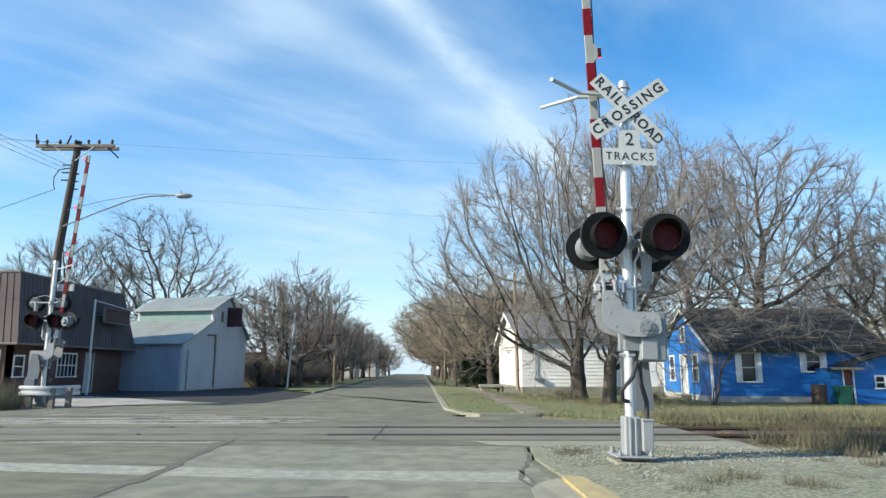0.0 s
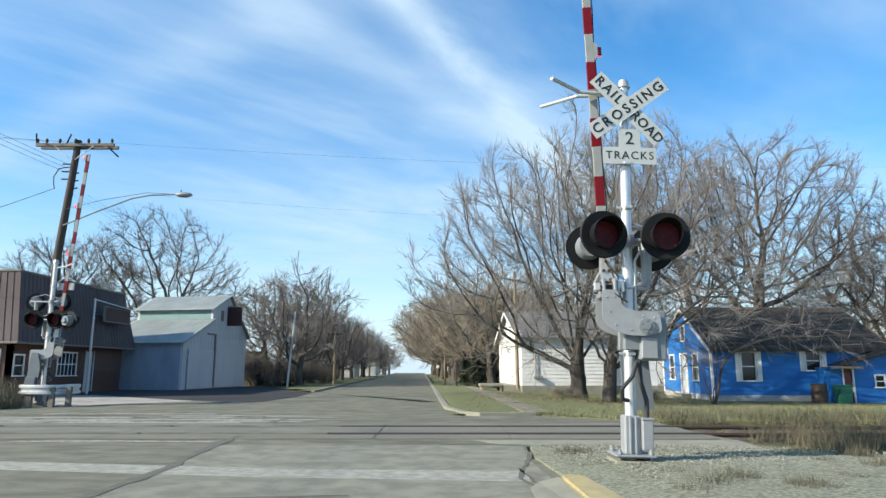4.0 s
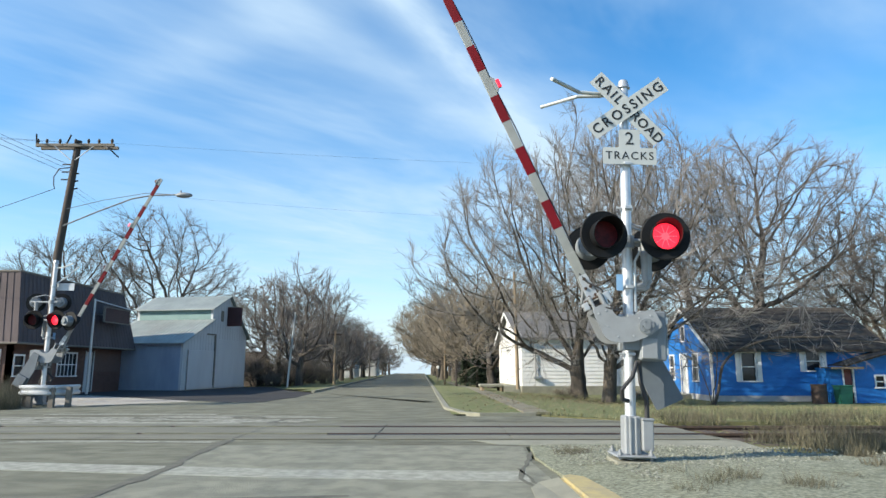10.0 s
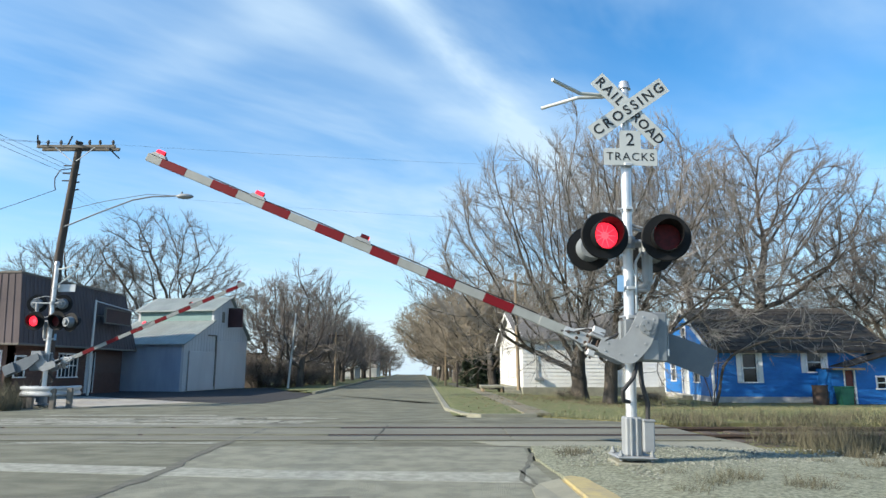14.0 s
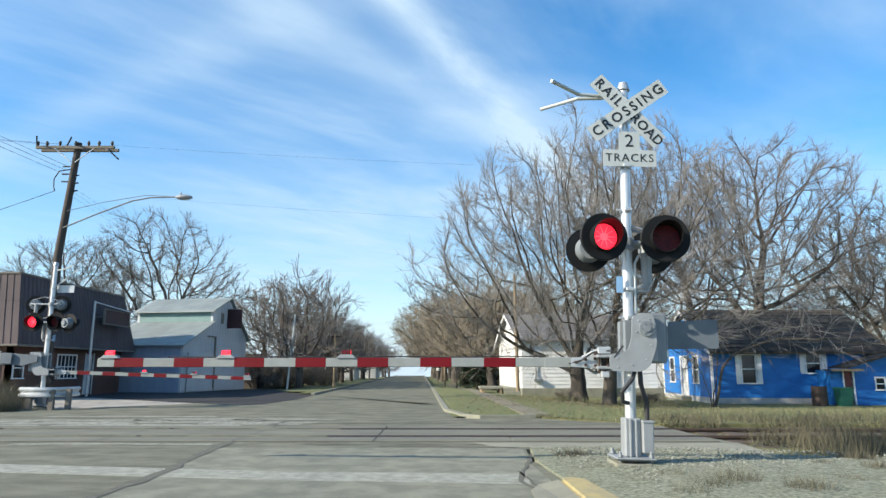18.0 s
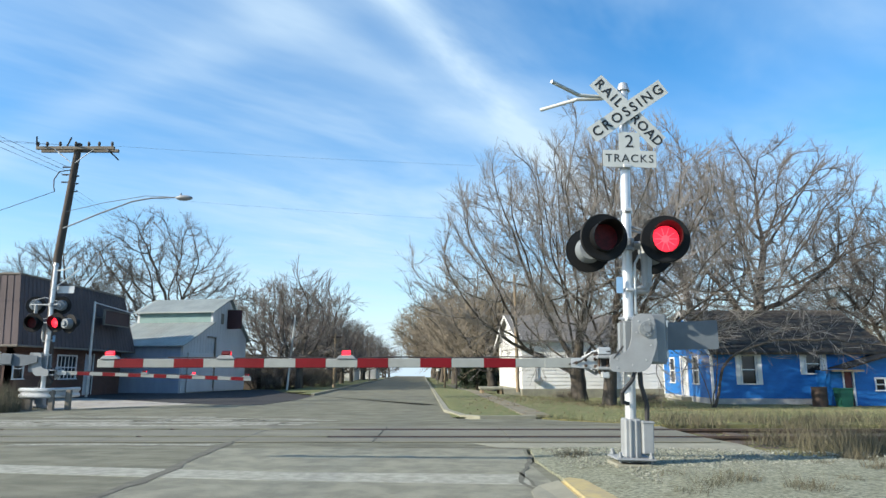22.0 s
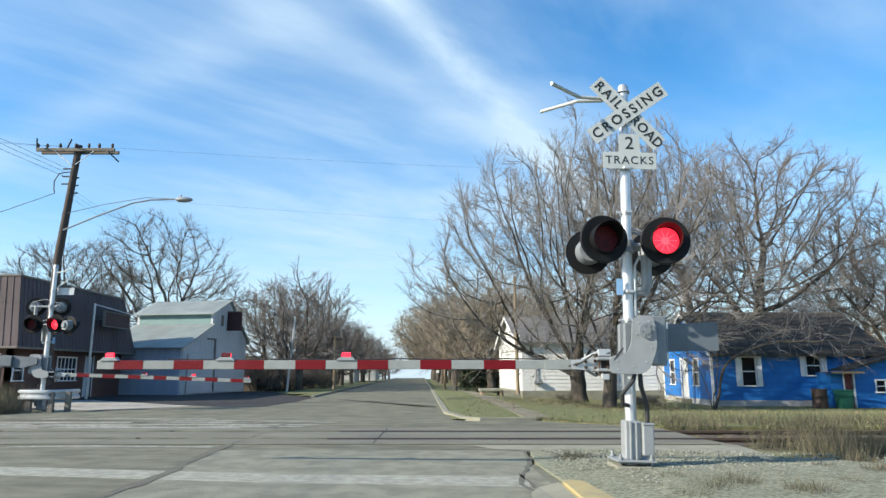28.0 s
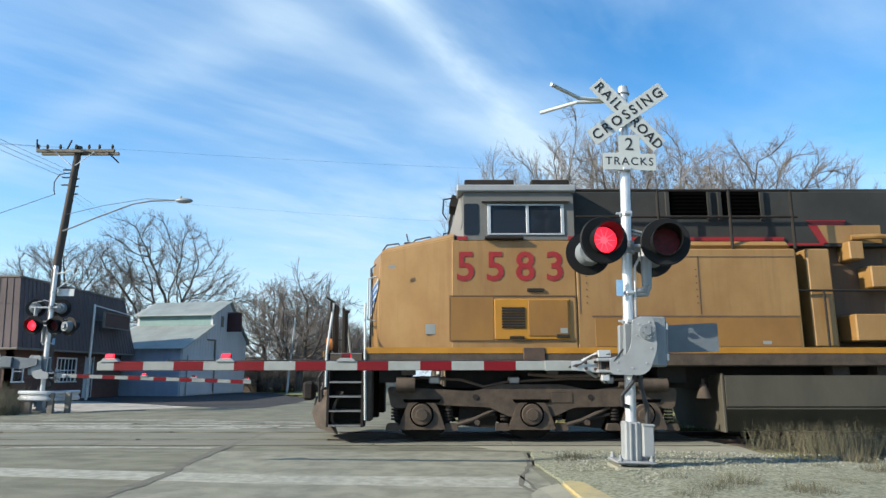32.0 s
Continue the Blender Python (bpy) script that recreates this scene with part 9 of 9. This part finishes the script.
    for seed, h, w in ((71, 1.8, 2.4), (72, 1.5, 2.0)):
        lv = grow_tree(seed, [((rng.uniform(-0.5, 0.5), rng.uniform(-0.5, 0.5), 0), (rng.gauss(0, 0.45), rng.gauss(0, 0.45), 1)) for _ in range(12)], (0, 6, 6, 4), (1.2, 0.9, 0.6, 0.4), (0, 36, 42, 46), (0.15, 0.2, 0.25, 0.3), (0.05, 0.05, 0.03, 0.02), (0.03, 0.018, 0.012, 0.012), start=(0.1, 0.1, 0.1, 0.1), shape=(4, 3, 2, 1))
        lv = fit_levels(lv, h, w, w)
        t = thing("shrub", "dense bare brush under the street trees", "shrub", pose(0, 0, 0), "brush under the trees")
        ob = new("stem_mass", level_mesh("stem_mass", [(lv[0], 4), (lv[1], 3)], M["bark"]))
        ob.parent = t
        ob = new("twig_mass", level_mesh("twig_mass", [(lv[2], 3), (lv[3], 3)], M["grey_twig"]))
        ob.parent = t
        shrub_kinds.append(t)
    places = [(-15.5 + rng.uniform(-1, 1), 49 + rng.uniform(-1, 1)), (-17.5, 52)]
    places += [(-12.6, 45.6), (-11.3, 45.0), (-10.6, 46.8), (-13.0, 48.4), (-12.0, 51.2), (-10.3, 51.5), (-9.9, 49.0), (-14.6, 51.5), (-11.0, 57.0), (-13.0, 56.0)]
    places += [(-11.2 - (y - 50) * 0.05 - rng.uniform(0, 7), y) for y in even(50, 135, 34)]
    places += [(2.6 - (y - 50) * 0.02 + rng.uniform(0, 7), y) for y in even(57, 135, 22)]
    for i, (x, y) in enumerate(places):
        m = pose(x, y, ground_z(x, y) - 0.03, 0, 0, rng.uniform(0, 360))
        if i < 2:
            ob = shrub_kinds[i]
            ob.matrix_basis = m
        else:
            ob = copy_thing(shrub_kinds[i % 2], m)
        k = rng.uniform(0.7, 1.5)
        ob.scale = (k, k, k * rng.uniform(0.8, 1.2))
    # loose stones on the gravel and the ballast
    rng = random.Random(9)
    bm = bmesh.new()
    bmesh.ops.create_icosphere(bm, subdivisions=1, radius=1.0)
    base_v = [v.co.copy() for v in bm.verts]
    base_f = [[v.index for v in f.verts] for f in bm.faces]
    bm.free()

    def stones(name, label, n, x0, x1, y0, y1, r0, r1, z, material, keep=None):
        verts, faces = [], []
        for _ in range(n):
            x, y = rng.uniform(x0, x1), rng.uniform(y0, y1)
            if keep and not keep(x, y):
                continue
            r = rng.uniform(r0, r1)
            k = len(verts)
            sx, sy, sz, a = rng.uniform(0.7, 1.4), rng.uniform(0.7, 1.3), rng.uniform(0.4, 0.8), rng.uniform(0, 6)
            for v in base_v:
                w = v * rng.uniform(0.85, 1.1)
                verts.append((x + r * (w.x * sx * math.cos(a) - w.y * sy * math.sin(a)), y + r * (w.x * sx * math.sin(a) + w.y * sy * math.cos(a)), z(x, y) + r * w.z * sz))
            faces += [[k + i for i in f] for f in base_f]
        data = bpy.data.meshes.new(name)
        data.from_pydata(verts, [], faces)
        data.materials.append(material)
        tagged(new(name, data), label, "stones", kind="stuff")

    def verge_z(x, y):
        return 0.03 + 0.06 * max(0.0, 1 - math.hypot((x - 2.6) / 3.5, (y - 8.2) / 3.0)) + 0.004
    stones("loose_stones", "loose grey stones scattered on the gravel", 7500, 1.5, 6.8, 5.6, 10.4, 0.005, 0.017, verge_z, M["stone"], lambda x, y: y < 10.6 - 0.18 * abs(x - 2.5) and not (x < 2.1 and y < 8.1))
    stones("ballast_stones", "dark ballast stones between the ties", 5200, 5.0, 16, TRACK_Y - 1.9, TRACK_Y + 1.9, 0.02, 0.05, lambda x, y: -0.07, M["ballast"])


undergrowth()


# ---- what moves ----
FLASH_HALF, FLASH_ZERO, FLASH_FROM = 0.5955, 0.16, 4.3
LATE = (12.0, 18.0, 21.0, 24.5, 30.5)
NEAR_ARM = [(0, 86.9), (8.3, 86.9), (8.5, 85.85), (9.0, 78.75), (9.5, 70.65), (10.0, 64.85), (10.5, 59.35), (11.0, 54.15), (11.5, 48.85), (12.0, 43.65), (12.5, 38.05), (13.0, 32.65), (13.5, 27.01), (14.0, 21.57), (14.5, 16.02), (15.0, 10.47), (15.5, 5.13), (16.0, 0.2), (16.3, -1.44), (16.5, -1.65), (32, -1.65)]
FAR_ARM = [(0, 86.0), (8.3, 86.0), (8.5, 83.3), (9.0, 75.4), (9.5, 68.6), (10.0, 63.4), (10.5, 58.2), (11.0, 53.4), (11.5, 48.6), (12.0, 43.8), (12.5, 38.6), (13.0, 33.7), (13.5, 28.6), (14.0, 23.9), (14.5, 19.0), (15.0, 13.6), (15.5, 8.0), (16.0, 2.0), (16.3, -1.4), (16.5, -1.9), (32, -1.9)]
TRAIN = [(0, 120.9), (20.0, 45.3), (27.0, 17.6), (28.0, 13.55), (29.0, 9.78), (29.5, 7.92), (30.0, 6.05), (30.5, 4.15), (31.0, 2.24), (31.5, 0.42), (32.0, -1.345)]


def motions():
    for name, rows in (("crossing_signal", NEAR_ARM), ("crossing_signal_far", FAR_ARM)):
        arm, hub, yaw = ARM_PARTS[name]
        walk(arm, [(t, Matrix.Translation(hub) @ pose(0, 0, 0, 0, 0, yaw) @ pose(0, 0, 0, 0, angle, 0)) for t, angle in rows])
    walk(LOCO, [(t, pose(x, TRACK_Y, 0)) for t, x in TRAIN])
    # wheels roll with the way gone; rows less than a quarter turn apart, from the time the train comes near
    start = 27.5
    spans = [t for t in even(start, 32.0, 90)]

    def place(t):
        for (t0, x0), (t1, x1) in zip(TRAIN, TRAIN[1:]):
            if t <= t1:
                return x0 + (x1 - x0) * (t - t0) / (t1 - t0)
        return TRAIN[-1][1]
    for wheel, ax in WHEELS:
        rows = [(0.0, pose(ax, 0, 0.52 + RAIL_TOP))]
        for t in spans:
            turn = math.degrees((place(start) - place(t)) / 0.52)
            rows.append((t, Matrix.Translation((ax, 0, 0.52 + RAIL_TOP)) @ Matrix.Rotation(radians(-turn), 4, "Y")))
        walk(wheel, rows)
    # the lamps: glowing face out, or turned round
    for lens, phase in LENSES:
        home = lens.matrix_basis.copy()
        axis = "X" if lens.name.startswith("arm_lens") else "Z"

        def at(degrees):
            return home @ Matrix.Rotation(radians(degrees), 4, axis)
        dark, lit = 180.0, 0.0
        rows = [(0.0, at(dark))]
        state = dark
        k = int(math.ceil((FLASH_FROM - FLASH_ZERO) / FLASH_HALF))
        t = FLASH_ZERO + k * FLASH_HALF
        angle = 180.0
        while t < 31.9:
            want_lit = phase == "on" or (phase == "R") == (k % 2 == 0)
            if want_lit != (state == lit):
                # the turn begins just after a whole half second or ends just before one
                near = round(t * 2) / 2
                begin = t - 0.034
                if near - 0.1 < begin < near:
                    begin = near + 0.004 if near in LATE else near - 0.104
                for i in range(4):
                    rows.append((begin + i / 30, at(angle + 60 * i)))
                angle += 180
                state = lit if want_lit else dark
            k += 1
            t += FLASH_HALF
        rows.append((32.0, at(angle)))
        walk(lens, rows)


motions()
